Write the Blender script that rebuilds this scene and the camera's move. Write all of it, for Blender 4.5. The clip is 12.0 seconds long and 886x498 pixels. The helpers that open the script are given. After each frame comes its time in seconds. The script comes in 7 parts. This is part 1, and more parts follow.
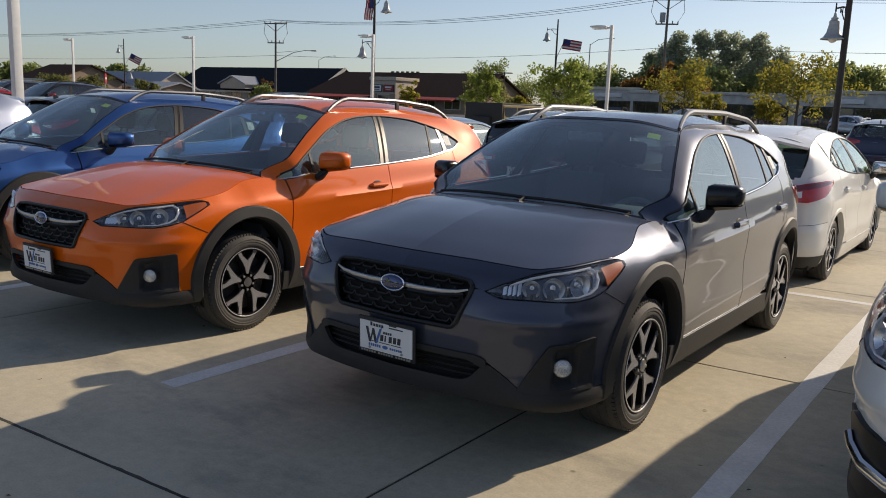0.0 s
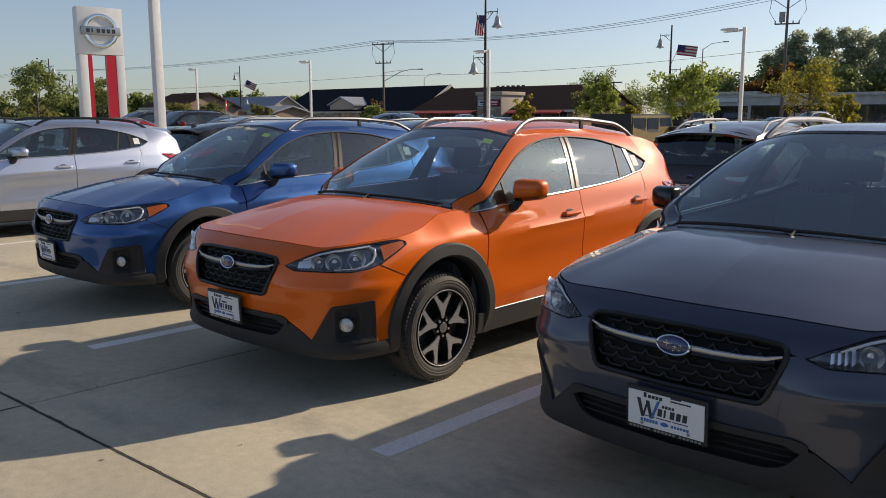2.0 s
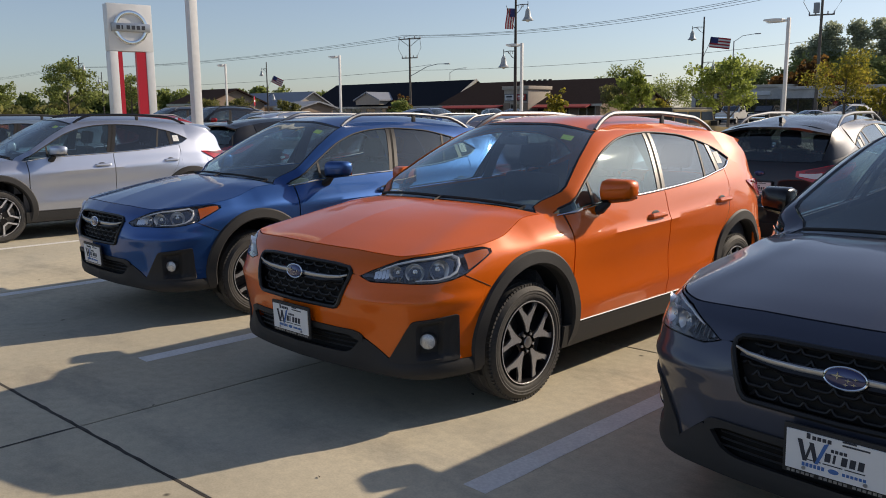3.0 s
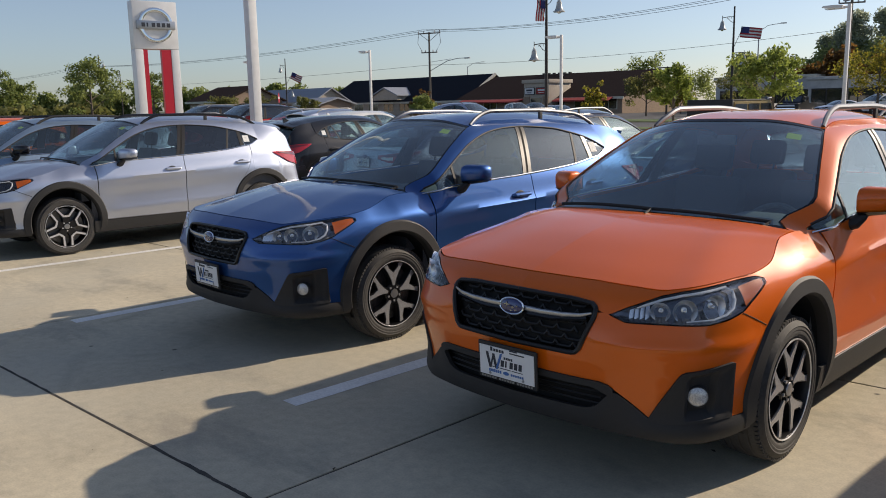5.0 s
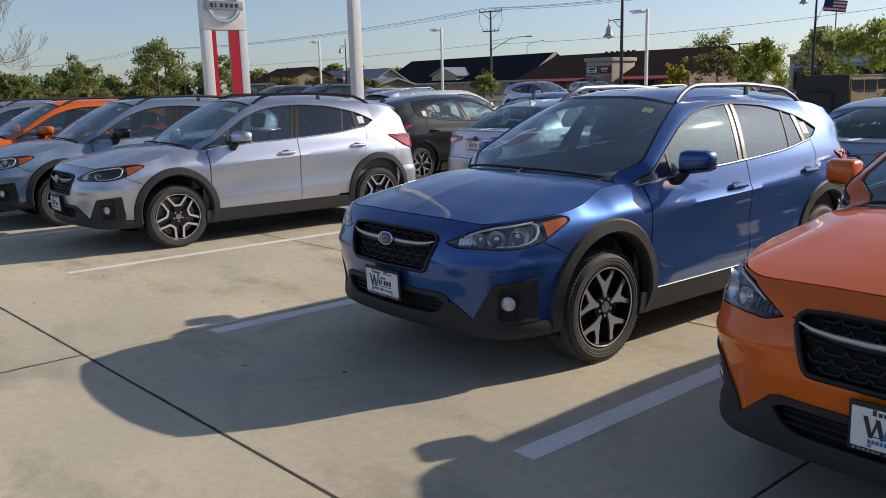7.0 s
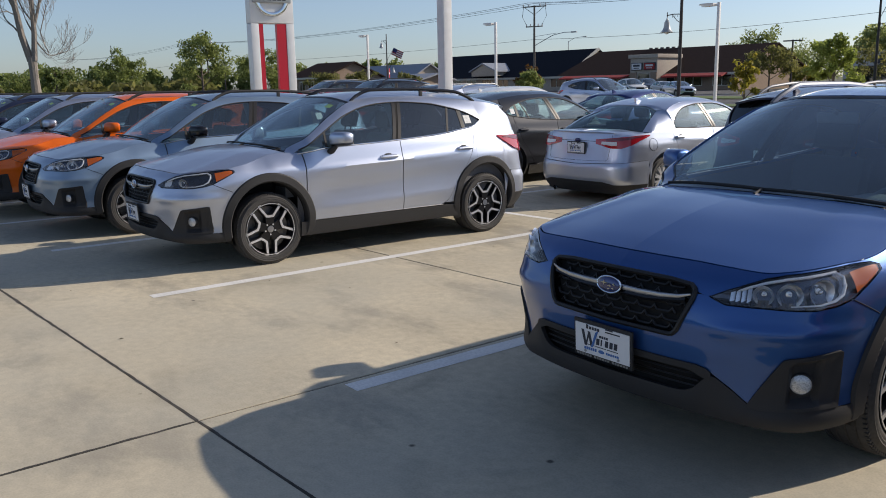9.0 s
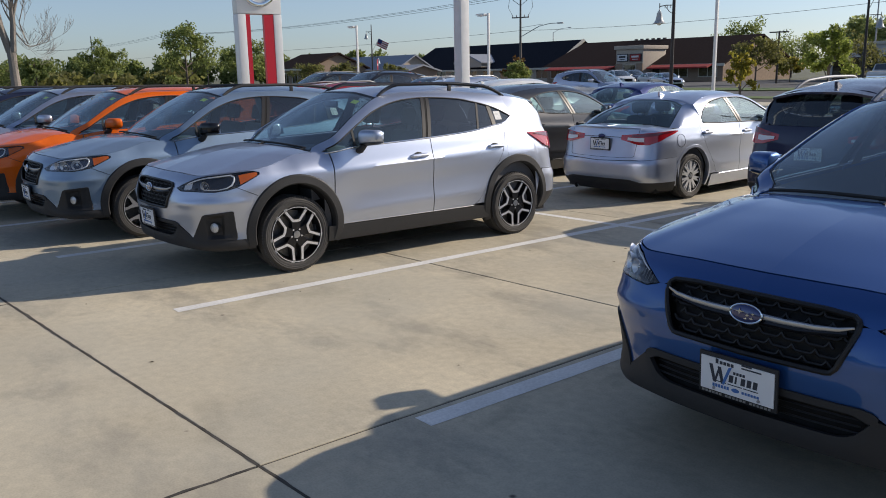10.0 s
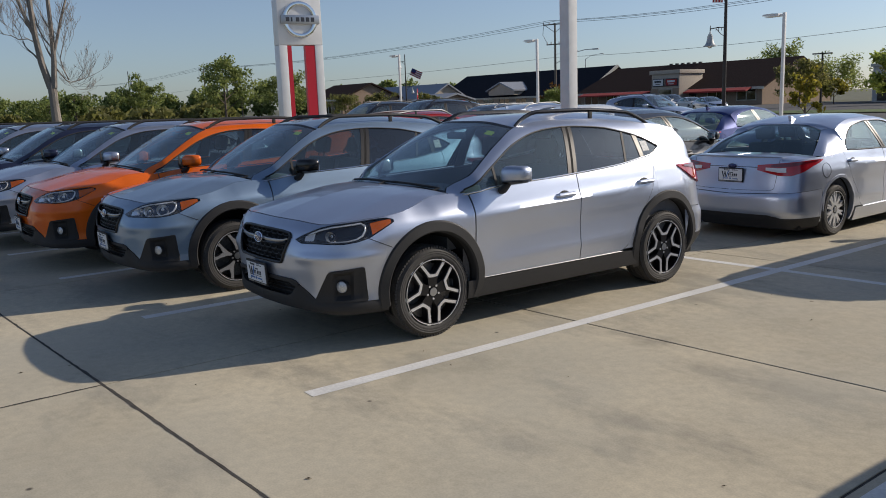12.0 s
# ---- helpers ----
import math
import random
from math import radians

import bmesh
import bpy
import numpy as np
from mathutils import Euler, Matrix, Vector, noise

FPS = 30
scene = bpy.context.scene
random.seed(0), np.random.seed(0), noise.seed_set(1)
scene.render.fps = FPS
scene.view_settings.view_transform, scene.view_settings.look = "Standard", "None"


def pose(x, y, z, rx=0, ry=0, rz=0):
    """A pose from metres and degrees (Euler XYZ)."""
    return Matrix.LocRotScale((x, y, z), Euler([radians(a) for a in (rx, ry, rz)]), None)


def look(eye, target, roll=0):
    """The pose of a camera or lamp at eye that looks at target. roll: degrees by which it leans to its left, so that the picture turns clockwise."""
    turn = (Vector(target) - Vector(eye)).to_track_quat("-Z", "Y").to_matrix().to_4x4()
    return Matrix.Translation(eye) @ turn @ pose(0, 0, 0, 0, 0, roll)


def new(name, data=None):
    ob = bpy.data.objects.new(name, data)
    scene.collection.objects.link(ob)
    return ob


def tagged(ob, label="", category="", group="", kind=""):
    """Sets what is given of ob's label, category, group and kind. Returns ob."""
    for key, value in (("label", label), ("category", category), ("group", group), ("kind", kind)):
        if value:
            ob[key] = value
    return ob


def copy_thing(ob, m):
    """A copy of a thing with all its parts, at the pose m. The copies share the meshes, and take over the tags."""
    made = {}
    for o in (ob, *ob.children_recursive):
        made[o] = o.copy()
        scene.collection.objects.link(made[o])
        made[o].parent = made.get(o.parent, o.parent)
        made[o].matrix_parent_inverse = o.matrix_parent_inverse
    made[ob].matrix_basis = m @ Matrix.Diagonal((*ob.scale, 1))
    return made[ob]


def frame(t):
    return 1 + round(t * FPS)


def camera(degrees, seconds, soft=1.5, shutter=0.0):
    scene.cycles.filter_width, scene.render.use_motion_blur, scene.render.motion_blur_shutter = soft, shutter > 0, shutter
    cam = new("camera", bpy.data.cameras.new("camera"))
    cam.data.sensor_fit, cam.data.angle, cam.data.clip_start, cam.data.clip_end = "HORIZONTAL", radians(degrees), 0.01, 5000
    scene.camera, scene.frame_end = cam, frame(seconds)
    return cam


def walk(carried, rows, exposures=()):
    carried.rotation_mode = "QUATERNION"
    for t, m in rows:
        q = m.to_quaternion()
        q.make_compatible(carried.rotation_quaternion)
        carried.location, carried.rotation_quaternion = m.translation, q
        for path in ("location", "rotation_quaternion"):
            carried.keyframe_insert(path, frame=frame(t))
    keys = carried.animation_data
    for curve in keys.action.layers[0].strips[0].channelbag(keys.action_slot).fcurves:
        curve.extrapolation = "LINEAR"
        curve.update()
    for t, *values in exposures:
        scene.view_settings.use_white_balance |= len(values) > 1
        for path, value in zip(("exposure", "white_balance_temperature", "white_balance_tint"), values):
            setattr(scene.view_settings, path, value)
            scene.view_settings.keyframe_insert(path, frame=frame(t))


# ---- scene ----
cam = camera(57.0, 12.0, soft=0.95)
PATH = [
    (0.0, (-0.142, 0.42, 1.591), (-1.281, 2.026, 1.239), 2.2),
    (0.5, (-0.315, 0.546, 1.61), (-1.56, 2.073, 1.267), 0.4),
    (1.0, (-0.51, 0.573, 1.602), (-1.792, 2.073, 1.275), 0.4),
    (1.5, (-0.791, 0.53, 1.635), (-2.075, 2.03, 1.316), 0.1),
    (2.0, (-1.067, 0.516, 1.624), (-2.408, 1.964, 1.301), -0.1),
    (2.5, (-1.356, 0.585, 1.633), (-2.741, 1.992, 1.308), -0.5),
    (3.0, (-1.613, 0.604, 1.624), (-2.996, 2.01, 1.289), -0.4),
    (3.2, (-1.756, 0.59, 1.622), (-3.133, 2.0, 1.286), -0.3),
    (4.8, (-2.788, 0.484, 1.633), (-4.204, 1.854, 1.29), -1.2),
    (5.0, (-2.95, 0.471, 1.649), (-4.356, 1.851, 1.302), -1.1),
    (5.5, (-3.251, 0.434, 1.638), (-4.663, 1.804, 1.28), -1.4),
    (6.0, (-3.616, 0.487, 1.653), (-5.071, 1.809, 1.286), -1.8),
    (6.5, (-3.971, 0.46, 1.622), (-5.421, 1.785, 1.245), -1.0),
    (7.0, (-4.358, 0.455, 1.631), (-5.846, 1.733, 1.241), -1.5),
    (7.2, (-4.565, 0.482, 1.629), (-6.059, 1.752, 1.236), -1.3),
    (8.8, (-5.717, 0.544, 1.647), (-7.235, 1.784, 1.249), -0.8),
    (9.0, (-5.878, 0.548, 1.646), (-7.416, 1.764, 1.248), -1.1),
    (9.5, (-6.216, 0.54, 1.65), (-7.733, 1.779, 1.243), -0.6),
    (10.0, (-6.58, 0.477, 1.685), (-8.088, 1.722, 1.266), -1.1),
    (10.5, (-6.965, 0.509, 1.675), (-8.493, 1.732, 1.262), -1.7),
    (11.0, (-7.346, 0.498, 1.677), (-8.893, 1.702, 1.281), -1.7),
    (11.5, (-7.733, 0.439, 1.701), (-9.281, 1.649, 1.327), -1.9),
    (12.0, (-8.149, 0.475, 1.692), (-9.711, 1.675, 1.341), -2.1),
]
walk(cam, [(t, look(eye, target, roll)) for t, eye, target, roll in PATH],
     [(0, 0.06, 6800, 13), (1.5, 0.13, 6800, 13), (3, 0.14, 6750, 13), (6.5, 0.16, 6480, 13), (9.5, 0.15, 6200, 13), (11, 0.05, 6200, 12), (12, -0.11, 6200, 12)])

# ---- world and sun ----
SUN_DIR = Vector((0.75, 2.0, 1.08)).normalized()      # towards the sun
sun_lift = math.asin(SUN_DIR.z)
world = bpy.data.worlds.new("sky")
scene.world = world
world.use_nodes = True
wn = world.node_tree
sky = wn.nodes.new("ShaderNodeTexSky")
sky.sky_type = "NISHITA"
sky.sun_disc = False
sky.sun_elevation = sun_lift
sky.sun_rotation = math.atan2(SUN_DIR.x, SUN_DIR.y)
sky.air_density, sky.dust_density, sky.ozone_density = 0.9, 0.6, 4.0
haze = wn.nodes.new("ShaderNodeHueSaturation")
haze.inputs["Saturation"].default_value = 0.80
wn.links.new(sky.outputs[0], haze.inputs["Color"])
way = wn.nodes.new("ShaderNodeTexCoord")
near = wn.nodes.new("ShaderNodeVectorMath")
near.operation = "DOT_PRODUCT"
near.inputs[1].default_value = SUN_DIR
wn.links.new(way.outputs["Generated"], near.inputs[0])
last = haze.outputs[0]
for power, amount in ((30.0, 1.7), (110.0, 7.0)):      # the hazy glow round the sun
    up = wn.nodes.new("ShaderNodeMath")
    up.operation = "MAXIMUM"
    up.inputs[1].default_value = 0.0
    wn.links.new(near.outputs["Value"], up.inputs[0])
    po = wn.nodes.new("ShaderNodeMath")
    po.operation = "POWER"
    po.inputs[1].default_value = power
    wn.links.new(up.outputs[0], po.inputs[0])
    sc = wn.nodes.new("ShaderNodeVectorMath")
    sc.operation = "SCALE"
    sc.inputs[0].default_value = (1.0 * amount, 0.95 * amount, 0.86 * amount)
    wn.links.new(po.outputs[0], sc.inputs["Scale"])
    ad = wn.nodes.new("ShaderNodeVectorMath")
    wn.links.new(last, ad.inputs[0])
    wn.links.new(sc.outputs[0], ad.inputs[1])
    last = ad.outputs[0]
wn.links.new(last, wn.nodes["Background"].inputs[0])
wn.nodes["Background"].inputs[1].default_value = 0.104
sun = bpy.data.lights.new("sun", "SUN")
sun.energy, sun.angle, sun.color = 4.4, radians(0.55), (1.0, 0.87, 0.69)
sun_ob = new("sun", sun)
sun_ob.matrix_world = look(SUN_DIR * 60, (0, 0, 0))


# ---- materials ----
def material(name, color=(0.5, 0.5, 0.5), rough=0.5, metal=0.0, **more):
    m = bpy.data.materials.new(name)
    m.use_nodes = True
    b = m.node_tree.nodes["Principled BSDF"]
    b.inputs["Base Color"].default_value = (*color, 1)
    b.inputs["Roughness"].default_value = rough
    b.inputs["Metallic"].default_value = metal
    for key, value in more.items():
        b.inputs[key.replace("_", " ")].default_value = value
    return m


def grain(m, scale=40.0, low=0.85, high=1.12, bump=0.0, detail=6.0, second=None, rough=None, dist=0.01):
    """Mottles a material's colour by noise at one or two scales, in metres, and gives it relief."""
    nt = m.node_tree
    b = nt.nodes["Principled BSDF"]
    base = tuple(b.inputs["Base Color"].default_value)
    geo = nt.nodes.new("ShaderNodeNewGeometry")
    src = geo.outputs["Position"]
    last = None
    for sc, lo, hi in [(scale, low, high)] + ([second] if second else []):
        tex = nt.nodes.new("ShaderNodeTexNoise")
        tex.inputs["Scale"].default_value = sc
        tex.inputs["Detail"].default_value = detail
        nt.links.new(src, tex.inputs["Vector"])
        rm = nt.nodes.new("ShaderNodeMapRange")
        rm.inputs["From Min"].default_value, rm.inputs["From Max"].default_value = 0.3, 0.7
        rm.inputs["To Min"].default_value, rm.inputs["To Max"].default_value = lo, hi
        nt.links.new(tex.outputs["Fac"], rm.inputs["Value"])
        if last is None:
            last, first_tex = rm.outputs[0], tex
        else:
            mul = nt.nodes.new("ShaderNodeMath")
            mul.operation = "MULTIPLY"
            nt.links.new(last, mul.inputs[0])
            nt.links.new(rm.outputs[0], mul.inputs[1])
            last = mul.outputs[0]
    sc = nt.nodes.new("ShaderNodeVectorMath")
    sc.operation = "SCALE"
    sc.inputs[0].default_value = base[:3]
    nt.links.new(last, sc.inputs["Scale"])
    nt.links.new(sc.outputs[0], b.inputs["Base Color"])
    if bump:
        bp = nt.nodes.new("ShaderNodeBump")
        bp.inputs["Strength"].default_value = bump
        bp.inputs["Distance"].default_value = dist
        nt.links.new(first_tex.outputs["Fac"], bp.inputs["Height"])
        nt.links.new(bp.outputs[0], b.inputs["Normal"])
    return m


def paint(name, color, flake=0.5, rough=0.45, coat=0.9):
    """Car lacquer: a metallic or pearl base under clear coat."""
    m = material(name, color, rough, flake, Coat_Weight=coat, Coat_Roughness=0.04, Coat_IOR=1.5, Specular_IOR_Level=0.15)
    return grain(m, 900.0, 0.93, 1.07, second=(1.7, 0.97, 1.03), detail=2.0)


def glass(name, tint, face_on=0.10, dust=0.10, sheen=(1.0, 1.0, 1.0)):
    """A thin tinted pane with a film of dust: it lets tinted light through and mirrors by its angle."""
    m = bpy.data.materials.new(name)
    m.use_nodes = True
    nt = m.node_tree
    nt.nodes.clear()
    out = nt.nodes.new("ShaderNodeOutputMaterial")
    mix = nt.nodes.new("ShaderNodeMixShader")
    tr = nt.nodes.new("ShaderNodeBsdfTransparent")
    tr.inputs[0].default_value = (*tint, 1)
    gl = nt.nodes.new("ShaderNodeBsdfGlossy")
    gl.inputs["Roughness"].default_value = 0.015
    gl.inputs["Color"].default_value = (*sheen, 1)
    lw = nt.nodes.new("ShaderNodeLayerWeight")
    lw.inputs["Blend"].default_value = 0.5
    steep = nt.nodes.new("ShaderNodeMath")
    steep.operation = "POWER"
    steep.inputs[1].default_value = 4.0
    nt.links.new(lw.outputs["Facing"], steep.inputs[0])
    fr = nt.nodes.new("ShaderNodeMapRange")
    fr.inputs["To Min"].default_value, fr.inputs["To Max"].default_value = face_on, 1.0
    nt.links.new(steep.outputs[0], fr.inputs["Value"])
    nt.links.new(fr.outputs[0], mix.inputs[0])
    nt.links.new(tr.outputs[0], mix.inputs[1])
    nt.links.new(gl.outputs[0], mix.inputs[2])
    film = nt.nodes.new("ShaderNodeMixShader")
    di, tl = nt.nodes.new("ShaderNodeBsdfDiffuse"), nt.nodes.new("ShaderNodeBsdfTranslucent")
    for n in (di, tl):
        n.inputs[0].default_value = (0.72, 0.74, 0.74, 1)
    nt.links.new(di.outputs[0], film.inputs[1])
    nt.links.new(tl.outputs[0], film.inputs[2])
    film.inputs[0].default_value = 0.4
    veil = nt.nodes.new("ShaderNodeMixShader")
    veil.inputs[0].default_value = dust
    nt.links.new(mix.outputs[0], veil.inputs[1])
    nt.links.new(film.outputs[0], veil.inputs[2])
    nt.links.new(veil.outputs[0], out.inputs[0])
    return m


ORANGE = paint("orange_lacquer", (0.74, 0.132, 0.004), 0.06, 0.42, 0.85)
GREY = paint("dark_grey_lacquer", (0.060, 0.069, 0.102), 0.58, 0.40)
BLUE = paint("blue_lacquer", (0.026, 0.092, 0.295), 0.62, 0.40, 1.0)
SILVER = paint("silver_lacquer", (0.50, 0.545, 0.65), 0.85, 0.38)
PALE = paint("pale_blue_grey_lacquer", (0.24, 0.33, 0.45), 0.6)
WHITE = paint("white_pearl_lacquer", (0.72, 0.72, 0.70), 0.1)
BLACK = paint("black_lacquer", (0.012, 0.013, 0.017), 0.3)
DEEP_BLUE = paint("deep_blue_lacquer", (0.016, 0.030, 0.150), 0.4)
NAVY = paint("navy_lacquer", (0.020, 0.026, 0.060), 0.4)
RED = paint("red_lacquer", (0.35, 0.01, 0.012), 0.3)
TAN = paint("olive_tan_lacquer", (0.22, 0.16, 0.06), 0.2)
PLASTIC = grain(material("black_textured_plastic", (0.033, 0.033, 0.034), 0.6, Specular_IOR_Level=0.3), 350.0, 0.8, 1.2, bump=0.25, dist=0.001)
GLOSS_BLACK = material("gloss_black", (0.008, 0.008, 0.010), 0.2)
PILLAR = material("black_pillar_film", (0.024, 0.024, 0.026), 0.38, Specular_IOR_Level=0.25)
RUBBER = grain(material("tyre_rubber", (0.048, 0.046, 0.044), 0.75), 60.0, 0.75, 1.25, bump=0.2, dist=0.002)
HEADLINER = grain(material("grey_headliner_cloth", (0.42, 0.42, 0.41), 0.95), 300.0, 0.85, 1.1)
INNER = grain(material("cabin_dark", (0.13, 0.13, 0.135), 0.85), 120.0, 0.7, 1.3)
CLOTH = grain(material("seat_cloth", (0.055, 0.055, 0.058), 0.95), 500.0, 0.7, 1.3)
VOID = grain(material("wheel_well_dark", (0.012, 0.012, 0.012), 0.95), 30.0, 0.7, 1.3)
CHROME = material("chrome", (0.78, 0.79, 0.80), 0.08, 1.0)
ALLOY = grain(material("machined_alloy", (0.72, 0.73, 0.75), 0.32, 0.6), 90.0, 0.9, 1.08)
ALLOY_GREY = grain(material("dark_machined_alloy", (0.40, 0.405, 0.42), 0.36, 0.55), 90.0, 0.85, 1.1)
ALLOY_DARK = material("black_alloy", (0.014, 0.014, 0.016), 0.3, 0.3)
RAIL = material("satin_grey_rail", (0.20, 0.205, 0.215), 0.42, 1.0)
SATIN = material("satin_silver_trim", (0.42, 0.43, 0.45), 0.36, 1.0)
CLEAR = glass("clear_lamp_lens", (0.97, 0.98, 0.99), 0.05, 0.0)
PANE = glass("green_tinted_pane", (0.60, 0.76, 0.74), 0.14, 0.018, (0.78, 0.90, 0.90))
SCREEN = glass("windscreen_pane", (0.66, 0.83, 0.87), 0.23, 0.06, (0.88, 0.97, 1.0))
LAMP_GREY = material("lamp_housing_grey", (0.15, 0.155, 0.17), 0.20, 0.9)
LAMP_BLACK = material("lamp_housing_black", (0.03, 0.03, 0.034), 0.2, 0.2)
MESH_BLACK = grain(material("grille_black", (0.014, 0.014, 0.015), 0.42, Specular_IOR_Level=0.35), 80.0, 0.8, 1.2)
PRIVACY = glass("dark_privacy_pane", (0.18, 0.21, 0.23), 0.12, 0.018, (0.80, 0.88, 0.92))
SHADED_PANE = material("dark_reflecting_pane", (0.030, 0.036, 0.044), 0.05, Coat_Weight=1.0, Coat_IOR=1.9)
FOG_LENS = grain(material("fog_lamp_lens", (0.62, 0.64, 0.66), 0.22, 0.35, Coat_Weight=0.6), 160.0, 0.6, 1.2, bump=0.4, dist=0.003)
LAMP_BOWL = material("lamp_reflector", (0.88, 0.90, 0.93), 0.34, 1.0)
AMBER = material("amber_lens", (0.50, 0.10, 0.006), 0.35, Specular_IOR_Level=0.2)
TAIL_RED = material("red_tail_lens", (0.45, 0.008, 0.012), 0.12, Coat_Weight=1.0)
TAIL_DARK = material("dark_red_tail_lens", (0.16, 0.004, 0.006), 0.12, Coat_Weight=1.0)
LENS_WHITE = material("white_lens", (0.75, 0.75, 0.76), 0.15, Coat_Weight=1.0)
PLATE_WHITE = material("white_plate", (0.78, 0.79, 0.80), 0.45)
INK = material("dark_ink", (0.03, 0.035, 0.05), 0.6)
BLUE_INK = material("blue_ink", (0.06, 0.16, 0.42), 0.6)
EMBLEM_BLUE = material("emblem_blue", (0.02, 0.03, 0.12), 0.15, 0.3, Coat_Weight=1.0)
TAG_YELLOW = material("yellow_tag_paper", (0.80, 0.86, 0.06), 0.6)
PAPER = grain(material("sticker_paper", (0.75, 0.75, 0.72), 0.7), 60.0, 0.8, 1.1)


# ---- mesh helpers ----
def part(name, bm, mat, parent=None, label="", sharp=32.0):
    """Links a bmesh as one mesh object under a thing or a part."""
    me = bpy.data.meshes.new(name)
    bm.to_mesh(me)
    bm.free()
    for m in (mat if isinstance(mat, (list, tuple)) else [mat]):
        me.materials.append(m)
    if sharp:
        me.shade_smooth()
        me.set_sharp_from_angle(angle=radians(sharp))
    ob = new(name, me)
    ob.parent = parent
    if label:
        tagged(ob, label)
    return ob


def thing(name, m, label, category, group="", kind=""):
    ob = new(name)
    ob.empty_display_size = 0.2
    ob.matrix_world = m
    return tagged(ob, label, category, group, kind)


def box(bm, x0, x1, y0, y1, z0, z1, bevel=0.0, m=None):
    made = bmesh.ops.create_cube(bm, size=1.0)["verts"]
    for v in made:
        v.co = Vector(((x0 + x1) / 2 + v.co.x * (x1 - x0), (y0 + y1) / 2 + v.co.y * (y1 - y0), (z0 + z1) / 2 + v.co.z * (z1 - z0)))
    if bevel:
        edges = list({e for v in made for e in v.link_edges})
        out = bmesh.ops.bevel(bm, geom=edges, offset=bevel, segments=2, affect="EDGES", profile=0.6)
        made = list({v for f in out["faces"] for v in f.verts} | {v for v in made if v.is_valid})
    if m is not None:
        bmesh.ops.transform(bm, matrix=m, verts=made)
    return made


def tube(bm, pts, radius, sides=10, caps=True, flat=1.0):
    """Sweeps a round (or flattened) section along points; radius is one number or one for each point."""
    pts = [Vector(p) for p in pts]
    rings = []
    for i, p in enumerate(pts):
        d = (pts[min(i + 1, len(pts) - 1)] - pts[max(i - 1, 0)]).normalized()
        a = d.orthogonal() if abs(d.z) > 0.95 else d.cross(Vector((0, 0, 1)))
        a.normalize()
        b = a.cross(d).normalized()
        r = radius[i] if isinstance(radius, (list, tuple)) else radius
        rings.append([bm.verts.new(p + a * math.cos(k * math.tau / sides) * r + b * math.sin(k * math.tau / sides) * r * flat) for k in range(sides)])
    for r0, r1 in zip(rings, rings[1:]):
        for k in range(sides):
            bm.faces.new((r0[k], r0[(k + 1) % sides], r1[(k + 1) % sides], r1[k]))
    if caps:
        bm.faces.new(rings[0][::-1])
        bm.faces.new(rings[-1])
    return rings


def lathe(bm, profile, sides=32, m=None):
    """Turns a profile of (axial, radius) about the x axis."""
    rings = []
    for x, r in profile:
        rings.append([bm.verts.new((x, r * math.cos(k * math.tau / sides), r * math.sin(k * math.tau / sides))) for k in range(sides)])
    for r0, r1 in zip(rings, rings[1:]):
        for k in range(sides):
            bm.faces.new((r0[k], r1[k], r1[(k + 1) % sides], r0[(k + 1) % sides]))
    if m is not None:
        bmesh.ops.transform(bm, matrix=m, verts=[v for r in rings for v in r])
    return rings


def prism(bm, poly, axis, lo, hi, m=None):
    """Pushes a flat outline out between lo and hi along an axis ('x', 'y' or 'z')."""
    def at(p, w):
        return {"x": (w, p[0], p[1]), "y": (p[0], w, p[1]), "z": (p[0], p[1], w)}[axis]
    a = [bm.verts.new(at(p, lo)) for p in poly]
    b = [bm.verts.new(at(p, hi)) for p in poly]
    n = len(poly)
    faces = [bm.faces.new(a), bm.faces.new(b[::-1])]
    for i in range(n):
        faces.append(bm.faces.new((a[i], b[i], b[(i + 1) % n], a[(i + 1) % n])))
    bmesh.ops.recalc_face_normals(bm, faces=faces)
    if m is not None:
        bmesh.ops.transform(bm, matrix=m, verts=a + b)
    return a + b


def smooth(a, b, x):
    t = min(1.0, max(0.0, (x - a) / (b - a)))
    return t * t * (3 - 2 * t)


def ramp(pts):
    """A smooth curve without overshoot through (x, y) points, as a function."""
    xs, ys = [p[0] for p in pts], [p[1] for p in pts]
    n = len(xs)
    d = [(ys[i + 1] - ys[i]) / (xs[i + 1] - xs[i]) for i in range(n - 1)]
    m = [d[0]] + [0 if d[i - 1] * d[i] <= 0 else 2 * d[i - 1] * d[i] / (d[i - 1] + d[i]) for i in range(1, n - 1)] + [d[-1]]

    def f(x):
        if x <= xs[0]:
            return ys[0]
        if x >= xs[-1]:
            return ys[-1]
        i = next(k for k in range(n - 1) if x <= xs[k + 1])
        h = xs[i + 1] - xs[i]
        t = (x - xs[i]) / h
        return (ys[i] * (1 + 2 * t) * (1 - t) ** 2 + m[i] * h * t * (1 - t) ** 2 + ys[i + 1] * t * t * (3 - 2 * t) + m[i + 1] * h * t * t * (t - 1))
    return f


def spline(pts, steps=10):
    """Points along a Catmull-Rom curve."""
    P = [np.array(p, float) for p in pts]
    P = [2 * P[0] - P[1]] + P + [2 * P[-1] - P[-2]]
    out = []
    for i in range(1, len(P) - 2):
        for k in range(steps):
            t = k / steps
            out.append(0.5 * ((2 * P[i]) + (-P[i - 1] + P[i + 1]) * t + (2 * P[i - 1] - 5 * P[i] + 4 * P[i + 1] - P[i + 2]) * t * t + (-P[i - 1] + 3 * P[i] - 3 * P[i + 1] + P[i + 2]) * t ** 3))
    out.append(P[-2])
    return np.array(out)


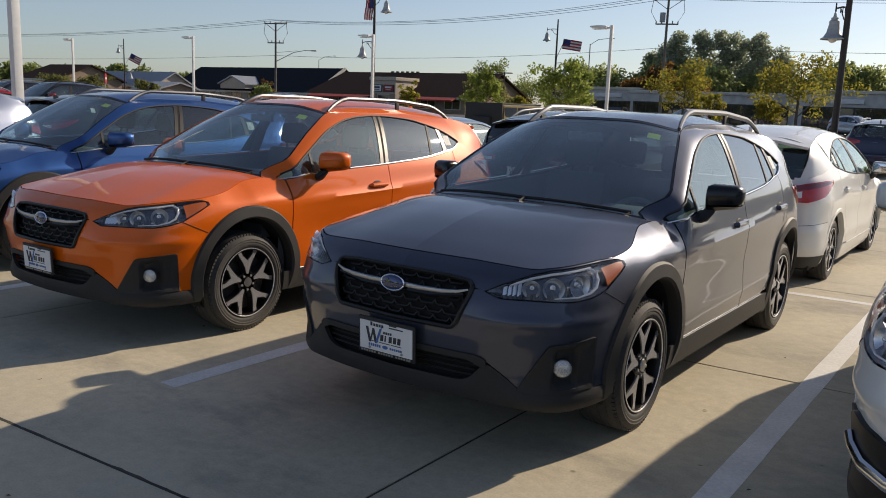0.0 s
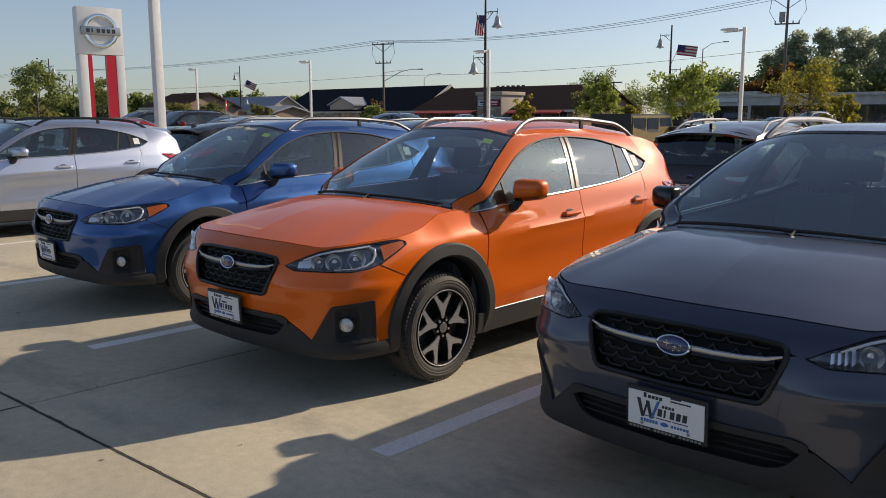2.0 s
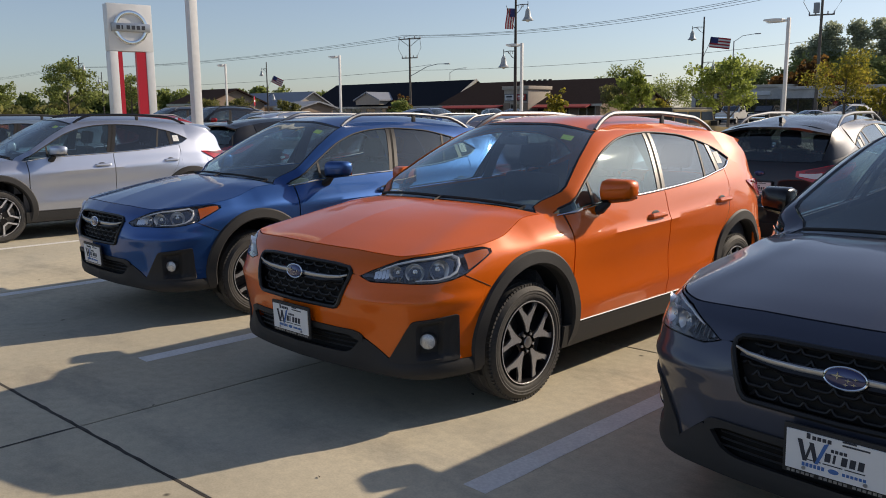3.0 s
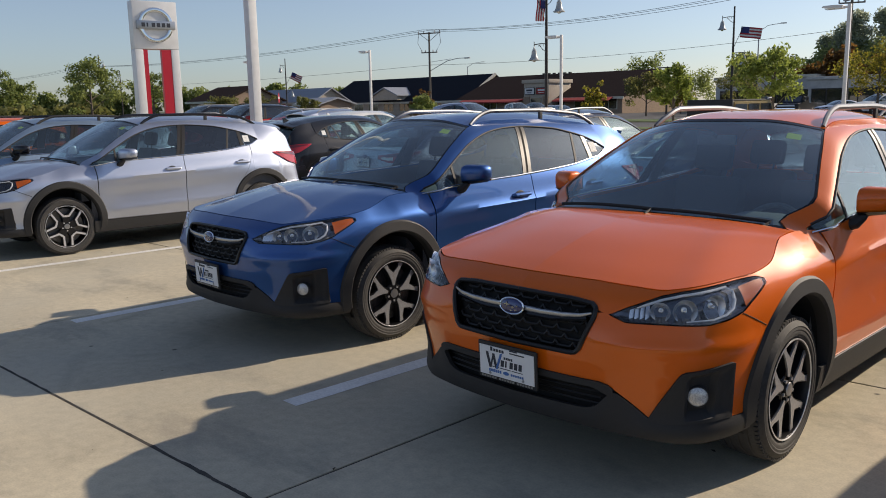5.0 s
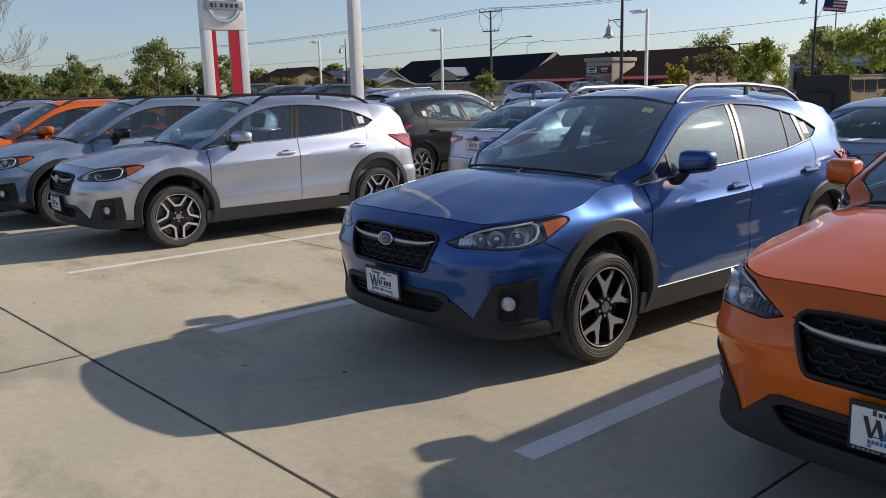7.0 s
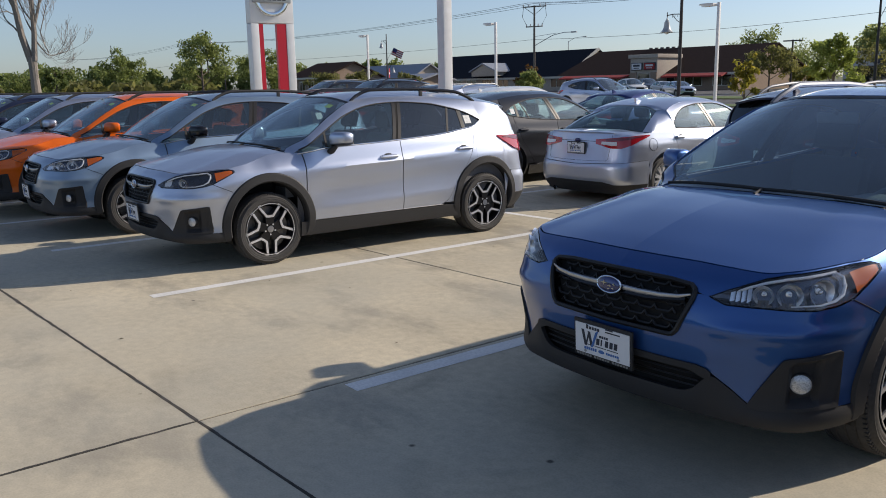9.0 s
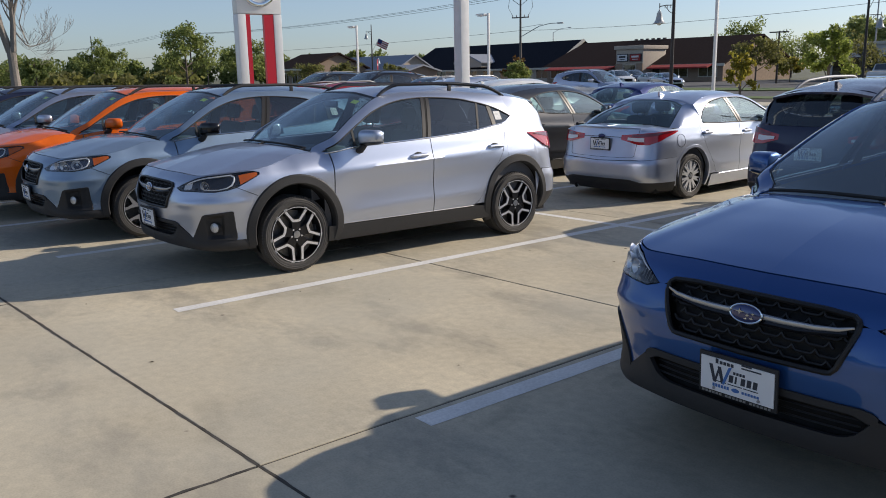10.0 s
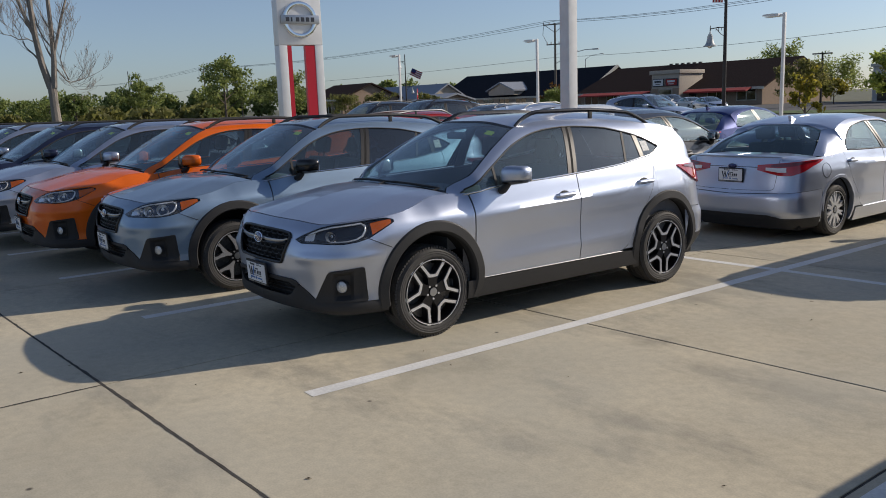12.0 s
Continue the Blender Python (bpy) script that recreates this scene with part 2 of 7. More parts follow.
def along(curve, n):
    """n + 1 points evenly spaced along a polyline."""
    c = np.array([list(p) for p in curve], float)
    l = np.concatenate([[0], np.cumsum(np.linalg.norm(np.diff(c, axis=0), axis=1))])
    q = np.linspace(0, l[-1], n + 1)
    return np.stack([np.interp(q, l, c[:, k]) for k in range(3)], 1)


def coons(low, high, left, right, nu, nv):
    """A grid of points spanned between four edge curves."""
    a0, a1, b0, b1 = along(low, nu), along(high, nu), along(left, nv), along(right, nv)
    G = np.zeros((nu + 1, nv + 1, 3))
    for i in range(nu + 1):
        u = i / nu
        for j in range(nv + 1):
            v = j / nv
            G[i, j] = (1 - v) * a0[i] + v * a1[i] + (1 - u) * b0[j] + u * b1[j] - ((1 - u) * (1 - v) * a0[0] + u * (1 - v) * a0[-1] + (1 - u) * v * a1[0] + u * v * a1[-1])
    return G


HEART = Vector((0, 2.2, 0.55))


def sheet(bm, G, mirror=False, flange=0.0, side=1):
    """Adds a grid as faces that look outward from the car's heart; the edge may turn in by flange."""
    nu, nv = G.shape[0] - 1, G.shape[1] - 1
    V = [[bm.verts.new((G[i, j][0] * side, G[i, j][1], G[i, j][2])) for j in range(nv + 1)] for i in range(nu + 1)]
    faces = []
    for i in range(nu):
        for j in range(nv):
            q = [V[i][j], V[i + 1][j], V[i + 1][j + 1], V[i][j + 1]]
            if (q[0].co - q[3].co).length < 1e-5:
                q = q[:3] if (q[1].co - q[2].co).length > 1e-5 else None
            elif (q[1].co - q[2].co).length < 1e-5:
                q = [q[0], q[1], q[3]]
            if q:
                faces.append(bm.faces.new(q))
    for f in faces:
        f.normal_update()
    way = sum(f.normal.dot(f.calc_center_median() - HEART) * f.calc_area() for f in faces)
    if way < 0:
        bmesh.ops.reverse_faces(bm, faces=faces)
        for f in faces:
            f.normal_update()
    if flange:
        loop = [(i, 0) for i in range(nu)] + [(nu, j) for j in range(nv)] + [(i, nv) for i in range(nu, 0, -1)] + [(0, j) for j in range(nv, 0, -1)]
        for i, j in loop:
            V[i][j].normal_update()
        turned = {(i, j): bm.verts.new(V[i][j].co - V[i][j].normal * flange) for i, j in loop}
        for k in range(len(loop)):
            p, q = loop[k], loop[(k + 1) % len(loop)]
            if (V[p[0]][p[1]].co - V[q[0]][q[1]].co).length > 1e-5:
                f = bm.faces.new((V[p[0]][p[1]], V[q[0]][q[1]], turned[q], turned[p]))
                if way < 0:
                    f.normal_flip()
    if mirror:
        M = G.copy()
        M[:, :, 0] *= -1
        sheet(bm, M, flange=flange)
        bmesh.ops.remove_doubles(bm, verts=[v for v in bm.verts if abs(v.co.x) < 0.002], dist=0.0015)
    return V
# ---- cars ----
CROSS = dict(
    kind="crossover", length=4.465, axle_f=0.98, axle_r=3.645, tyre=0.343, tyre_w=0.225, track=0.775, lift=0.0,
    outline=[(0, 0), (0.3, 0.018), (0.5, 0.050), (0.66, 0.110), (0.785, 0.215), (0.858, 0.39), (0.884, 0.60), (0.893, 0.98), (0.893, 1.6), (0.9, 2.4), (0.9, 3.2), (0.89, 3.7), (0.865, 4.05), (0.78, 4.3), (0.6, 4.405), (0.3, 4.45), (0, 4.465)],
    seam=[(0.50, 0.915), (0.60, 0.938), (0.66, 0.946), (0.80, 0.968), (0.95, 1.006), (1.06, 1.034), (1.20, 1.040), (1.36, 1.035)], hood=[(0, 0.16, 0.895), (0, 0.32, 0.965), (0, 0.6, 1.03), (0, 0.9, 1.07), (0, 1.10, 1.085)],
    roof_edge=[(1.24, 1.045), (1.5, 1.20), (1.8, 1.378), (2.08, 1.500), (2.4, 1.540), (2.9, 1.542), (3.4, 1.512), (3.8, 1.455), (4.02, 1.415)],
    glass_top=[(1.30, 1.025), (1.72, 1.268), (1.94, 1.378), (2.2, 1.455), (2.4, 1.480), (2.6, 1.488), (3.0, 1.466), (3.23, 1.424), (3.38, 1.388), (3.52, 1.338), (3.66, 1.268)],
    belt=[(1.24, 1.00), (1.6, 1.062), (2.4, 1.097), (3.0, 1.133), (3.15, 1.148), (3.35, 1.176), (3.50, 1.196), (3.58, 1.222), (3.66, 1.262), (3.78, 1.225), (4.0, 1.165), (4.3, 1.115)],
    roof=[(0, 1.98, 1.560), (0, 2.3, 1.596), (0, 2.8, 1.606), (0, 3.4, 1.58), (0, 4.02, 1.495)],
    rear_glass=(4.06, 1.475, 4.335, 1.10), quarter=3.66, c_post=(3.145, 3.265), rails=True, clad=True, deck=None)


HATCH = dict(CROSS, kind="hatch", drop=0.06, tyre=0.318, tyre_w=0.205, rails=False, clad=False)
SEDAN = dict(
    CROSS, kind="sedan", drop=0.085, tyre=0.318, tyre_w=0.205, rails=False, clad=False, length=4.60,
    outline=[(0, 0), (0.3, 0.018), (0.5, 0.050), (0.66, 0.110), (0.785, 0.215), (0.858, 0.39), (0.884, 0.60), (0.893, 0.98), (0.893, 1.6), (0.895, 2.4), (0.895, 3.2), (0.885, 3.7), (0.86, 4.15), (0.78, 4.42), (0.6, 4.535), (0.3, 4.585), (0, 4.60)],
    roof_edge=[(1.24, 1.04), (1.5, 1.19), (1.8, 1.345), (2.08, 1.440), (2.4, 1.470), (2.9, 1.460), (3.2, 1.412), (3.45, 1.33)],
    glass_top=[(1.30, 1.02), (1.72, 1.23), (2.05, 1.38), (2.3, 1.420), (2.6, 1.425), (3.0, 1.385), (3.25, 1.29), (3.44, 1.12)],
    belt=[(1.24, 1.0), (1.6, 1.045), (2.4, 1.07), (3.0, 1.085), (3.45, 1.10), (4.1, 1.08)],
    roof=[(0, 1.98, 1.487), (0, 2.3, 1.516), (0, 2.8, 1.508), (0, 3.2, 1.46), (0, 3.40, 1.415)],
    rear_glass=(3.42, 1.405, 4.0, 1.10), quarter=3.40, deck=dict(z=1.085, side=ramp([(3.4, 1.095), (3.9, 1.065), (4.3, 1.05), (4.6, 1.02)])))


TALL = dict(CROSS, kind="hatch", clad=False, rails=True)


class Shell:
    """The lower body's skin: s runs along the outline from the nose to the tail, z is the height."""

    def __init__(self, spec):
        self.c = spline(spec["outline"], 14)
        self.l = np.concatenate([[0], np.cumsum(np.linalg.norm(np.diff(self.c, axis=0), axis=1))])
        t = np.gradient(self.c, axis=0)
        t /= np.linalg.norm(t, axis=1)[:, None]
        self.n = np.stack([t[:, 1], -t[:, 0]], 1)
        self.n[0], self.n[-1] = (0, -1), (0, 1)
        self.end = self.l[-1]
        self.front = ramp([(0.15, 0.13), (0.22, 0.085), (0.3, 0.036), (0.40, 0.020), (0.505, 0.013), (0.60, 0.004), (0.66, 0.004), (0.72, 0.014), (0.80, 0.044), (0.86, 0.080), (0.90, 0.130), (0.95, 0.22)])
        self.side = ramp([(0.15, 0.10), (0.22, 0.06), (0.30, 0.035), (0.40, 0.016), (0.55, 0.008), (0.70, 0.004), (0.80, 0.0), (0.88, 0.003), (0.95, 0.018), (1.02, 0.036), (1.08, 0.052), (1.2, 0.105), (1.3, 0.158), (1.4, 0.218), (1.47, 0.268), (1.53, 0.33)])
        self.rear = ramp([(0.15, 0.20), (0.25, 0.12), (0.35, 0.04), (0.45, 0.0), (0.6, 0.002), (0.68, 0.03), (0.8, 0.055), (0.95, 0.08), (1.08, 0.115), (1.2, 0.2), (1.3, 0.28), (1.45, 0.4)])
        self.seam = ramp(spec["seam"])
        self.rear_s = self.at_y(4.0 + spec["length"] - 4.465)

    def at_x(self, x):
        i = int(np.argmax(self.c[:, 0] >= x))
        return float(np.interp(x, self.c[:i + 1, 0], self.l[:i + 1]))

    def at_y(self, y):
        return float(np.interp(y, self.c[:, 1], self.l))

    def back_x(self, x):
        h = len(self.l) // 2
        return float(np.interp(-x, -self.c[h:, 0], self.l[h:]))

    def at(self, s, z, off=0.0):
        x, y = np.interp(s, self.l, self.c[:, 0]), np.interp(s, self.l, self.c[:, 1])
        nx, ny = np.interp(s, self.l, self.n[:, 0]), np.interp(s, self.l, self.n[:, 1])
        wf = 1 - smooth(0.5, 1.3, s)
        wr = smooth(self.rear_s - 0.25, self.rear_s + 0.55, s)
        d = wf * self.front(z) + (1 - wf - wr) * self.side(z) + wr * self.rear(z)
        f = smooth(0.75, 1.15, s) * (1 - smooth(1.28, 1.46, y))
        if f and z > self.seam(y) - 0.17:
            r = min(1.2, (z - self.seam(y) + 0.17) / 0.17)
            d += f * (0.045 + 0.065 * smooth(0.72, 1.08, y)) * r * r
        # the bumper's corners lean in below their shoulder
        k = smooth(0.42, 0.62, s) * (1 - smooth(1.05, 1.3, s))
        if k and z < 0.66:
            d += k * 0.10 * min(0.30, 0.66 - z) * smooth(0.30, 0.45, z)
        d -= k * 0.010 * math.exp(-((z - 0.68) / 0.035) ** 2)
        d -= off
        # waist crease along the doors and flared arches
        if 1.3 < y < 3.9:
            k = smooth(1.3, 1.7, y) * (1 - smooth(3.25, 3.6, y))
            d += k * 0.009 * math.exp(-((z - 0.70 - 0.05 * (y - 2.4)) / 0.10) ** 2)
            d -= k * 0.011 * math.exp(-((z - 0.905 - 0.05 * (y - 2.4)) / 0.024) ** 2)
            d -= k * 0.009 * math.exp(-((z - 0.50 - 0.03 * (y - 2.4)) / 0.05) ** 2)
        return (x - nx * d, y - ny * d, z)


def strip(shell, s0, s1, lo, hi, step=0.03, rows=8, off=0.0, gap=0.0, ends=0.0):
    """A grid on the skin between s0 and s1, from the curve lo(s) up to hi(s)."""
    n = max(2, int(abs(s1 - s0) / step))
    G = np.zeros((n + 1, rows + 1, 3))
    for i in range(n + 1):
        s = s0 + ends + (s1 - s0 - 2 * ends) * i / n
        a, b = lo(s) + gap, hi(s) - gap
        b = max(a, b)
        for j in range(rows + 1):
            o = off(i / n, j / rows) if callable(off) else off
            G[i, j] = shell.at(s, a + (b - a) * j / rows, o)
    return G


def both(name, G, mat, parent, label="", flange=0.008):
    """The same sheet on both flanks, as two parts."""
    made = []
    for side in (1, -1):
        bm = bmesh.new()
        sheet(bm, G, flange=flange, side=side)
        made.append(part(name, bm, mat, parent, label))
    return made


def joined(name, grids, mat, parent, label="", flange=0.008, sharp=32.0):
    bm = bmesh.new()
    for G in grids:
        sheet(bm, G, mirror=True, flange=flange)
    return part(name, bm, mat, parent, label, sharp)


def flat_fn(pts):
    xs, ys = [p[0] for p in pts], [p[1] for p in pts]
    return lambda s: float(np.interp(s, xs, ys))


def wheel(car, x, y, z, r, w, side, style):
    """Tyre, rim, five forked spokes, hub cap and brake disc; x is the outer face."""
    M = Matrix.Translation((x, y, z)) @ (Matrix.Identity(4) if side > 0 else Matrix.Rotation(math.pi, 4, "Z"))
    rim = r * (0.71 if style == "loop" else 0.69)
    bm = bmesh.new()
    lathe(bm, [(-w + 0.02, rim * 0.98), (-w + 0.004, rim + 0.02), (-w, rim + 0.055), (-w + 0.012, r - 0.025), (-w + 0.035, r - 0.004), (-w * 0.72, r), (-w * 0.70, r - 0.007), (-w * 0.68, r), (-w * 0.51, r + 0.001), (-w * 0.49, r - 0.007), (-w * 0.47, r + 0.001),
               (-w * 0.3, r), (-w * 0.28, r - 0.007), (-w * 0.26, r), (-0.035, r - 0.004), (-0.012, r - 0.025), (-0.003, rim + 0.066), (0.0005, rim + 0.062), (-0.002, rim + 0.056), (0.0, rim + 0.045), (-0.003, rim + 0.04), (-0.0015, rim + 0.028), (-0.004, rim + 0.02), (-0.02, rim * 0.985)], 56, M)
    for k in range(84):                       # shoulder blocks
        a = k * math.tau / 84
        for xx in (-0.022, -w + 0.022):
            box(bm, xx - 0.020, xx + 0.006, -0.0085, 0.0085, r - 0.020, r - 0.005, 0, M @ Matrix.Rotation(a, 4, "X"))
    tyre = part("tyre", bm, RUBBER, car)
    bm = bmesh.new()
    lathe(bm, [(-0.015, rim + 0.004), (-0.006, rim + 0.004), (-0.006, rim - 0.008), (-0.03, rim - 0.014), (-w + 0.03, rim - 0.02), (-w + 0.02, rim)], 56, M)
    rim_ob = part("rim", bm, ALLOY_DARK, car)
    lip = bmesh.new()
    lathe(lip, [(-0.012, rim + 0.004), (-0.003, rim + 0.003), (-0.003, rim - 0.002), (-0.012, rim - 0.006)], 56, M)
    part("rim_lip", lip, ALLOY, rim_ob)
    bm = bmesh.new()
    lathe(bm, [(-0.085, 0.0), (-0.085, rim - 0.035), (-0.10, rim - 0.035)], 40, M)
    part("brake_disc", bm, material_brake, car)
    dark, bright = bmesh.new(), bmesh.new()
    for k in range(5):
        R = M @ Matrix.Rotation(k * math.tau / 5, 4, "X")
        if style == "multi":
            for h in (0, 1):
                Q = M @ Matrix.Rotation((k + 0.5 * h) * math.tau / 5, 4, "X")
                prism(bright, [(-0.030, 0.05), (0.030, 0.05), (0.022, rim * 0.5), (0.034, rim - 0.004), (0.016, rim - 0.004), (0.004, rim * 0.72), (-0.004, rim * 0.72), (-0.016, rim - 0.004), (-0.034, rim - 0.004), (-0.022, rim * 0.5)], "x", -0.05, -0.016, Q)
        elif style == "loop":
            for g in (-1, 1):
                prism(bright, [(0, rim * 0.455), (g * 0.040, rim * 0.47), (g * 0.062, rim * 0.60), (g * 0.118, rim * 0.875), (g * 0.112, rim - 0.004), (g * 0.086, rim - 0.003), (g * 0.090, rim * 0.88), (g * 0.040, rim * 0.62), (g * 0.026, rim * 0.555), (0, rim * 0.545)], "x", -0.034, -0.010, R)
                prism(dark, [(g * 0.046, rim * 0.45), (g * 0.070, rim * 0.60), (g * 0.128, rim * 0.87), (g * 0.118, rim - 0.002), (g * 0.080, rim - 0.002), (g * 0.080, rim * 0.88), (g * 0.034, rim * 0.64), (g * 0.010, rim * 0.56), (0, rim * 0.44)], "x", -0.07, -0.016, R)
            prism(dark, [(-0.036, 0.04), (0.036, 0.04), (0.040, rim * 0.3), (0.046, rim * 0.48), (0.02, rim * 0.56), (-0.02, rim * 0.56), (-0.046, rim * 0.48), (-0.040, rim * 0.3)], "x", -0.07, -0.018, R)
        else:
            for g in (-1, 1):
                prism(dark, [(0, 0.04), (g * 0.030, 0.04), (g * 0.026, rim * 0.40), (g * 0.052, rim * 0.62), (g * 0.112, rim - 0.004), (g * 0.050, rim - 0.004), (g * 0.034, rim * 0.82), (0, rim * 0.68)], "x", -0.07, -0.022, R)
                prism(bright, [(0, rim * 0.24), (g * 0.010, rim * 0.26), (g * 0.020, rim * 0.42), (g * 0.046, rim * 0.63), (g * 0.104, rim - 0.005), (g * 0.062, rim - 0.005), (g * 0.044, rim * 0.80), (0, rim * 0.64)], "x", -0.03, -0.0165, R)
        prism(bright, [(0.0085 * math.cos(q) , 0.052 + 0.0085 * math.sin(q)) for q in np.linspace(0, math.tau, 9)[:-1]], "x", -0.05, -0.014, M @ Matrix.Rotation((k + 0.5) * math.tau / 5, 4, "X"))
    lathe(dark, [(-0.03, 0.075), (-0.022, 0.07), (-0.022, 0.035), (-0.012, 0.032)], 28, M)
    part("spokes_backing", dark, ALLOY_DARK, rim_ob)
    part("machined_spokes", bright, ALLOY_GREY if style not in ("multi", "loop") else ALLOY, rim_ob, "bright machined spoke faces")
    bm = bmesh.new()
    lathe(bm, [(-0.014, 0.033), (-0.010, 0.031), (-0.008, 0.0)], 24, M)
    part("hub_cap", bm, SATIN, rim_ob)
    # inner barrel that closes the view through the spokes
    return tyre


material_brake = grain(material("brake_iron", (0.22, 0.21, 0.20), 0.45, 0.8), 50.0, 0.7, 1.2)


def seat(car, x, y, tilt=14):
    bm = bmesh.new()
    box(bm, x - 0.25, x + 0.25, y, y + 0.52, 0.50, 0.64, 0.05)
    part("seat_cushion", bm, CLOTH, car)
    bm = bmesh.new()
    M = Matrix.Translation((x, y + 0.50, 0.58)) @ Matrix.Rotation(radians(-tilt), 4, "X")
    box(bm, -0.24, 0.24, -0.06, 0.08, 0, 0.60, 0.055, M)
    part("seat_back", bm, CLOTH, car)
    bm = bmesh.new()
    box(bm, -0.13, 0.13, -0.05, 0.05, 0.64, 0.83, 0.045, M)
    tube(bm, [M @ Vector((0.06, 0, 0.58)), M @ Vector((0.06, 0, 0.66))], 0.008, 6)
    tube(bm, [M @ Vector((-0.06, 0, 0.58)), M @ Vector((-0.06, 0, 0.66))], 0.008, 6)
    part("headrest", bm, CLOTH, car)


def dealer_plate(car, M):
    """A white dealer plate in a black frame; its writing is plain bars."""
    M = M @ Matrix.Diagonal((1.06, 1, 1.06, 1))
    bm = bmesh.new()
    box(bm, -0.158, 0.158, -0.006, 0.006, -0.082, 0.082, 0.004, M)
    frame_ob = part("plate_frame", bm, PLASTIC, car)
    bm = bmesh.new()
    box(bm, -0.147, 0.147, -0.010, 0.0, -0.064, 0.066, 0, M)
    part("plate", bm, PLATE_WHITE, frame_ob, "white dealer plate with blue and dark printed bars")
    bm = bmesh.new()
    for k in range(5):                        # the large word, a bar a letter, with a lean
        prism(bm, [(-0.030 + k * 0.0240 + a, b) for a, b in ((0.0, -0.013), (0.0165 if k != 1 else 0.007, -0.013), (0.0195 if k != 1 else 0.010, 0.015), (0.003, 0.015))], "y", -0.0115, -0.009, M)
    for k in range(4):
        box(bm, -0.012 + k * 0.0125, -0.003 + k * 0.0125, -0.0115, -0.009, 0.021, 0.031, 0, M)
    for a, b in ((-0.088, -0.040), (-0.034, 0.024), (0.030, 0.088)):
        box(bm, a, b, -0.0115, -0.009, -0.0235, -0.0205, 0, M)
    for x, h in ((-0.085, 0.018), (-0.068, 0.012), (-0.053, 0.012), (-0.038, 0.012), (-0.023, 0.012)):
        box(bm, x, x + 0.011, -0.0115, -0.009, 0.047, 0.047 + h, 0, M)
    for x0, x1 in ((0.02, 0.06), (0.02, 0.098)):
        box(bm, x0, x1, -0.0115, -0.009, 0.062 if x1 < 0.07 else 0.051, 0.067 if x1 < 0.07 else 0.056, 0, M)
    prism(bm, [(-0.112, 0.040), (-0.098, 0.040), (-0.082, -0.028), (-0.094, -0.028)], "y", -0.0115, -0.009, M)
    prism(bm, [(-0.091, -0.027), (-0.083, -0.027), (-0.064, 0.036), (-0.072, 0.036)], "y", -0.0118, -0.009, M)
    prism(bm, [(-0.076, 0.036), (-0.063, 0.036), (-0.048, -0.028), (-0.060, -0.028)], "y", -0.0121, -0.009, M)
    part("dark_print", bm, INK, frame_ob)
    bm = bmesh.new()
    for k in range(6):
        box(bm, -0.096 + k * 0.0118, -0.0875 + k * 0.0118, -0.0115, -0.009, -0.046, -0.034, 0, M)
        box(bm, 0.024 + k * 0.0118, 0.0325 + k * 0.0118, -0.0115, -0.009, -0.045, -0.036, 0, M)
    prism(bm, [(-0.058, -0.029), (-0.048, -0.029), (-0.018, 0.047), (-0.032, 0.040)], "y", -0.0126, -0.009, M)
    prism(bm, [(-0.002 + 0.016 * math.cos(a), -0.040 + 0.008 * math.sin(a)) for a in np.linspace(0, math.tau, 13)[:-1]], "y", -0.0115, -0.009, M)
    part("blue_print", bm, BLUE_INK, frame_ob)
    bm = bmesh.new()
    for k in range(3):
        for q in range(6):
            box(bm, -0.142 + k * 0.098 + q * 0.0145, -0.132 + k * 0.098 + q * 0.0145, -0.0085, -0.005, -0.077, -0.069, 0, M)
    for x in (-0.09, 0.09):
        prism(bm, [(x + 0.006 * math.cos(a), -0.053 + 0.006 * math.sin(a)) for a in np.linspace(0, math.tau, 9)[:-1]], "y", -0.014, -0.009, M)
    part("frame_print", bm, SATIN, frame_ob)


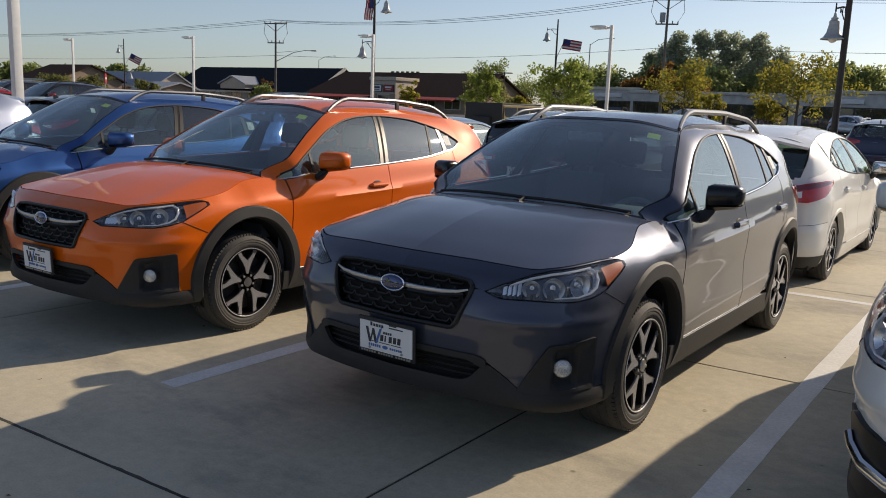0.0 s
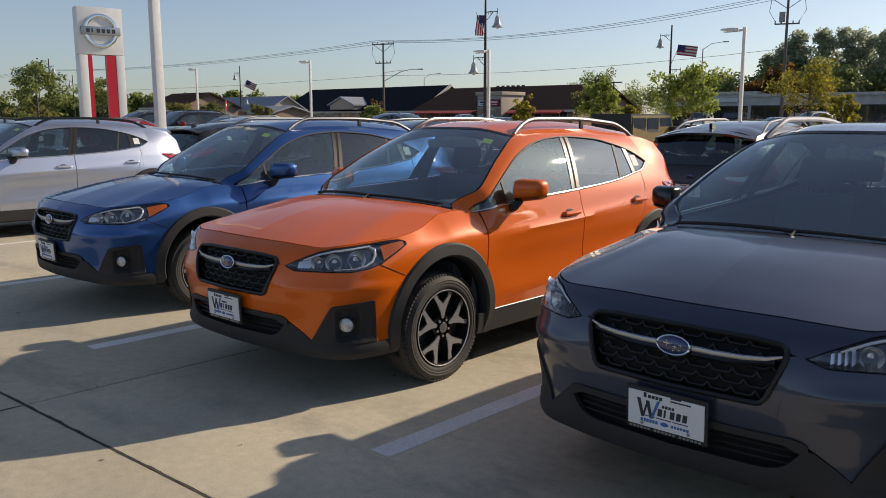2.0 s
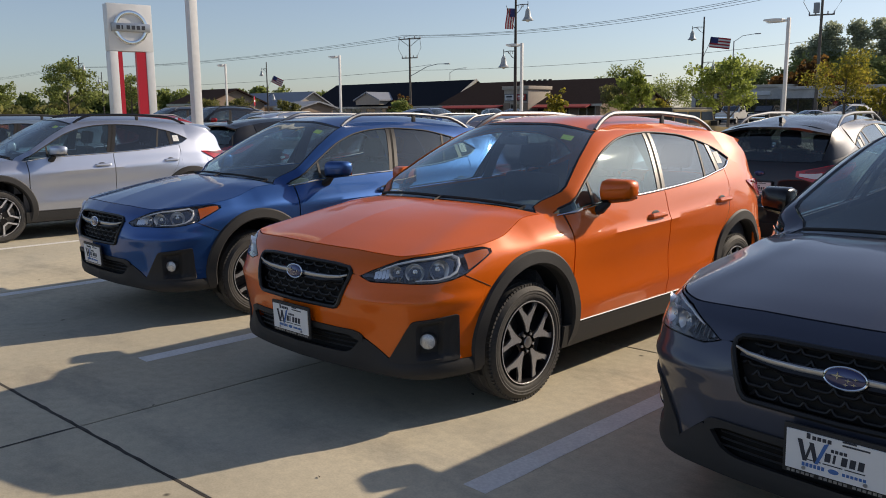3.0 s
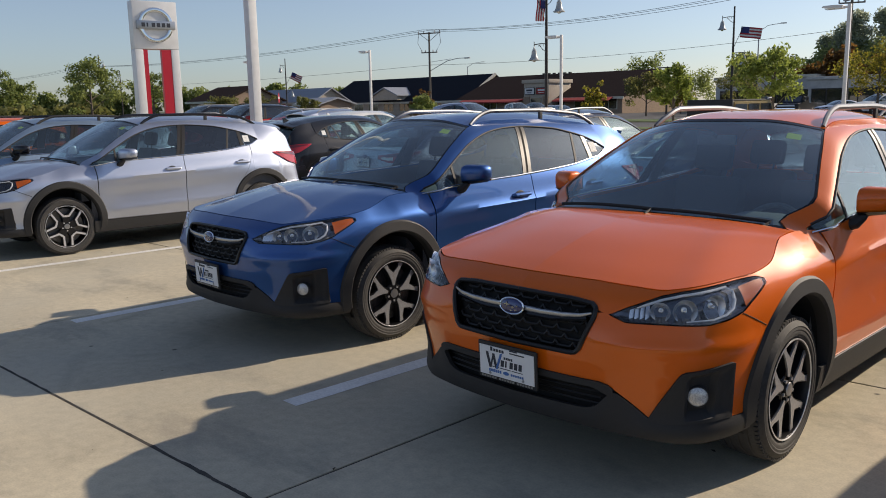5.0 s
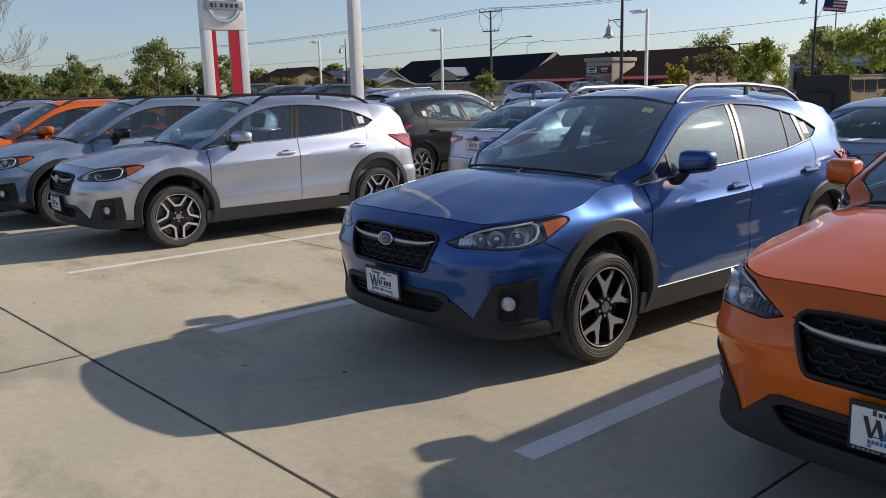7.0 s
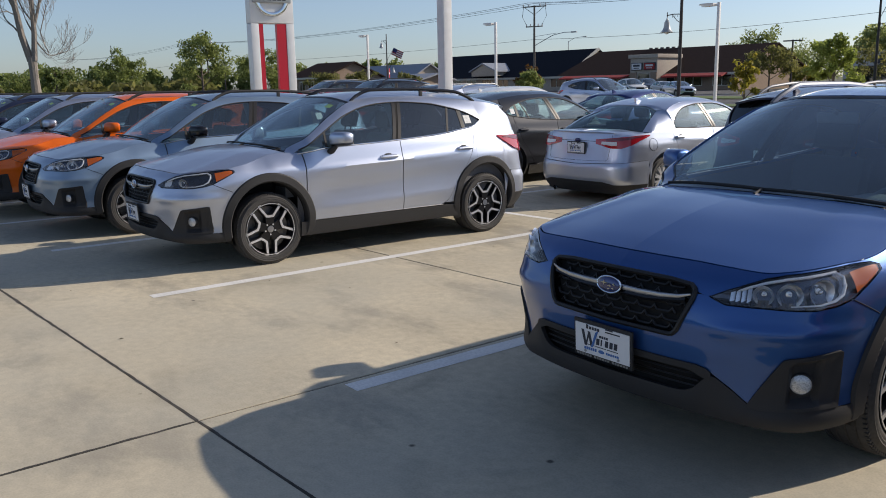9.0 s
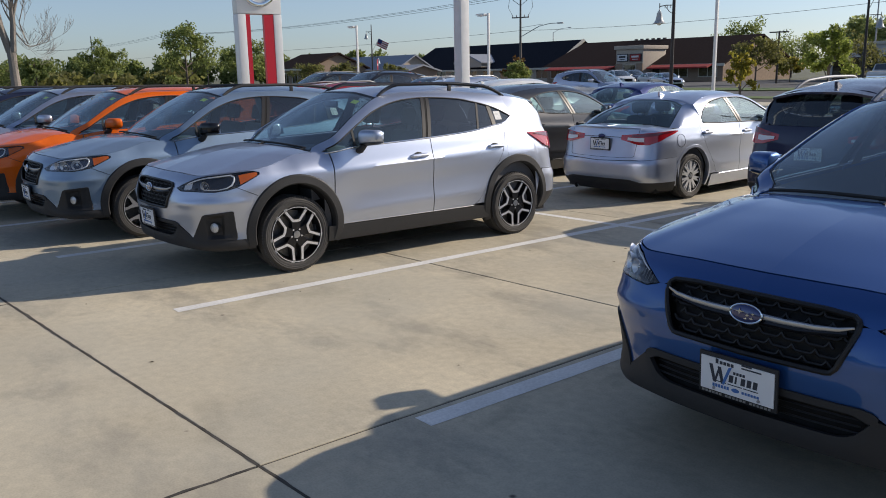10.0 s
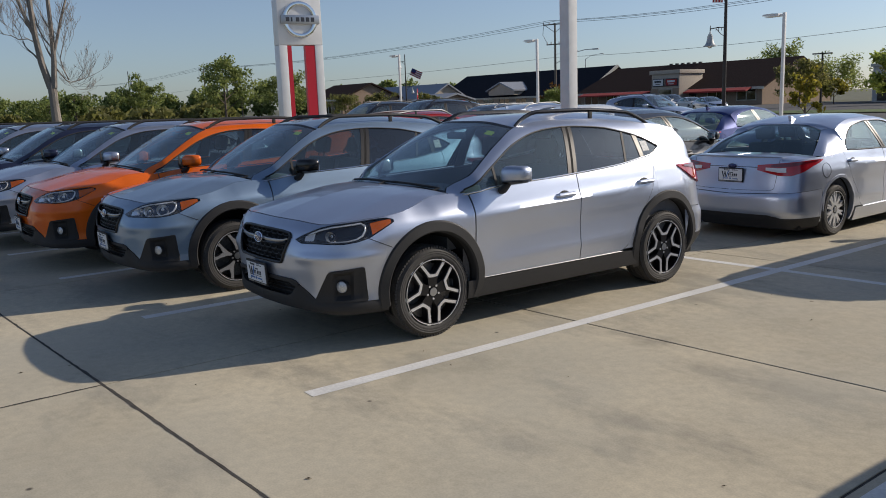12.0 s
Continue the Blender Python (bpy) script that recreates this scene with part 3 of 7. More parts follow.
def car(name, m, lacquer, label, spec=CROSS, style="fork", group="", mirror_mat=None, lamp="halogen", category="car", plate=True, tag=True, cabin=True, rail_mat=None):
    rail_mat = rail_mat or RAIL
    C = thing(name, m @ Matrix.Translation((0, 0, -spec.get("drop", 0.0))), label, category, group)
    S = Shell(spec)
    kind = spec["kind"]
    clad = spec["clad"]
    trim = PLASTIC if clad else lacquer
    af, ar, R = spec["axle_f"], spec["axle_r"], spec["tyre"]
    drop = spec.get("drop", 0.0)
    hub = R - 0.008 + drop
    rear_y = spec["length"]
    x_, y_ = S.at_x, S.at_y
    belt, top, edge = ramp(spec["belt"]), ramp(spec["glass_top"]), ramp(spec["roof_edge"])
    y_of = lambda s: float(np.interp(s, S.l, S.c[:, 1]))
    arch = R + 0.075
    arch_z = hub + (0.062 if clad else 0.03)

    def over(y0, base):
        def f(s):
            q = arch ** 2 - (y_of(s) - y0) ** 2
            return max(base, arch_z + math.sqrt(q)) if q > 0 else base
        return f
    s_tip = y_(0.66)
    hood_z = flat_fn([(0, 0.912), (0.36, 0.911), (x_(0.60), 0.902), (0.70, 0.900), (0.80, 0.910), (1.02, 0.924), (1.2, 0.935), (s_tip, S.seam(0.66))])
    lamp_lo = flat_fn([(0.475, 0.797), (0.54, 0.777), (0.70, 0.780), (0.90, 0.776), (1.00, 0.787), (1.09, 0.808), (1.18, 0.848), (s_tip, 0.904)])
    lamp_hi = flat_fn([(0.475, 0.801), (0.54, 0.832), (0.62, 0.861), (0.70, 0.885), (0.80, 0.902), (1.02, 0.917), (1.2, 0.928), (1.25, 0.928), (s_tip, 0.914)])
    clad_hi = flat_fn([(0, 0.517), (0.44, 0.515), (0.48, 0.505), (0.645, 0.388), (0.70, 0.366), (1.05, 0.362), (y_(0.60), 0.356)])
    grille_lo = flat_fn([(0, 0.622), (0.325, 0.624), (0.345, 0.634), (0.410, 0.800)])
    grille_hi = flat_fn([(0, 0.842), (0.28, 0.839), (0.385, 0.830), (0.410, 0.810)])
    bezel_hi = flat_fn([(0.650, 0.384), (0.775, 0.580), (0.80, 0.588), (1.025, 0.608), (1.045, 0.600), (1.06, 0.380)])
    # front bumper skin
    join = [(0.44, 0.803), (0.475, 0.799)]
    upper_lo = flat_fn([(0, 0.842), (0.28, 0.839), (0.385, 0.830), (0.410, 0.810)] + join)
    lower_hi = flat_fn([(0, 0.622), (0.325, 0.624), (0.345, 0.634), (0.410, 0.800)] + join)
    g = [strip(S, 0, s_tip, lambda s: upper_lo(s) if s < 0.475 else lamp_hi(s) + 0.002, lambda s: max(lamp_hi(max(s, 0.475)) + 0.003, hood_z(s) - 0.001), step=0.0125, rows=5),
         strip(S, 0, s_tip, lambda s: max(clad_hi(s), over(af, 0.36)(s)), lambda s: max(over(af, 0.36)(s), lower_hi(s) if s < 0.475 else lamp_lo(s) - 0.003), step=0.0125, rows=30)]
    n_s = g[1].shape[0] - 1
    for i in range(n_s + 1):                  # hollow behind the fog bezels
        q = s_tip * i / n_s
        for j in range(31):
            z = g[1][i, j][2]
            if 0.80 < q < 1.035 and z < bezel_hi(q) - 0.016:
                g[1][i, j] = S.at(q, z, -0.07)
    joined("front_bumper", g, lacquer, C, flange=0.002)
    for side in (1, -1):                      # gap between the bumper and the wing
        bm = bmesh.new()
        tube(bm, [(side * S.at(s, z, 0.0)[0],) + S.at(s, z, 0.0)[1:] for s, z in zip(np.linspace(1.085, 1.26, 12), np.linspace(0.803, 0.724, 12))], 0.0024, 5)
        part("panel_gap", bm, VOID, C)
    # hood
    front = [S.at(s, hood_z(s) + 0.003) for s in np.linspace(0, s_tip - 0.004, 40)]
    ys = np.linspace(0.66, 1.22, 16)
    flank = [S.at(y_(y), S.seam(y) + 0.001, -0.001) for y in ys]
    c = spec["hood"]
    mid = spline([front[0]] + [tuple(p) for p in c[1:]], 8)
    corner = flank[-1]
    cowl = spline([tuple(c[-1]), (0.30, c[-1][1] + 0.012, c[-1][2] - 0.003), (0.55, c[-1][1] + 0.055, c[-1][2] - 0.016), corner], 8)
    G = coons(front, cowl, mid, flank, 30, 26)
    for i in range(31):                       # power bulge and twin creases
        for j in range(27):
            u, v = i / 30, j / 26
            edge_u = 0.56 + 0.16 * v
            G[i, j][2] += 0.005 * (1 - smooth(edge_u - 0.05, edge_u + 0.20, u)) * math.sin(math.pi * v) ** 0.8
    G[0, :, 0] = 0.0
    joined("hood", [G], lacquer, C, flange=0.014)
    # front wings
    fender_s = y_(1.365)
    G = strip(S, s_tip - 0.005, fender_s, over(af, 0.36), lambda s: S.seam(y_of(s)) - 0.0015, step=0.022, rows=14, ends=0.001)
    both("front_wing", G, lacquer, C, flange=0.03)
    # doors
    belt_s = lambda s: belt(y_of(s))
    fd0, fd1, rd1 = y_(1.372), y_(2.495), y_(3.50)
    wave = lambda u, v: 0.0
    G = strip(S, fd0, fd1, lambda s: 0.385, lambda s: belt_s(s) - 0.004, step=0.05, rows=22, ends=0.003)
    front_doors = both("front_door", G, lacquer, C)
    rd_lo = flat_fn([(fd1, 0.385), (y_(3.02), 0.388), (y_(3.10), 0.43), (y_(3.24), 0.66), (y_(3.36), 0.80), (y_(3.44), 0.93), (y_(3.50), 1.10)])
    G = strip(S, fd1 + 0.004, rd1, rd_lo, lambda s: belt_s(s) - 0.004, step=0.035, rows=22, ends=0.002)
    rear_doors = both("rear_door", G, lacquer, C)
    # rear quarter and bumper skin
    r0 = y_(3.03)
    deck = spec["deck"]
    tail_s = S.back_x(0.60)
    bump_top = flat_fn([(y_(3.9), 0.70), (tail_s, 0.66), (S.end, 0.64)])

    def quarter_lo(s):
        y = y_of(s)
        a = over(ar, 0.40)(s)
        return max(a, 0.40) if y < 3.95 else max(0.40, bump_top(s) * smooth(3.95, 4.02, y) + 0.40 * (1 - smooth(3.95, 4.02, y)))
    q_hi = lambda s: belt(min(y_of(s), 4.3)) if not deck else deck["side"](y_of(s))
    grid = strip(S, rd1 + 0.004, tail_s, quarter_lo, q_hi, step=0.03, rows=20, ends=0.001)
    tri = strip(S, r0, rd1 + 0.004, lambda s: max(over(ar, 0.40)(s), 0.40), lambda s: max(rd_lo(s) - 0.005, over(ar, 0.40)(s)), step=0.02, rows=8)
    for side in (1, -1):
        bm = bmesh.new()
        sheet(bm, grid, flange=0.008, side=side)
        sheet(bm, tri, flange=0.0, side=side)
        part("rear_quarter", bm, lacquer, C)
    low = 0.42 if clad else 0.36
    rb0 = y_(ar + arch - 0.02)
    g = [strip(S, rb0, S.end, lambda s: max(low, over(ar, low)(s)), lambda s: bump_top(s) - 0.004 if y_of(s) > 3.98 else max(low, min(0.70, over(ar, low)(s) + 0.25)), step=0.03, rows=10, off=0.003)]
    joined("rear_bumper", g, lacquer, C)
    g = [strip(S, rb0, S.end, lambda s: 0.24, lambda s: low, step=0.03, rows=5, off=0.008)]
    joined("rear_skirt", g, PLASTIC, C, "black plastic lower bumper", flange=0.02)
    # roof side frames, pillars
    e_in = ramp([(1.24, 0.035), (1.6, 0.050), (2.08, 0.050), (3.0, 0.035), (4.05, 0.035)])
    y_end = spec["quarter"]
    n, rows = 52, 4
    G = np.zeros((n + 1, rows + 1, 3))
    y0 = spec["roof_edge"][0][0]
    for i in range(n + 1):
        y = y0 + (y_end - y0) * i / n
        for j in range(rows + 1):
            v = j / rows
            z = top(y) + (edge(y) - top(y)) * v
            if y < 1.3:
                z = belt(y) + (edge(y) - belt(y)) * v
            x = S.at(y_(y), z)[0] - e_in(y) * v ** 1.6
            G[i, j] = (x, y, z)
    both("roof_side_frame", G, lacquer, C, flange=0.02)
    rim_line = [tuple(G[i, rows]) for i in range(n + 1)]
    # rear pillar to the back window
    gy0, gz0, gy1, gz1 = spec["rear_glass"]
    p_top = tuple(G[n, rows])
    p_bot = tuple(G[n, 0])
    roof_back = (0.50, gy0 - 0.02, edge(min(gy0, 4.02))) if deck else (0.622, gy0 - 0.03, edge(4.02) + 0.002)
    foot_s = S.back_x(0.66) if not deck else y_(gy1)
    foot_z = q_hi(foot_s)
    foot = S.at(foot_s, foot_z) if not deck else (S.at(foot_s, foot_z)[0] - 0.10, gy1 + 0.0, foot_z + 0.01)
    quarter_s = y_(y_end)
    low_line = [S.at(s, q_hi(s)) for s in np.linspace(quarter_s, foot_s, 12)]
    if deck:
        low_line[-1] = foot
    hi_line = spline([p_top, ((p_top[0] + roof_back[0]) / 2 + 0.005, (p_top[1] + roof_back[1]) / 2, (p_top[2] + roof_back[2]) / 2 + 0.012), roof_back], 6)
    le = [low_line[0], p_bot, p_top]
    ri = spline([low_line[-1], tuple(np.array(low_line[-1]) * 0.5 + np.array(roof_back) * 0.5 + np.array((0.03, 0.03, 0.02))), roof_back], 6)
    both("rear_pillar", coons(low_line, hi_line, le, ri, 10, 8), lacquer, C, flange=0.01)
    # roof
    rl = [p for p in rim_line if p[1] >= 2.075] + list(map(tuple, hi_line[1:]))
    rl = [(p[0] - 0.004, p[1], p[2] + 0.002) for p in rl]
    rc = spline(spec["roof"], 8)
    fr = spline([tuple(rc[0]), (rl[0][0] * 0.55, rc[0][1] + 0.02, rc[0][2] - 0.008), rl[0]], 8)
    bk = spline([tuple(rc[-1]), (rl[-1][0] * 0.6, rc[-1][1] - 0.005, rc[-1][2] - 0.012), rl[-1]], 8)
    joined("roof", [coons(fr, bk, rc, rl, 14, 30)], lacquer, C, flange=0.012)
    # windscreen
    A = [p for p in rim_line if p[1] <= 2.085]
    A = [(p[0] - 0.006, p[1] + 0.004, p[2] - 0.004) for p in A]
    base = spline([(0, c[-1][1] + 0.035, c[-1][2] - 0.02), (0.40, c[-1][1] + 0.06, c[-1][2] - 0.028), A[0]], 8)
    head = [(p[0], p[1] - 0.004, p[2] - 0.004) for p in fr]
    head[-1] = A[-1]
    cl = spline([tuple(base[0]), (0, (base[0][1] + head[0][1]) / 2, (base[0][2] + head[0][2]) / 2 + 0.035), tuple(head[0])], 8)
    W = coons(base, head, cl, A, 16, 16)
    joined("windscreen", [W], SCREEN, C, flange=0.0)
    # black border printed round the screen
    for nm, sl in (("screen_border", [W[:, :2], W[:, -2:], W[-2:, :]]),):
        bm = bmesh.new()
        for q in sl:
            q = q.copy()
            if q.shape[1] == 2 and q is not None:
                far = 1 if np.allclose(q[:, 0], W[:, 0]) else 0
                q[:, far] = q[:, far] * 0.45 + q[:, 1 - far] * 0.55
            else:
                q[0] = q[0] * 0.25 + q[1] * 0.75
            q[:, :, 1] -= 0.002
            q[:, :, 2] += 0.002
            sheet(bm, q, mirror=True)
        part(nm, bm, GLOSS_BLACK, C)
    # cowl and wipers
    g = coons([tuple(p) for p in cowl], [tuple(p) for p in base], [tuple(cowl[0]), tuple(base[0])], [tuple(cowl[-1]), tuple(base[-1])], 16, 3)
    g[:, :, 2] -= 0.006
    joined("cowl", [g], PLASTIC, C, flange=0.0)
    for x0, x1, k in ((0.62, -0.04, 0.0), (0.02, -0.62, 0.004)):
        bm = bmesh.new()
        pts = []
        for q in np.linspace(0, 1, 9):
            x = x0 + (x1 - x0) * q
            i = min(15, abs(x) / max(1e-3, abs(A[0][0])) * 16)
            p = W[int(i), 1] * 0.6 + W[int(i), 0] * 0.4 + (W[int(i) + 1, 1] - W[int(i), 1]) * (i - int(i))
            pts.append((x, p[1] - 0.012 - k * 3, p[2] + 0.012 + k + 0.03 * q * (1 - q)))
        tube(bm, pts, 0.0075, 6, flat=1.3)
        tube(bm, [(x0 * 0.98, pts[0][1] - 0.07, pts[0][2] - 0.02), pts[0], pts[4]], 0.009, 6)
        part("wiper", bm, PLASTIC, C)
    # side windows
    def window(name, ya, yb, mat, za=None, zb=None, inset=0.004):
        n, rows = max(4, int((yb - ya) / 0.04)), 8
        G = np.zeros((n + 1, rows + 1, 3))
        for i in range(n + 1):
            y = ya + (yb - ya) * i / n
            lo_z, hi_z = belt(y) + 0.012, max(belt(y) + 0.013, top(y) - 0.004)
            for j in range(rows + 1):
                z = lo_z + (hi_z - lo_z) * j / rows
                G[i, j] = (S.at(y_(y), z, -inset)[0], y, z)
        return both(name, G, mat, C, flange=0.0)

    def post(name, ya0, ya1, width, mat, off=0.001):
        """A pillar cover that leans from ya0 at the belt to ya1 at the top."""
        G = np.zeros((3, 9, 3))
        for j in range(9):
            v = j / 8
            yc = ya0 + (ya1 - ya0) * v
            lo_z, hi_z = belt(yc) + 0.008, top(yc) - 0.002
            z = lo_z + (hi_z - lo_z) * v
            for i in range(3):
                y = yc + (i - 1) * width / 2
                G[i, j] = (S.at(y_(y), z, off)[0], y, z)
        both(name, G, mat, C, flange=0.006)
    wq = spec["quarter"]
    bp = spec.get("b_post", (2.46, 2.60))
    window("quarter_light", 1.36, 1.62, PANE)
    window("front_window", 1.64, (bp[0] + bp[1]) / 2, PANE)
    window("rear_window", (bp[0] + bp[1]) / 2, 3.375 if not deck else wq - 0.02, PRIVACY if kind == "crossover" else PANE)
    post("mirror_post", 1.625, 1.635, 0.022, PLASTIC)
    post("door_gap_seal", bp[0], bp[1], 0.100, VOID, off=-0.0015)
    post("centre_pillar", bp[0] - 0.033, bp[1] - 0.033, 0.040, PILLAR)
    post("centre_pillar", bp[0] + 0.033, bp[1] + 0.033, 0.040, PILLAR)
    if not deck:
        cp = spec.get("c_post", (3.16, 3.37))
        window("rear_quarter_light", 3.36, wq - 0.012, PRIVACY if kind == "crossover" else PANE)
        post("rear_window_post", cp[0], cp[1] - 0.02, 0.026, PLASTIC)
        post("rear_door_pillar", 3.385, 3.385, 0.052, PILLAR, off=0.002)
    # belt moulding and window rim
    for side in (1, -1):
        bm = bmesh.new()
        tube(bm, [(side * S.at(y_(y), belt(y) + 0.006, 0.003)[0], y, belt(y) + 0.006) for y in np.linspace(1.33, wq - 0.04, 40)], 0.006, 6)
        part("belt_moulding", bm, CHROME if kind == "crossover" else PLASTIC, C)
    for side in (1, -1):
        bm = bmesh.new()
        tube(bm, [(side * S.at(y_(y), top(y), 0.002)[0], y, top(y) - 0.001) for y in np.linspace(1.36, wq - 0.01, 40)], 0.007, 6)
        part("window_seal", bm, PLASTIC, C)
    # rear window, tailgate or boot
    bl, br = foot, roof_back
    gb = spline([(0, gy1 + 0.02, gz1), (0.4, gy1 - 0.005, gz1), (bl[0] - 0.006, bl[1] - 0.004, gz1 if not deck else bl[2])], 6)
    gt = spline([(0, gy0, gz0), (0.3, gy0 - 0.006, gz0 - 0.010), (br[0] - 0.004, br[1] + 0.006, br[2] - 0.008)], 6)
    gl_ = [tuple(gb[0]), tuple((gb[0] + gt[0]) / 2 + np.array((0, 0.03, 0.02))), tuple(gt[0])]
    gr_ = [tuple(gb[-1]), tuple((gb[-1] + gt[-1]) / 2 + np.array((0.01, 0.025, 0.015))), tuple(gt[-1])]
    joined("rear_screen", [coons(gb, gt, spline(gl_, 5), spline(gr_, 5), 10, 8)], PRIVACY if kind == "crossover" else PANE, C, flange=0.0)
    gate_lo = lambda s: bump_top(s) + 0.004
    if not deck:
        G = strip(S, S.back_x(0.615), S.end, gate_lo, lambda s: gz1 - 0.004, step=0.04, rows=12, off=0.004)
        joined("tailgate", [G], lacquer, C)
        # roof spoiler
        front = [(0, gy0 - 0.05, gz0 + 0.028), (0.30, gy0 - 0.055, gz0 + 0.014), (0.48, gy0 - 0.065, edge(4.0) + 0.040), (0.618, gy0 - 0.08, edge(4.0) + 0.014)]
        back = [(0, gy0 + 0.125, gz0 - 0.004), (0.30, gy0 + 0.115, gz0 - 0.012), (0.48, gy0 + 0.095, edge(4.0) + 0.012), (0.628, gy0 + 0.055, edge(4.0) - 0.016)]
        sp = coons(spline(front, 5), spline(back, 5), [front[0], back[0]], [front[-1], back[-1]], 14, 4)
        joined("roof_spoiler", [sp], lacquer, C, flange=0.025)
    else:
        dz = deck["z"]
        lid = coons([(0, gy1 + 0.02, gz1 - 0.004), (0.4, gy1 - 0.005, gz1 - 0.004), (foot[0] - 0.02, foot[1] - 0.01, foot[2] - 0.004)],
                    [(0, rear_y - 0.10, dz), (0.35, rear_y - 0.12, dz - 0.002), (0.58, rear_y - 0.19, dz - 0.01)],
                    [(0, gy1 + 0.02, gz1 - 0.004), (0, rear_y - 0.25, dz + 0.008), (0, rear_y - 0.10, dz)],
                    [(foot[0] - 0.02, foot[1] - 0.01, foot[2] - 0.004), (0.60, rear_y - 0.35, dz), (0.58, rear_y - 0.19, dz - 0.01)], 12, 10)
        joined("boot_lid", [lid], lacquer, C, flange=0.01)
        shoulder = coons([foot] + [S.at(s, q_hi(s)) for s in np.linspace(y_(gy1 + 0.06), S.back_x(0.62), 10)], [(foot[0] - 0.02, foot[1] - 0.01, foot[2] - 0.003), (0.60, rear_y - 0.35, dz), (0.58, rear_y - 0.19, dz - 0.01)],
                         [foot, (foot[0] - 0.02, foot[1] - 0.01, foot[2] - 0.003)], [S.at(S.back_x(0.62), q_hi(S.back_x(0.62))), (0.58, rear_y - 0.19, dz - 0.01)], 10, 3)
        both("rear_shoulder", shoulder, lacquer, C, flange=0.0)
        G = strip(S, S.back_x(0.62), S.end, gate_lo, lambda s: dz - 0.02, step=0.04, rows=10, off=0.002)
        face = coons([tuple(G[i, -1]) for i in range(G.shape[0])][::-1], [(0, rear_y - 0.10, dz), (0.35, rear_y - 0.12, dz - 0.002), (0.58, rear_y - 0.19, dz - 0.01)], [tuple(G[-1, -1]), (0, rear_y - 0.10, dz)], [tuple(G[0, -1]), (0.58, rear_y - 0.19, dz - 0.01)], 12, 3)
        joined("boot_face", [G, face], lacquer, C)
        bm = bmesh.new()                      # lip along the boot's edge
        rim_b = [(x, rear_y - 0.088 - 0.26 * (x / 0.62) ** 2 * 0.4, dz - 0.002 - 0.010 * (x / 0.6) ** 2) for x in np.linspace(-0.58, 0.58, 17)]
        tube(bm, rim_b, [0.006] + [0.013] * 15 + [0.006], 8, flat=0.7)
        part("boot_lip", bm, lacquer, C)
        bm = bmesh.new()
        for side in (1, -1):
            tube(bm, [(side * S.at(S.back_x(x), z, 0.003)[0],) + S.at(S.back_x(x), z, 0.003)[1:] for x, z in ((0.60, 1.05), (0.585, 0.95), (0.565, 0.80), (0.55, 0.715), (0.52, 0.695), (0.3, 0.688), (0.01, 0.686))], 0.0028, 5)
            tube(bm, [(side * S.at(S.back_x(x), z, 0.004)[0],) + S.at(S.back_x(x), z, 0.004)[1:] for x, z in ((0.33, 0.955), (0.2, 0.958), (0.01, 0.958))], 0.0035, 5)
        part("panel_gap", bm, VOID, C)
        G = strip(S, S.back_x(0.80), S.end, lambda s: 0.225, flat_fn([(S.back_x(0.80), 0.26), (S.back_x(0.60), 0.395), (S.back_x(0.50), 0.42), (S.end, 0.425)]), step=0.03, rows=6, off=lambda u, v: 0.014 - 0.012 * v)
        joined("diffuser", [G], PLASTIC, C, "black plastic diffuser", flange=0.02)
        bm = bmesh.new()
        lathe(bm, [(-0.20, 0.030), (0.0, 0.034), (0.004, 0.031), (-0.05, 0.027)], 16, Matrix.Translation((0.46, rear_y - 0.10, 0.245)) @ Matrix.Rotation(math.pi / 2, 4, "Z"))
        part("exhaust_pipe", bm, CHROME, C)
        bm = bmesh.new()
        fl = [(-S.at(y_(3.93 + 0.085 * math.cos(a)), 0.90 + 0.085 * math.sin(a), 0.001)[0], 3.93 + 0.085 * math.cos(a), 0.90 + 0.085 * math.sin(a)) for a in np.linspace(0, math.tau, 29)]
        tube(bm, fl, 0.0022, 5, caps=False)
        part("fuel_flap_gap", bm, VOID, C)
    # tail lamps: a wedge that wraps the corner
    dy = rear_y - 4.465
    t0, t1 = y_(3.84 + dy), S.back_x(0.40 if not deck else 0.33)
    tl_hi = flat_fn([(t0, 1.092), (y_(4.05 + dy), 1.092), (y_(4.2 + dy), 1.083), (S.back_x(0.72), 1.065), (t1, 1.00)])
    tl_lo = flat_fn([(t0, 1.080), (y_(3.98 + dy), 1.010), (y_(4.12 + dy), 0.940), (S.back_x(0.74), 0.885), (S.back_x(0.60), 0.885), (t1, 0.94)])
    if deck:
        tl_hi = flat_fn([(t0, 1.040), (y_(4.05 + dy), 1.036), (S.back_x(0.72), 1.020), (t1, 0.985)])
        tl_lo = flat_fn([(t0, 1.025), (y_(4.05 + dy), 0.965), (y_(4.2 + dy), 0.905), (S.back_x(0.74), 0.865), (S.back_x(0.60), 0.865), (t1, 0.925)])
    off = lambda u, v: 0.006 + 0.016 * math.sin(math.pi * min(1, max(0, u))) ** 0.5
    lamps = both("tail_lamp", strip(S, t0, t1, tl_lo, tl_hi, step=0.02, rows=8, off=off), TAIL_RED, C, "red tail lamp with a clear band", flange=0.02)
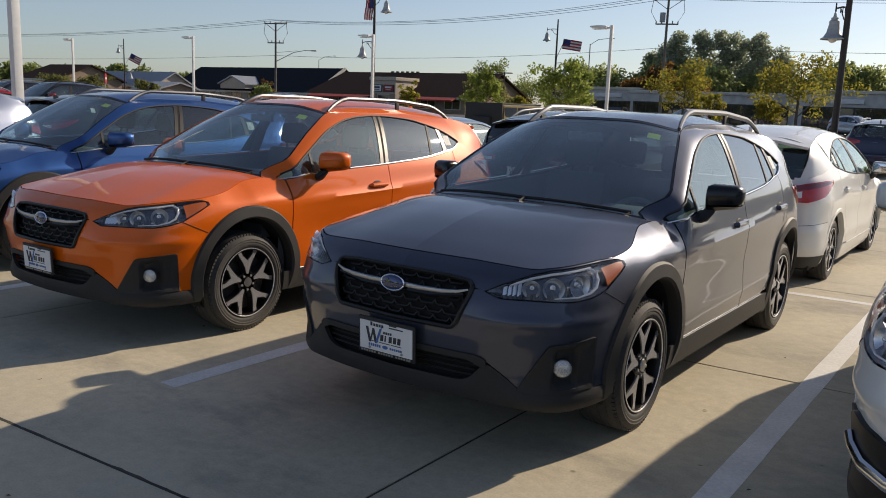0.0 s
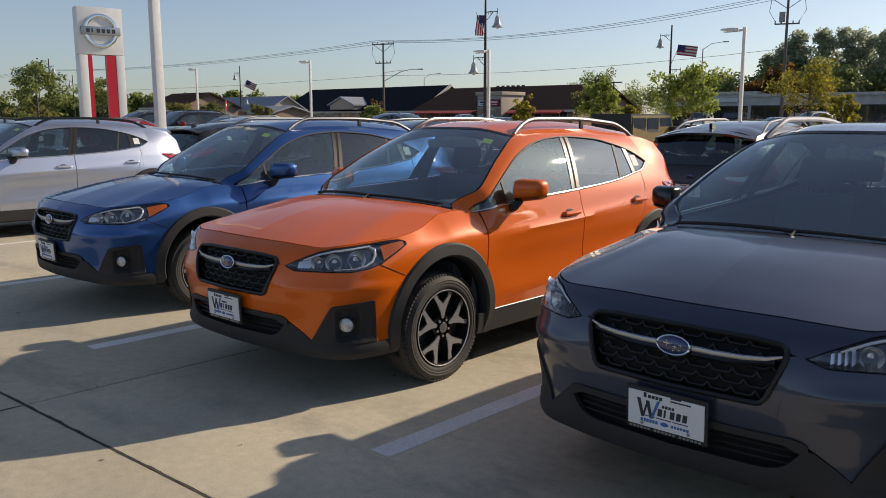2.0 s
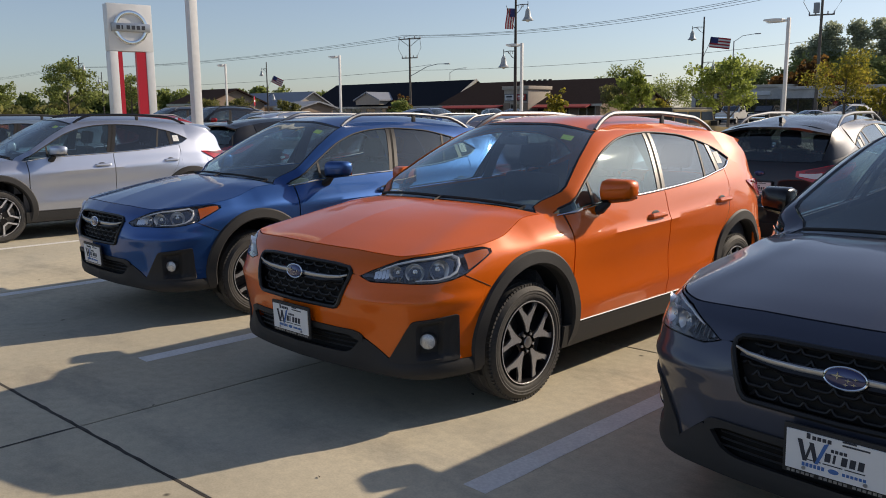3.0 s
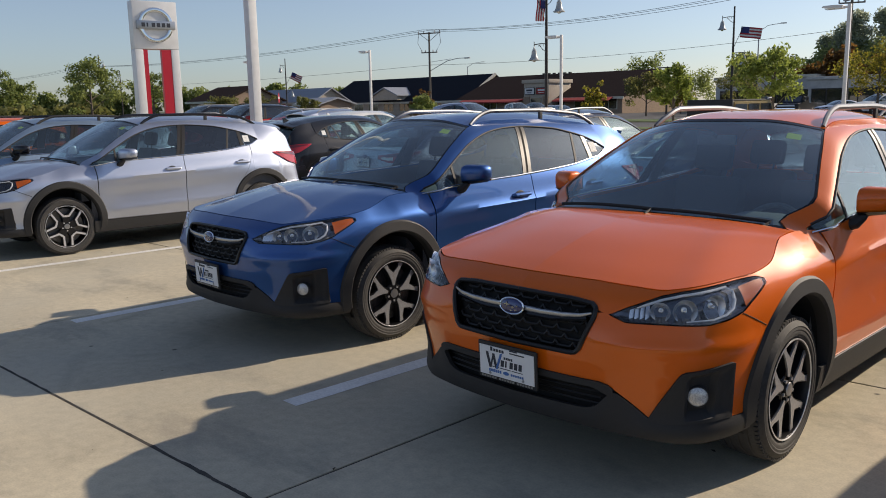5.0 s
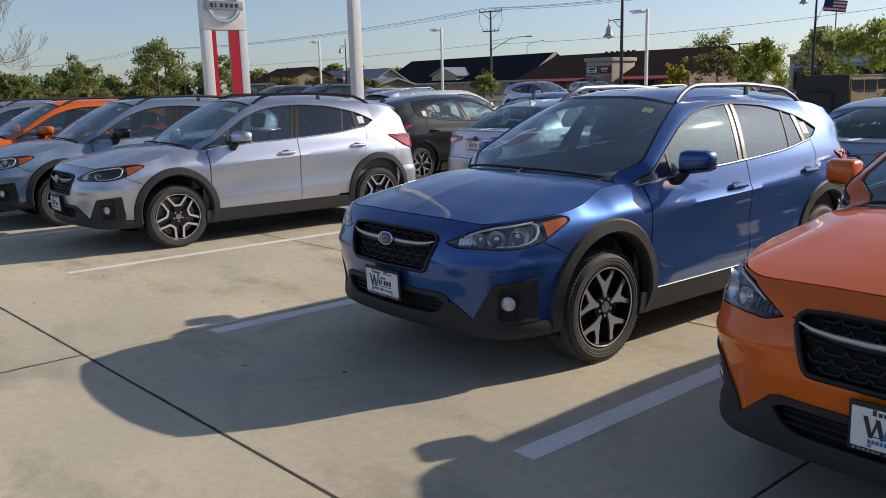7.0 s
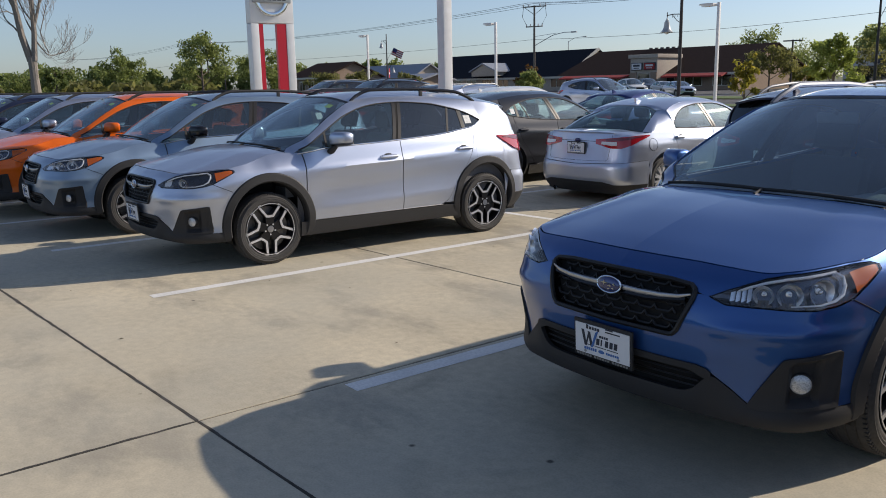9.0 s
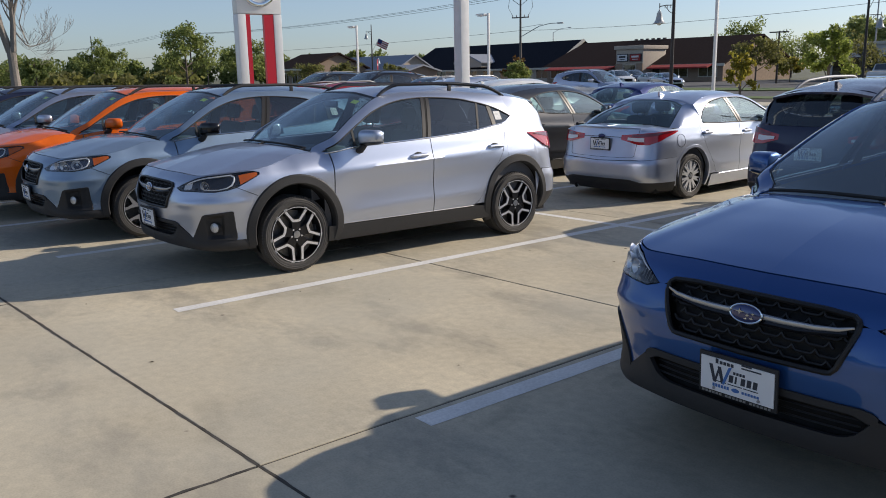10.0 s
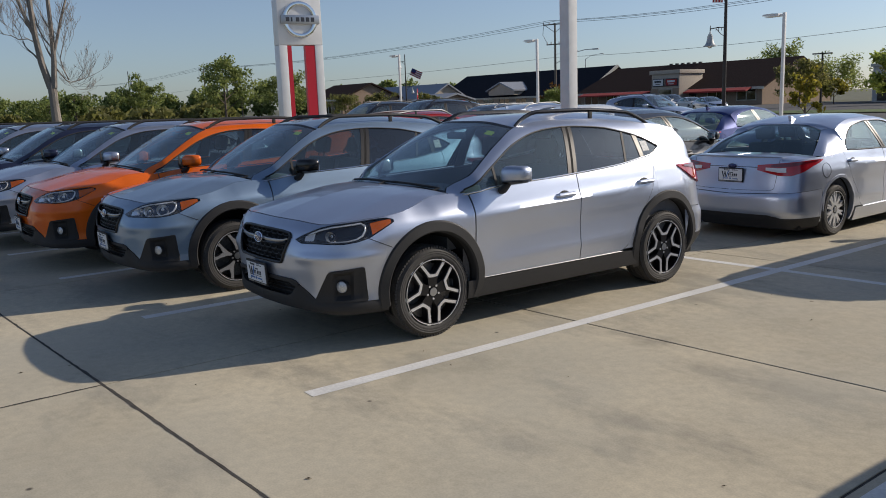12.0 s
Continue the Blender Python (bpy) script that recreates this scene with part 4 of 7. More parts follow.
    for side, lp in zip((1, -1), lamps):
        bm = bmesh.new()
        sheet(bm, strip(S, S.back_x(0.68), S.back_x(0.44), lambda s: tl_lo(s) + 0.26 * (tl_hi(s) - tl_lo(s)), lambda s: tl_lo(s) + 0.62 * (tl_hi(s) - tl_lo(s)), step=0.02, rows=3, off=0.026), side=side)
        part("reversing_lens", bm, LENS_WHITE, lp)
        bm = bmesh.new()
        sheet(bm, strip(S, t0 + 0.09, S.back_x(0.50), lambda s: tl_lo(s) + 0.68 * (tl_hi(s) - tl_lo(s)), lambda s: tl_hi(s) - 0.008, step=0.02, rows=3, off=0.0245), side=side)
        part("lamp_upper_band", bm, TAIL_DARK, lp)
    # cladding
    if clad:
        for side in (1, -1):
            bm = bmesh.new()
            sheet(bm, strip(S, y_(1.30), y_(3.24), lambda s: 0.235, lambda s: 0.372, step=0.06, rows=6, off=lambda u, v: 0.020 - 0.014 * v), flange=0.02, side=side)
            part("sill_cladding", bm, PLASTIC, C)
    else:
        for side in (1, -1):
            bm = bmesh.new()
            sheet(bm, strip(S, y_(1.36), y_(3.2), lambda s: 0.215, lambda s: 0.38, step=0.06, rows=5, off=0.002), flange=0.02, side=side)
            part("sill", bm, lacquer, C)
    for side in (1, -1):
        bm = bmesh.new()
        tube(bm, [(side * S.at(y_(y), 0.382, 0.004)[0], y, 0.382) for y in np.linspace(1.385, 3.02, 24)], 0.0042, 6)
        part("sill_trim", bm, RAIL if clad else lacquer, C)
    for y0, a0, a1 in ((af, -22, 194), (ar, -20, 208)):
        rings = []
        w_out = 0.060 if clad else 0.012
        for a in np.linspace(radians(a0), radians(a1), 44):
            row = []
            for rr, off in ((arch - 0.030, -0.05), (arch - 0.026, 0.006), (arch - 0.014, 0.020 if clad else 0.006), (arch + w_out * 0.8, 0.014 if clad else 0.004), (arch + w_out, 0.001)):
                y, z = y0 + rr * math.cos(a), arch_z + rr * math.sin(a)
                row.append(S.at(y_(y), max(0.20, z), off))
            rings.append(row)
        for side in (1, -1):
            bm = bmesh.new()
            sheet(bm, np.array(rings), side=side)
            part("wheel_arch", bm, trim, C, "black plastic wheel arch" if clad else "")
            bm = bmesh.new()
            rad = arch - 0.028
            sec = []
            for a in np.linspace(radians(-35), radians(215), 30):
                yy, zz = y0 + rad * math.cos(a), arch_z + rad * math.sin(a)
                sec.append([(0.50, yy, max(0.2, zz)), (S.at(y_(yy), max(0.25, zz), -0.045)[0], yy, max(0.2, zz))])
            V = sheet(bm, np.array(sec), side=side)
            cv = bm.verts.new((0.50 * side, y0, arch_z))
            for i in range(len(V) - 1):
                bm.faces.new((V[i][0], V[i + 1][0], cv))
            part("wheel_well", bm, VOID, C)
    # front lower cladding: rim, recessed intake with bars, lip and corners
    low_hi = flat_fn([(0, 0.385), (0.36, 0.387), (0.42, 0.402), (0.495, 0.484), (0.50, 0.487), (0.645, 0.386), (0.70, 0.365), (1.05, 0.361), (y_(0.585), 0.356)])
    g = [strip(S, 0, y_(0.585), lambda s: 0.300 - 0.03 * smooth(0.45, 0.95, s), low_hi, step=0.03, rows=7, off=lambda u, v: 0.006 + 0.005 * math.sin(math.pi * v))]
    g.append(strip(S, 0, 0.50, lambda s: min(clad_hi(s), 0.490 - 0.03 * smooth(0.40, 0.5, s)), lambda s: clad_hi(s) + 0.002, step=0.02, rows=3, off=0.010))
    joined("lower_bumper", g, PLASTIC, C, "black plastic lower bumper", flange=0.022)
    joined("lower_intake", [strip(S, 0, 0.49, lambda s: 0.37, lambda s: 0.505 - 0.02 * smooth(0.36, 0.5, s), step=0.05, rows=3, off=-0.05)], VOID, C, flange=0)
    for z in (0.412, 0.438, 0.464):
        bm = bmesh.new()
        tube(bm, [S.at(s, z, -0.022)[:3] for s in np.linspace(0.44, 0, 12)] + [(-S.at(s, z, -0.022)[0],) + S.at(s, z, -0.022)[1:] for s in np.linspace(0, 0.44, 12)[1:]], 0.004, 6)
        part("intake_bar", bm, MESH_BLACK, C)
    # grille: recess, mesh, frame, wings and badge
    joined("grille_back", [strip(S, 0, 0.412, grille_lo, grille_hi, step=0.03, rows=6, off=-0.045)], VOID, C, flange=0)
    rim_g = [S.at(s, grille_hi(s) + 0.002, 0.004) for s in np.linspace(0, 0.400, 24)] + [S.at(0.404, z, 0.004) for z in (0.812, 0.803)] + [S.at(s, grille_lo(s), 0.004) for s in np.linspace(0.402, 0, 24)]
    bm = bmesh.new()
    loop = rim_g + [(-p[0], p[1], p[2]) for p in rim_g[::-1][1:-1]]
    tube(bm, loop + [loop[0]], 0.011, 6, caps=False)
    part("grille_frame", bm, MESH_BLACK, C)
    bm = bmesh.new()
    pitch = 0.088                             # rows of wide honeycomb cells
    for r in range(7):
        z = 0.640 + r * 0.034
        for q in range(-6, 7):
            xc = (q + 0.5 * (r % 2)) * pitch
            pts = []
            for dx, dz in ((-0.045, 0.017), (-0.034, 0.002), (-0.026, -0.003), (0.026, -0.003), (0.034, 0.002), (0.045, 0.017)):
                xx = xc + dx
                if abs(xx) < 0.405 and grille_lo(abs(xx)) + 0.004 < z + dz < grille_hi(abs(xx)) - 0.006:
                    p = S.at(abs(xx), z + dz, -0.026)
                    pts.append((math.copysign(p[0], xx), p[1], p[2]))
            if len(pts) > 2:
                tube(bm, pts, 0.0058, 6)
    part("grille_mesh", bm, MESH_BLACK, C)
    for side in (1, -1):
        bm = bmesh.new()
        for pts, rad in (([(0.055, 0.774), (0.15, 0.772), (0.26, 0.775), (0.34, 0.783), (0.392, 0.797)], [0.0080, 0.0075, 0.0068, 0.0055, 0.003]),):
            tube(bm, [(side * S.at(s, z, 0.012)[0],) + S.at(s, z, 0.012)[1:] for s, z in pts], rad, 8, flat=1.5)
        part("grille_wing", bm, SATIN, C, "satin silver grille wing")
    for side in (1, -1):
        bm = bmesh.new()
        tube(bm, [(side * S.at(s, z, -0.004)[0],) + S.at(s, z, -0.004)[1:] for s, z in [(0.05, 0.752), (0.2, 0.751), (0.37, 0.772)]], 0.014, 6)
        part("grille_bar", bm, GLOSS_BLACK, C)
    bm = bmesh.new()
    e = Matrix.Translation(S.at(0, 0.776, 0.022)) @ Matrix.Rotation(radians(-8), 4, "X")
    bmesh.ops.create_uvsphere(bm, u_segments=24, v_segments=10, radius=1.0, matrix=e @ Matrix.Diagonal((0.066, 0.012, 0.036, 1)))
    badge = part("badge", bm, EMBLEM_BLUE, C, "dark blue oval badge with chrome rim")
    bm = bmesh.new()
    ring = [e @ Vector((0.066 * math.cos(a), -0.003, 0.036 * math.sin(a))) for a in np.linspace(0, math.tau, 33)]
    tube(bm, ring, 0.004, 6, caps=False)
    for sx, sz, sr in ((-0.022, 0.006, 0.022), (0.012, -0.004, 0.012), (0.034, 0.004, 0.010), (0.030, -0.014, 0.010), (0.006, -0.018, 0.010)):
        pts = []
        for k in range(8):
            rr = sr if k % 2 == 0 else sr * 0.22
            rr *= 1.0 if k % 4 == 0 or k % 2 else 0.62
            pts.append((sx + rr * math.cos(k * math.tau / 8), sz + rr * math.sin(k * math.tau / 8)))
        prism(bm, pts, "y", -0.0135, -0.009, e)
    part("badge_rim", bm, CHROME, badge, "chrome rim")
    # headlamps
    for side in (1, -1):
        bm = bmesh.new()
        sheet(bm, strip(S, 0.480, s_tip - 0.02, lambda s: lamp_lo(s) + 0.003, lambda s: max(lamp_lo(s) + 0.004, lamp_hi(s) - 0.004), step=0.012, rows=10, off=lambda u, v: -0.034 + 0.032 * (1 - smooth(0.0, 0.16, min(v, 1 - v, 3 * (1 - u), 3 * u)))), side=side)
        hl = part("headlamp", bm, LAMP_BLACK if lamp == "led" else LAMP_GREY, C, "headlamp with clear lens, chrome reflectors and amber corner")
        bm = bmesh.new()
        sheet(bm, strip(S, 0.476, s_tip - 0.004, lambda s: lamp_lo(s) + 0.001, lamp_hi, step=0.02, rows=8, off=0.003), side=side, flange=0.004)
        part("lens", bm, CLEAR, hl)
        bowls = ((0.69, 0.824, 0.040), (0.80, 0.829, 0.049), (0.945, 0.838, 0.053)) if lamp != "led" else ((0.80, 0.826, 0.036),)
        for s, z, r in bowls:
            bm = bmesh.new()
            p = S.at(s, z, -0.030)
            nrm = (Vector(S.at(s, z, 0.0)) - Vector(p)).normalized()
            M = Matrix.Translation((p[0] * side, p[1], p[2])) @ Vector((nrm.x * side, nrm.y * 1.3, nrm.z)).to_track_quat("X", "Z").to_matrix().to_4x4()
            lathe(bm, [(0.024, r), (0.018, r * 0.93), (0.002, r * 0.72), (-0.004, r * 0.70), (-0.014, r * 0.45), (-0.012, r * 0.28), (-0.002, r * 0.24), (0.002, 0.0)], 24, M)
            part("reflector", bm, LAMP_BOWL, hl, "chrome reflector bowl")
            bm = bmesh.new()
            p = S.at(s, z, -0.020)
            bmesh.ops.create_uvsphere(bm, u_segments=12, v_segments=8, radius=r * 0.17, matrix=Matrix.Translation((p[0] * side, p[1], p[2])))
            part("bulb", bm, CHROME if lamp != "led" else GLOSS_BLACK, hl)
        for k in range(4):                    # ribbed inner reflector
            bm = bmesh.new()
            s0 = 0.548 + 0.024 * k
            sheet(bm, strip(S, s0, s0 + 0.017, lambda s: lamp_lo(s) + 0.010, lambda s: lamp_hi(s) - 0.014 - 0.10 * (s - 0.54), step=0.006, rows=3, off=lambda u, v: -0.022 - 0.010 * u), side=side)
            part("inner_reflector", bm, LAMP_BOWL if lamp != "led" else LENS_WHITE, hl)
        on_skin = lambda s, z, o: (side * S.at(s, z, o)[0],) + S.at(s, z, o)[1:]
        bm = bmesh.new()                      # bright band along the top and down the outer side
        tube(bm, [on_skin(s, lamp_hi(s) - 0.016, -0.014) for s in np.linspace(0.58, 1.055, 14)], [0.003] + [0.006] * 12 + [0.007], 6)
        tube(bm, [on_skin(s, z, -0.011) for s, z in ((1.05, lamp_hi(1.05) - 0.018), (1.076, lamp_hi(1.07) - 0.034), (1.070, 0.858), (1.044, 0.824), (1.0, 0.803), (0.93, 0.791), (0.80, 0.789))], [0.006, 0.0075, 0.008, 0.0075, 0.006, 0.004, 0.003], 6)
        part("light_guide", bm, LENS_WHITE, hl)
        bm = bmesh.new()
        sheet(bm, strip(S, 1.116, s_tip - 0.026, lambda s: lamp_lo(s) + 0.06 * (lamp_hi(s) - lamp_lo(s)), lambda s: lamp_lo(s) + 0.78 * (lamp_hi(s) - lamp_lo(s)), step=0.02, rows=4, off=-0.003), side=side)
        part("amber_reflector", bm, AMBER, hl, "amber corner reflector")
        # fog lamp in its black bezel
        bz_lo = flat_fn([(0.650, 0.372), (0.70, 0.364), (1.06, 0.364)])

        def hollow(u, v):
            rim = min(u / 0.17, (1 - u) / 0.15, v / 0.16, (1 - v) / 0.16, 1.0)
            return 0.010 - 0.036 * smooth(0.45, 1.0, rim) * (1 - 0.75 * smooth(0.70, 0.76, u)) * smooth(0.36, 0.46, u)
        bm = bmesh.new()
        sheet(bm, strip(S, 0.650, 1.06, bz_lo, bezel_hi, step=0.010, rows=16, off=hollow), side=side, flange=0.02)
        bez = part("fog_bezel", bm, PLASTIC, C, "black plastic fog lamp bezel")
        p = S.at(0.872, 0.474, -0.010)
        nrm = (Vector(S.at(0.865, 0.474, 0.05)) - Vector(p)).normalized()
        M = Matrix.Translation((p[0] * side, p[1], p[2])) @ Vector((nrm.x * side * 0.6, nrm.y * 1.2, nrm.z)).to_track_quat("X", "Z").to_matrix().to_4x4()
        bm = bmesh.new()
        lathe(bm, [(-0.03, 0.045), (0.006, 0.045), (0.008, 0.041)], 24, M)
        part("fog_ring", bm, PLASTIC, bez)
        bm = bmesh.new()
        lathe(bm, [(0.004, 0.041), (0.010, 0.03), (0.013, 0.014), (0.014, 0.0)], 24, M)
        part("fog_lamp", bm, FOG_LENS, bez, "round fog lamp")
    # door mirrors and handles
    for side in (1, -1):
        def pod(x0, x1, zc, hz, hy, grow=0.0, top=1.0):
            """A rounded pod lofted outward along x."""
            bm = bmesh.new()
            rings = []
            for u in (0.0, 0.04, 0.14, 0.35, 0.6, 0.82, 0.94, 0.99, 1.0):
                k = min(1.0, (1 - (1 - min(1.0, u / 0.14)) ** 2) ** 0.5 * 0.35 + 0.65) * (1 - max(0.0, (u - 0.82) / 0.18) ** 2.6) ** 0.5 if u < 1 else 0.02
                k = max(k, 0.02)
                ring = []
                for q in range(20):
                    a = q * math.tau / 20
                    cy, cz = math.cos(a), math.sin(a)
                    py = math.copysign(abs(cy) ** 0.62, cy) * (hy + grow) * k * (1 - 0.25 * u)
                    pz = math.copysign(abs(cz) ** 0.62, cz) * (hz + grow) * k * (1 - 0.22 * u)
                    ring.append(bm.verts.new((side * (x0 + (x1 - x0) * u), 1.715 + 0.055 * u + py * (1.0 if py > 0 else 1.25), zc + 0.012 * u + min(pz, hz * top))))
                rings.append(ring)
            for r0, r1 in zip(rings, rings[1:]):
                for q in range(20):
                    bm.faces.new((r0[q], r0[(q + 1) % 20], r1[(q + 1) % 20], r1[q]))
            bm.faces.new(rings[0][::-1])
            bm.faces.new(rings[-1])
            bmesh.ops.recalc_face_normals(bm, faces=bm.faces)
            return bm
        mir = part("door_mirror", pod(0.872, 1.052, 1.150, 0.076, 0.072), mirror_mat or lacquer, C, sharp=50)
        part("mirror_lower_shell", pod(0.874, 1.050, 1.146, 0.076, 0.072, 0.0025, -0.62), GLOSS_BLACK, mir, sharp=50)
        bm = bmesh.new()
        tube(bm, [(side * 0.835, 1.665, 1.028), (side * 0.868, 1.670, 1.040), (side * 0.890, 1.690, 1.075), (side * 0.905, 1.705, 1.105)], [0.045, 0.044, 0.040, 0.034], 10, flat=0.7)
        part("mirror_foot", bm, PLASTIC, mir)
        bm = bmesh.new()
        box(bm, min(side * 0.892, side * 1.030), max(side * 0.892, side * 1.030), 1.806, 1.822, 1.10, 1.205, 0.006)
        part("mirror_glass", bm, CHROME, mir)
    for doors, yy in ((front_doors, 2.33), (rear_doors, 3.33)):
        for side, d in zip((1, -1), doors):
            z = 0.944 + 0.03 * (yy - 2.33)
            xs = S.at(y_(yy), z)[0]
            bm = bmesh.new()
            tube(bm, [(side * (xs - 0.01), yy - 0.105, z - 0.004), (side * (xs + 0.016), yy - 0.085, z), (side * (xs + 0.022), yy, z + 0.003), (side * (xs + 0.018), yy + 0.09, z + 0.003), (side * (xs - 0.01), yy + 0.11, z)], [0.012, 0.016, 0.016, 0.016, 0.012], 8, flat=1.2)
            part("door_handle", bm, lacquer, d)
            bm = bmesh.new()
            bmesh.ops.create_uvsphere(bm, u_segments=14, v_segments=8, radius=1.0, matrix=Matrix.Translation((side * (xs - 0.004), yy - 0.01, z)) @ Matrix.Diagonal((0.006, 0.062, 0.036, 1)))
            part("handle_cup", bm, PLASTIC, d)
    # roof rails
    if spec["rails"]:
        for side in (1, -1):
            bm = bmesh.new()
            pts = []
            for q in np.linspace(0, 1, 26):
                y = 2.10 + 1.62 * q
                x = S.at(y_(min(y, 3.7)), edge(y))[0] - e_in(y) - 0.018
                lift = 0.074 * min(1.0, math.sin(math.pi * q) * 2.3) ** 0.75
                pts.append((side * x, y, edge(y) + 0.004 + lift))
            tube(bm, pts, [0.012] + [0.0145] * 24 + [0.012], 8, flat=1.25)
            rail = part("roof_rail", bm, rail_mat, C, "raised roof rail")
            bm = bmesh.new()
            p = pts[14]
            box(bm, p[0] - 0.009, p[0] + 0.009, p[1] - 0.022, p[1] + 0.022, edge(p[1]) - 0.005, p[2] - 0.012, 0.006)
            part("rail_foot", bm, PLASTIC, rail)
    bm = bmesh.new()
    ay = gy0 - 0.22
    az = float(np.interp(ay, [p[1] for p in rc], [p[2] for p in rc]))
    prism(bm, [(ay - 0.10, az - 0.005), (ay + 0.055, az - 0.005), (ay + 0.06, az + 0.05), (ay + 0.045, az + 0.058)], "x", -0.018, 0.018)
    part("antenna_fin", bm, lacquer, C)
    # underbody, cabin
    bm = bmesh.new()
    sheet(bm, strip(S, 0, y_(af - arch + 0.02), lambda s: 0.33, lambda s: min(0.83, lamp_lo(max(0.45, s))), step=0.06, rows=5, off=-0.075), mirror=True)
    box(bm, -0.76, 0.76, 0.80, rear_y - 0.28, 0.21, 0.30, 0.02)
    box(bm, -0.60, 0.60, 0.35, 1.15, 0.30, 0.80)
    part("underbody", bm, VOID, C)
    if cabin:
        bm = bmesh.new()
        G = strip(S, y_(1.30), y_(rear_y - 0.32), lambda s: 0.30, lambda s: belt_s(s) - 0.01 if y_of(s) < 3.6 else 1.02, step=0.08, rows=6, off=-0.075)
        V = sheet(bm, G, mirror=True)
        box(bm, -0.8, 0.8, 1.2, rear_y - 0.42, 0.34, 0.42)
        box(bm, -0.72, 0.72, 3.55, rear_y - 0.38, 0.40, 0.86)
        for side in (1, -1):             # inner rear and centre pillars
            G2 = np.array([[(side * (S.at(y_(y), belt(y) + (top(y) - belt(y)) * v, -0.05)[0]), y, belt(y) + (top(y) - belt(y)) * v) for v in (0, 0.5, 1)] for y in (bp[0] + 0.01, bp[1] - 0.01)])
            sheet(bm, G2)
        part("cabin_lining", bm, INNER, C)
        bm = bmesh.new()
        prof = [(1.22, 0.60), (1.22, 0.985), (1.40, 1.010), (1.62, 0.985), (1.70, 0.93), (1.70, 0.78), (1.55, 0.62)]
        prism(bm, prof, "x", -0.72, 0.72)
        box(bm, -0.12, 0.12, 1.55, 2.6, 0.40, 0.66, 0.03)
        box(bm, -0.11, 0.11, 1.60, 1.72, 0.83, 1.04, 0.015)
        box(bm, 0.26, 0.52, 1.52, 1.74, 0.95, 1.055, 0.03)
        part("dashboard", bm, INNER, C)
        bm = bmesh.new()
        M = Matrix.Translation((0.37, 1.86, 0.90)) @ Matrix.Rotation(radians(68), 4, "X")
        tube(bm, [M @ Vector((0.185 * math.cos(a), 0.185 * math.sin(a), 0)) for a in np.linspace(0, math.tau, 33)], 0.016, 8, caps=False)
        box(bm, -0.17, 0.17, -0.02, 0.02, -0.015, 0.015, 0, M)
        box(bm, -0.06, 0.06, -0.10, 0.05, -0.03, 0.03, 0.015, M)
        part("steering_wheel", bm, INNER, C)
        for sx in (0.37, -0.37):
            seat(C, sx, 1.95)
        for sx in (0.38, -0.38):
            seat(C, sx, 2.80 if not deck else 2.52, 18 if not deck else 13)
        bm = bmesh.new()
        mp = W[0, 13]
        box(bm, -0.12, 0.12, mp[1] + 0.07, mp[1] + 0.10, mp[2] - 0.07, mp[2] - 0.01, 0.012)
        tube(bm, [(0, mp[1] + 0.08, mp[2] - 0.02), (0, mp[1] + 0.03, mp[2] + 0.0)], 0.012, 6)
        part("inner_mirror", bm, INNER, C)
        bm = bmesh.new()
        G = coons(fr, bk, rc, rl, 8, 12)
        G[:, :, 0] *= 0.97
        G[:, :, 2] -= 0.028
        sheet(bm, G, mirror=True)
        part("headliner", bm, HEADLINER, C)
    if tag:
        bm = bmesh.new()
        G = W[11:14, 13:15].copy()
        G[:, :, 1] += 0.006
        G[:, :, 2] -= 0.006
        sheet(bm, G)
        part("windscreen_tag", bm, TAG_YELLOW, C, "yellow paper tag")
        if not deck:
            for side in (1, -1):
                bm = bmesh.new()
                G = np.array([[(S.at(y_(y), z, -0.001)[0], y, z) for z in np.linspace(1.238, 1.325, 3)] for y in np.linspace(3.43, 3.52, 4)])
                sheet(bm, G, side=side)
                part("window_sticker", bm, PAPER, C, "white paper window sticker")
    # wheels and plates
    for y0 in (af, ar):
        for side in (1, -1):
            wheel(C, side * (spec["track"] + spec["tyre_w"] / 2 - 0.02), y0, R - 0.004 + drop, R, spec["tyre_w"], side, style)
    if plate:
        dealer_plate(C, Matrix.Translation(S.at(0, 0.514, 0.032)) @ Matrix.Rotation(radians(3), 4, "X"))
        ry = S.at(S.end, 0.80 if not deck else 0.86, 0.02)
        dealer_plate(C, Matrix.Translation(ry) @ Matrix.Rotation(math.pi, 4, "Z"))
    bm = bmesh.new()
    e2 = Matrix.Translation(S.at(S.end, 0.965, 0.010))
    bmesh.ops.create_uvsphere(bm, u_segments=20, v_segments=8, radius=1.0, matrix=e2 @ Matrix.Diagonal((0.058, 0.010, 0.030, 1)))
    part("rear_badge", bm, EMBLEM_BLUE, C)
    return C
# ---- ground ----
CONCRETE = grain(material("pale_concrete", (0.37, 0.33, 0.265), 0.85), 1.1, 0.86, 1.12, bump=0.15, second=(38.0, 0.90, 1.08), detail=8.0)
JOINT = grain(material("dark_joint_filler", (0.060, 0.054, 0.046), 0.95), 12.0, 0.6, 1.4)
LINE_WHITE = grain(material("worn_white_line_paint", (0.80, 0.79, 0.75), 0.7), 60.0, 0.86, 1.05, second=(2.0, 0.86, 1.05))
ASPHALT = grain(material("grey_asphalt", (0.07, 0.07, 0.072), 0.9), 2.0, 0.8, 1.2, second=(80.0, 0.8, 1.2))
GRASS = grain(material("mown_grass", (0.085, 0.13, 0.03), 0.95), 3.0, 0.7, 1.3, bump=0.4, second=(60.0, 0.6, 1.4), dist=0.03)


def flat(name, pts, z, mat, label, category):
    bm = bmesh.new()
    bm.faces.new([bm.verts.new((x, y, z)) for x, y in pts])
    return tagged(part(name, bm, mat, None, sharp=0), label, category, kind="structure")


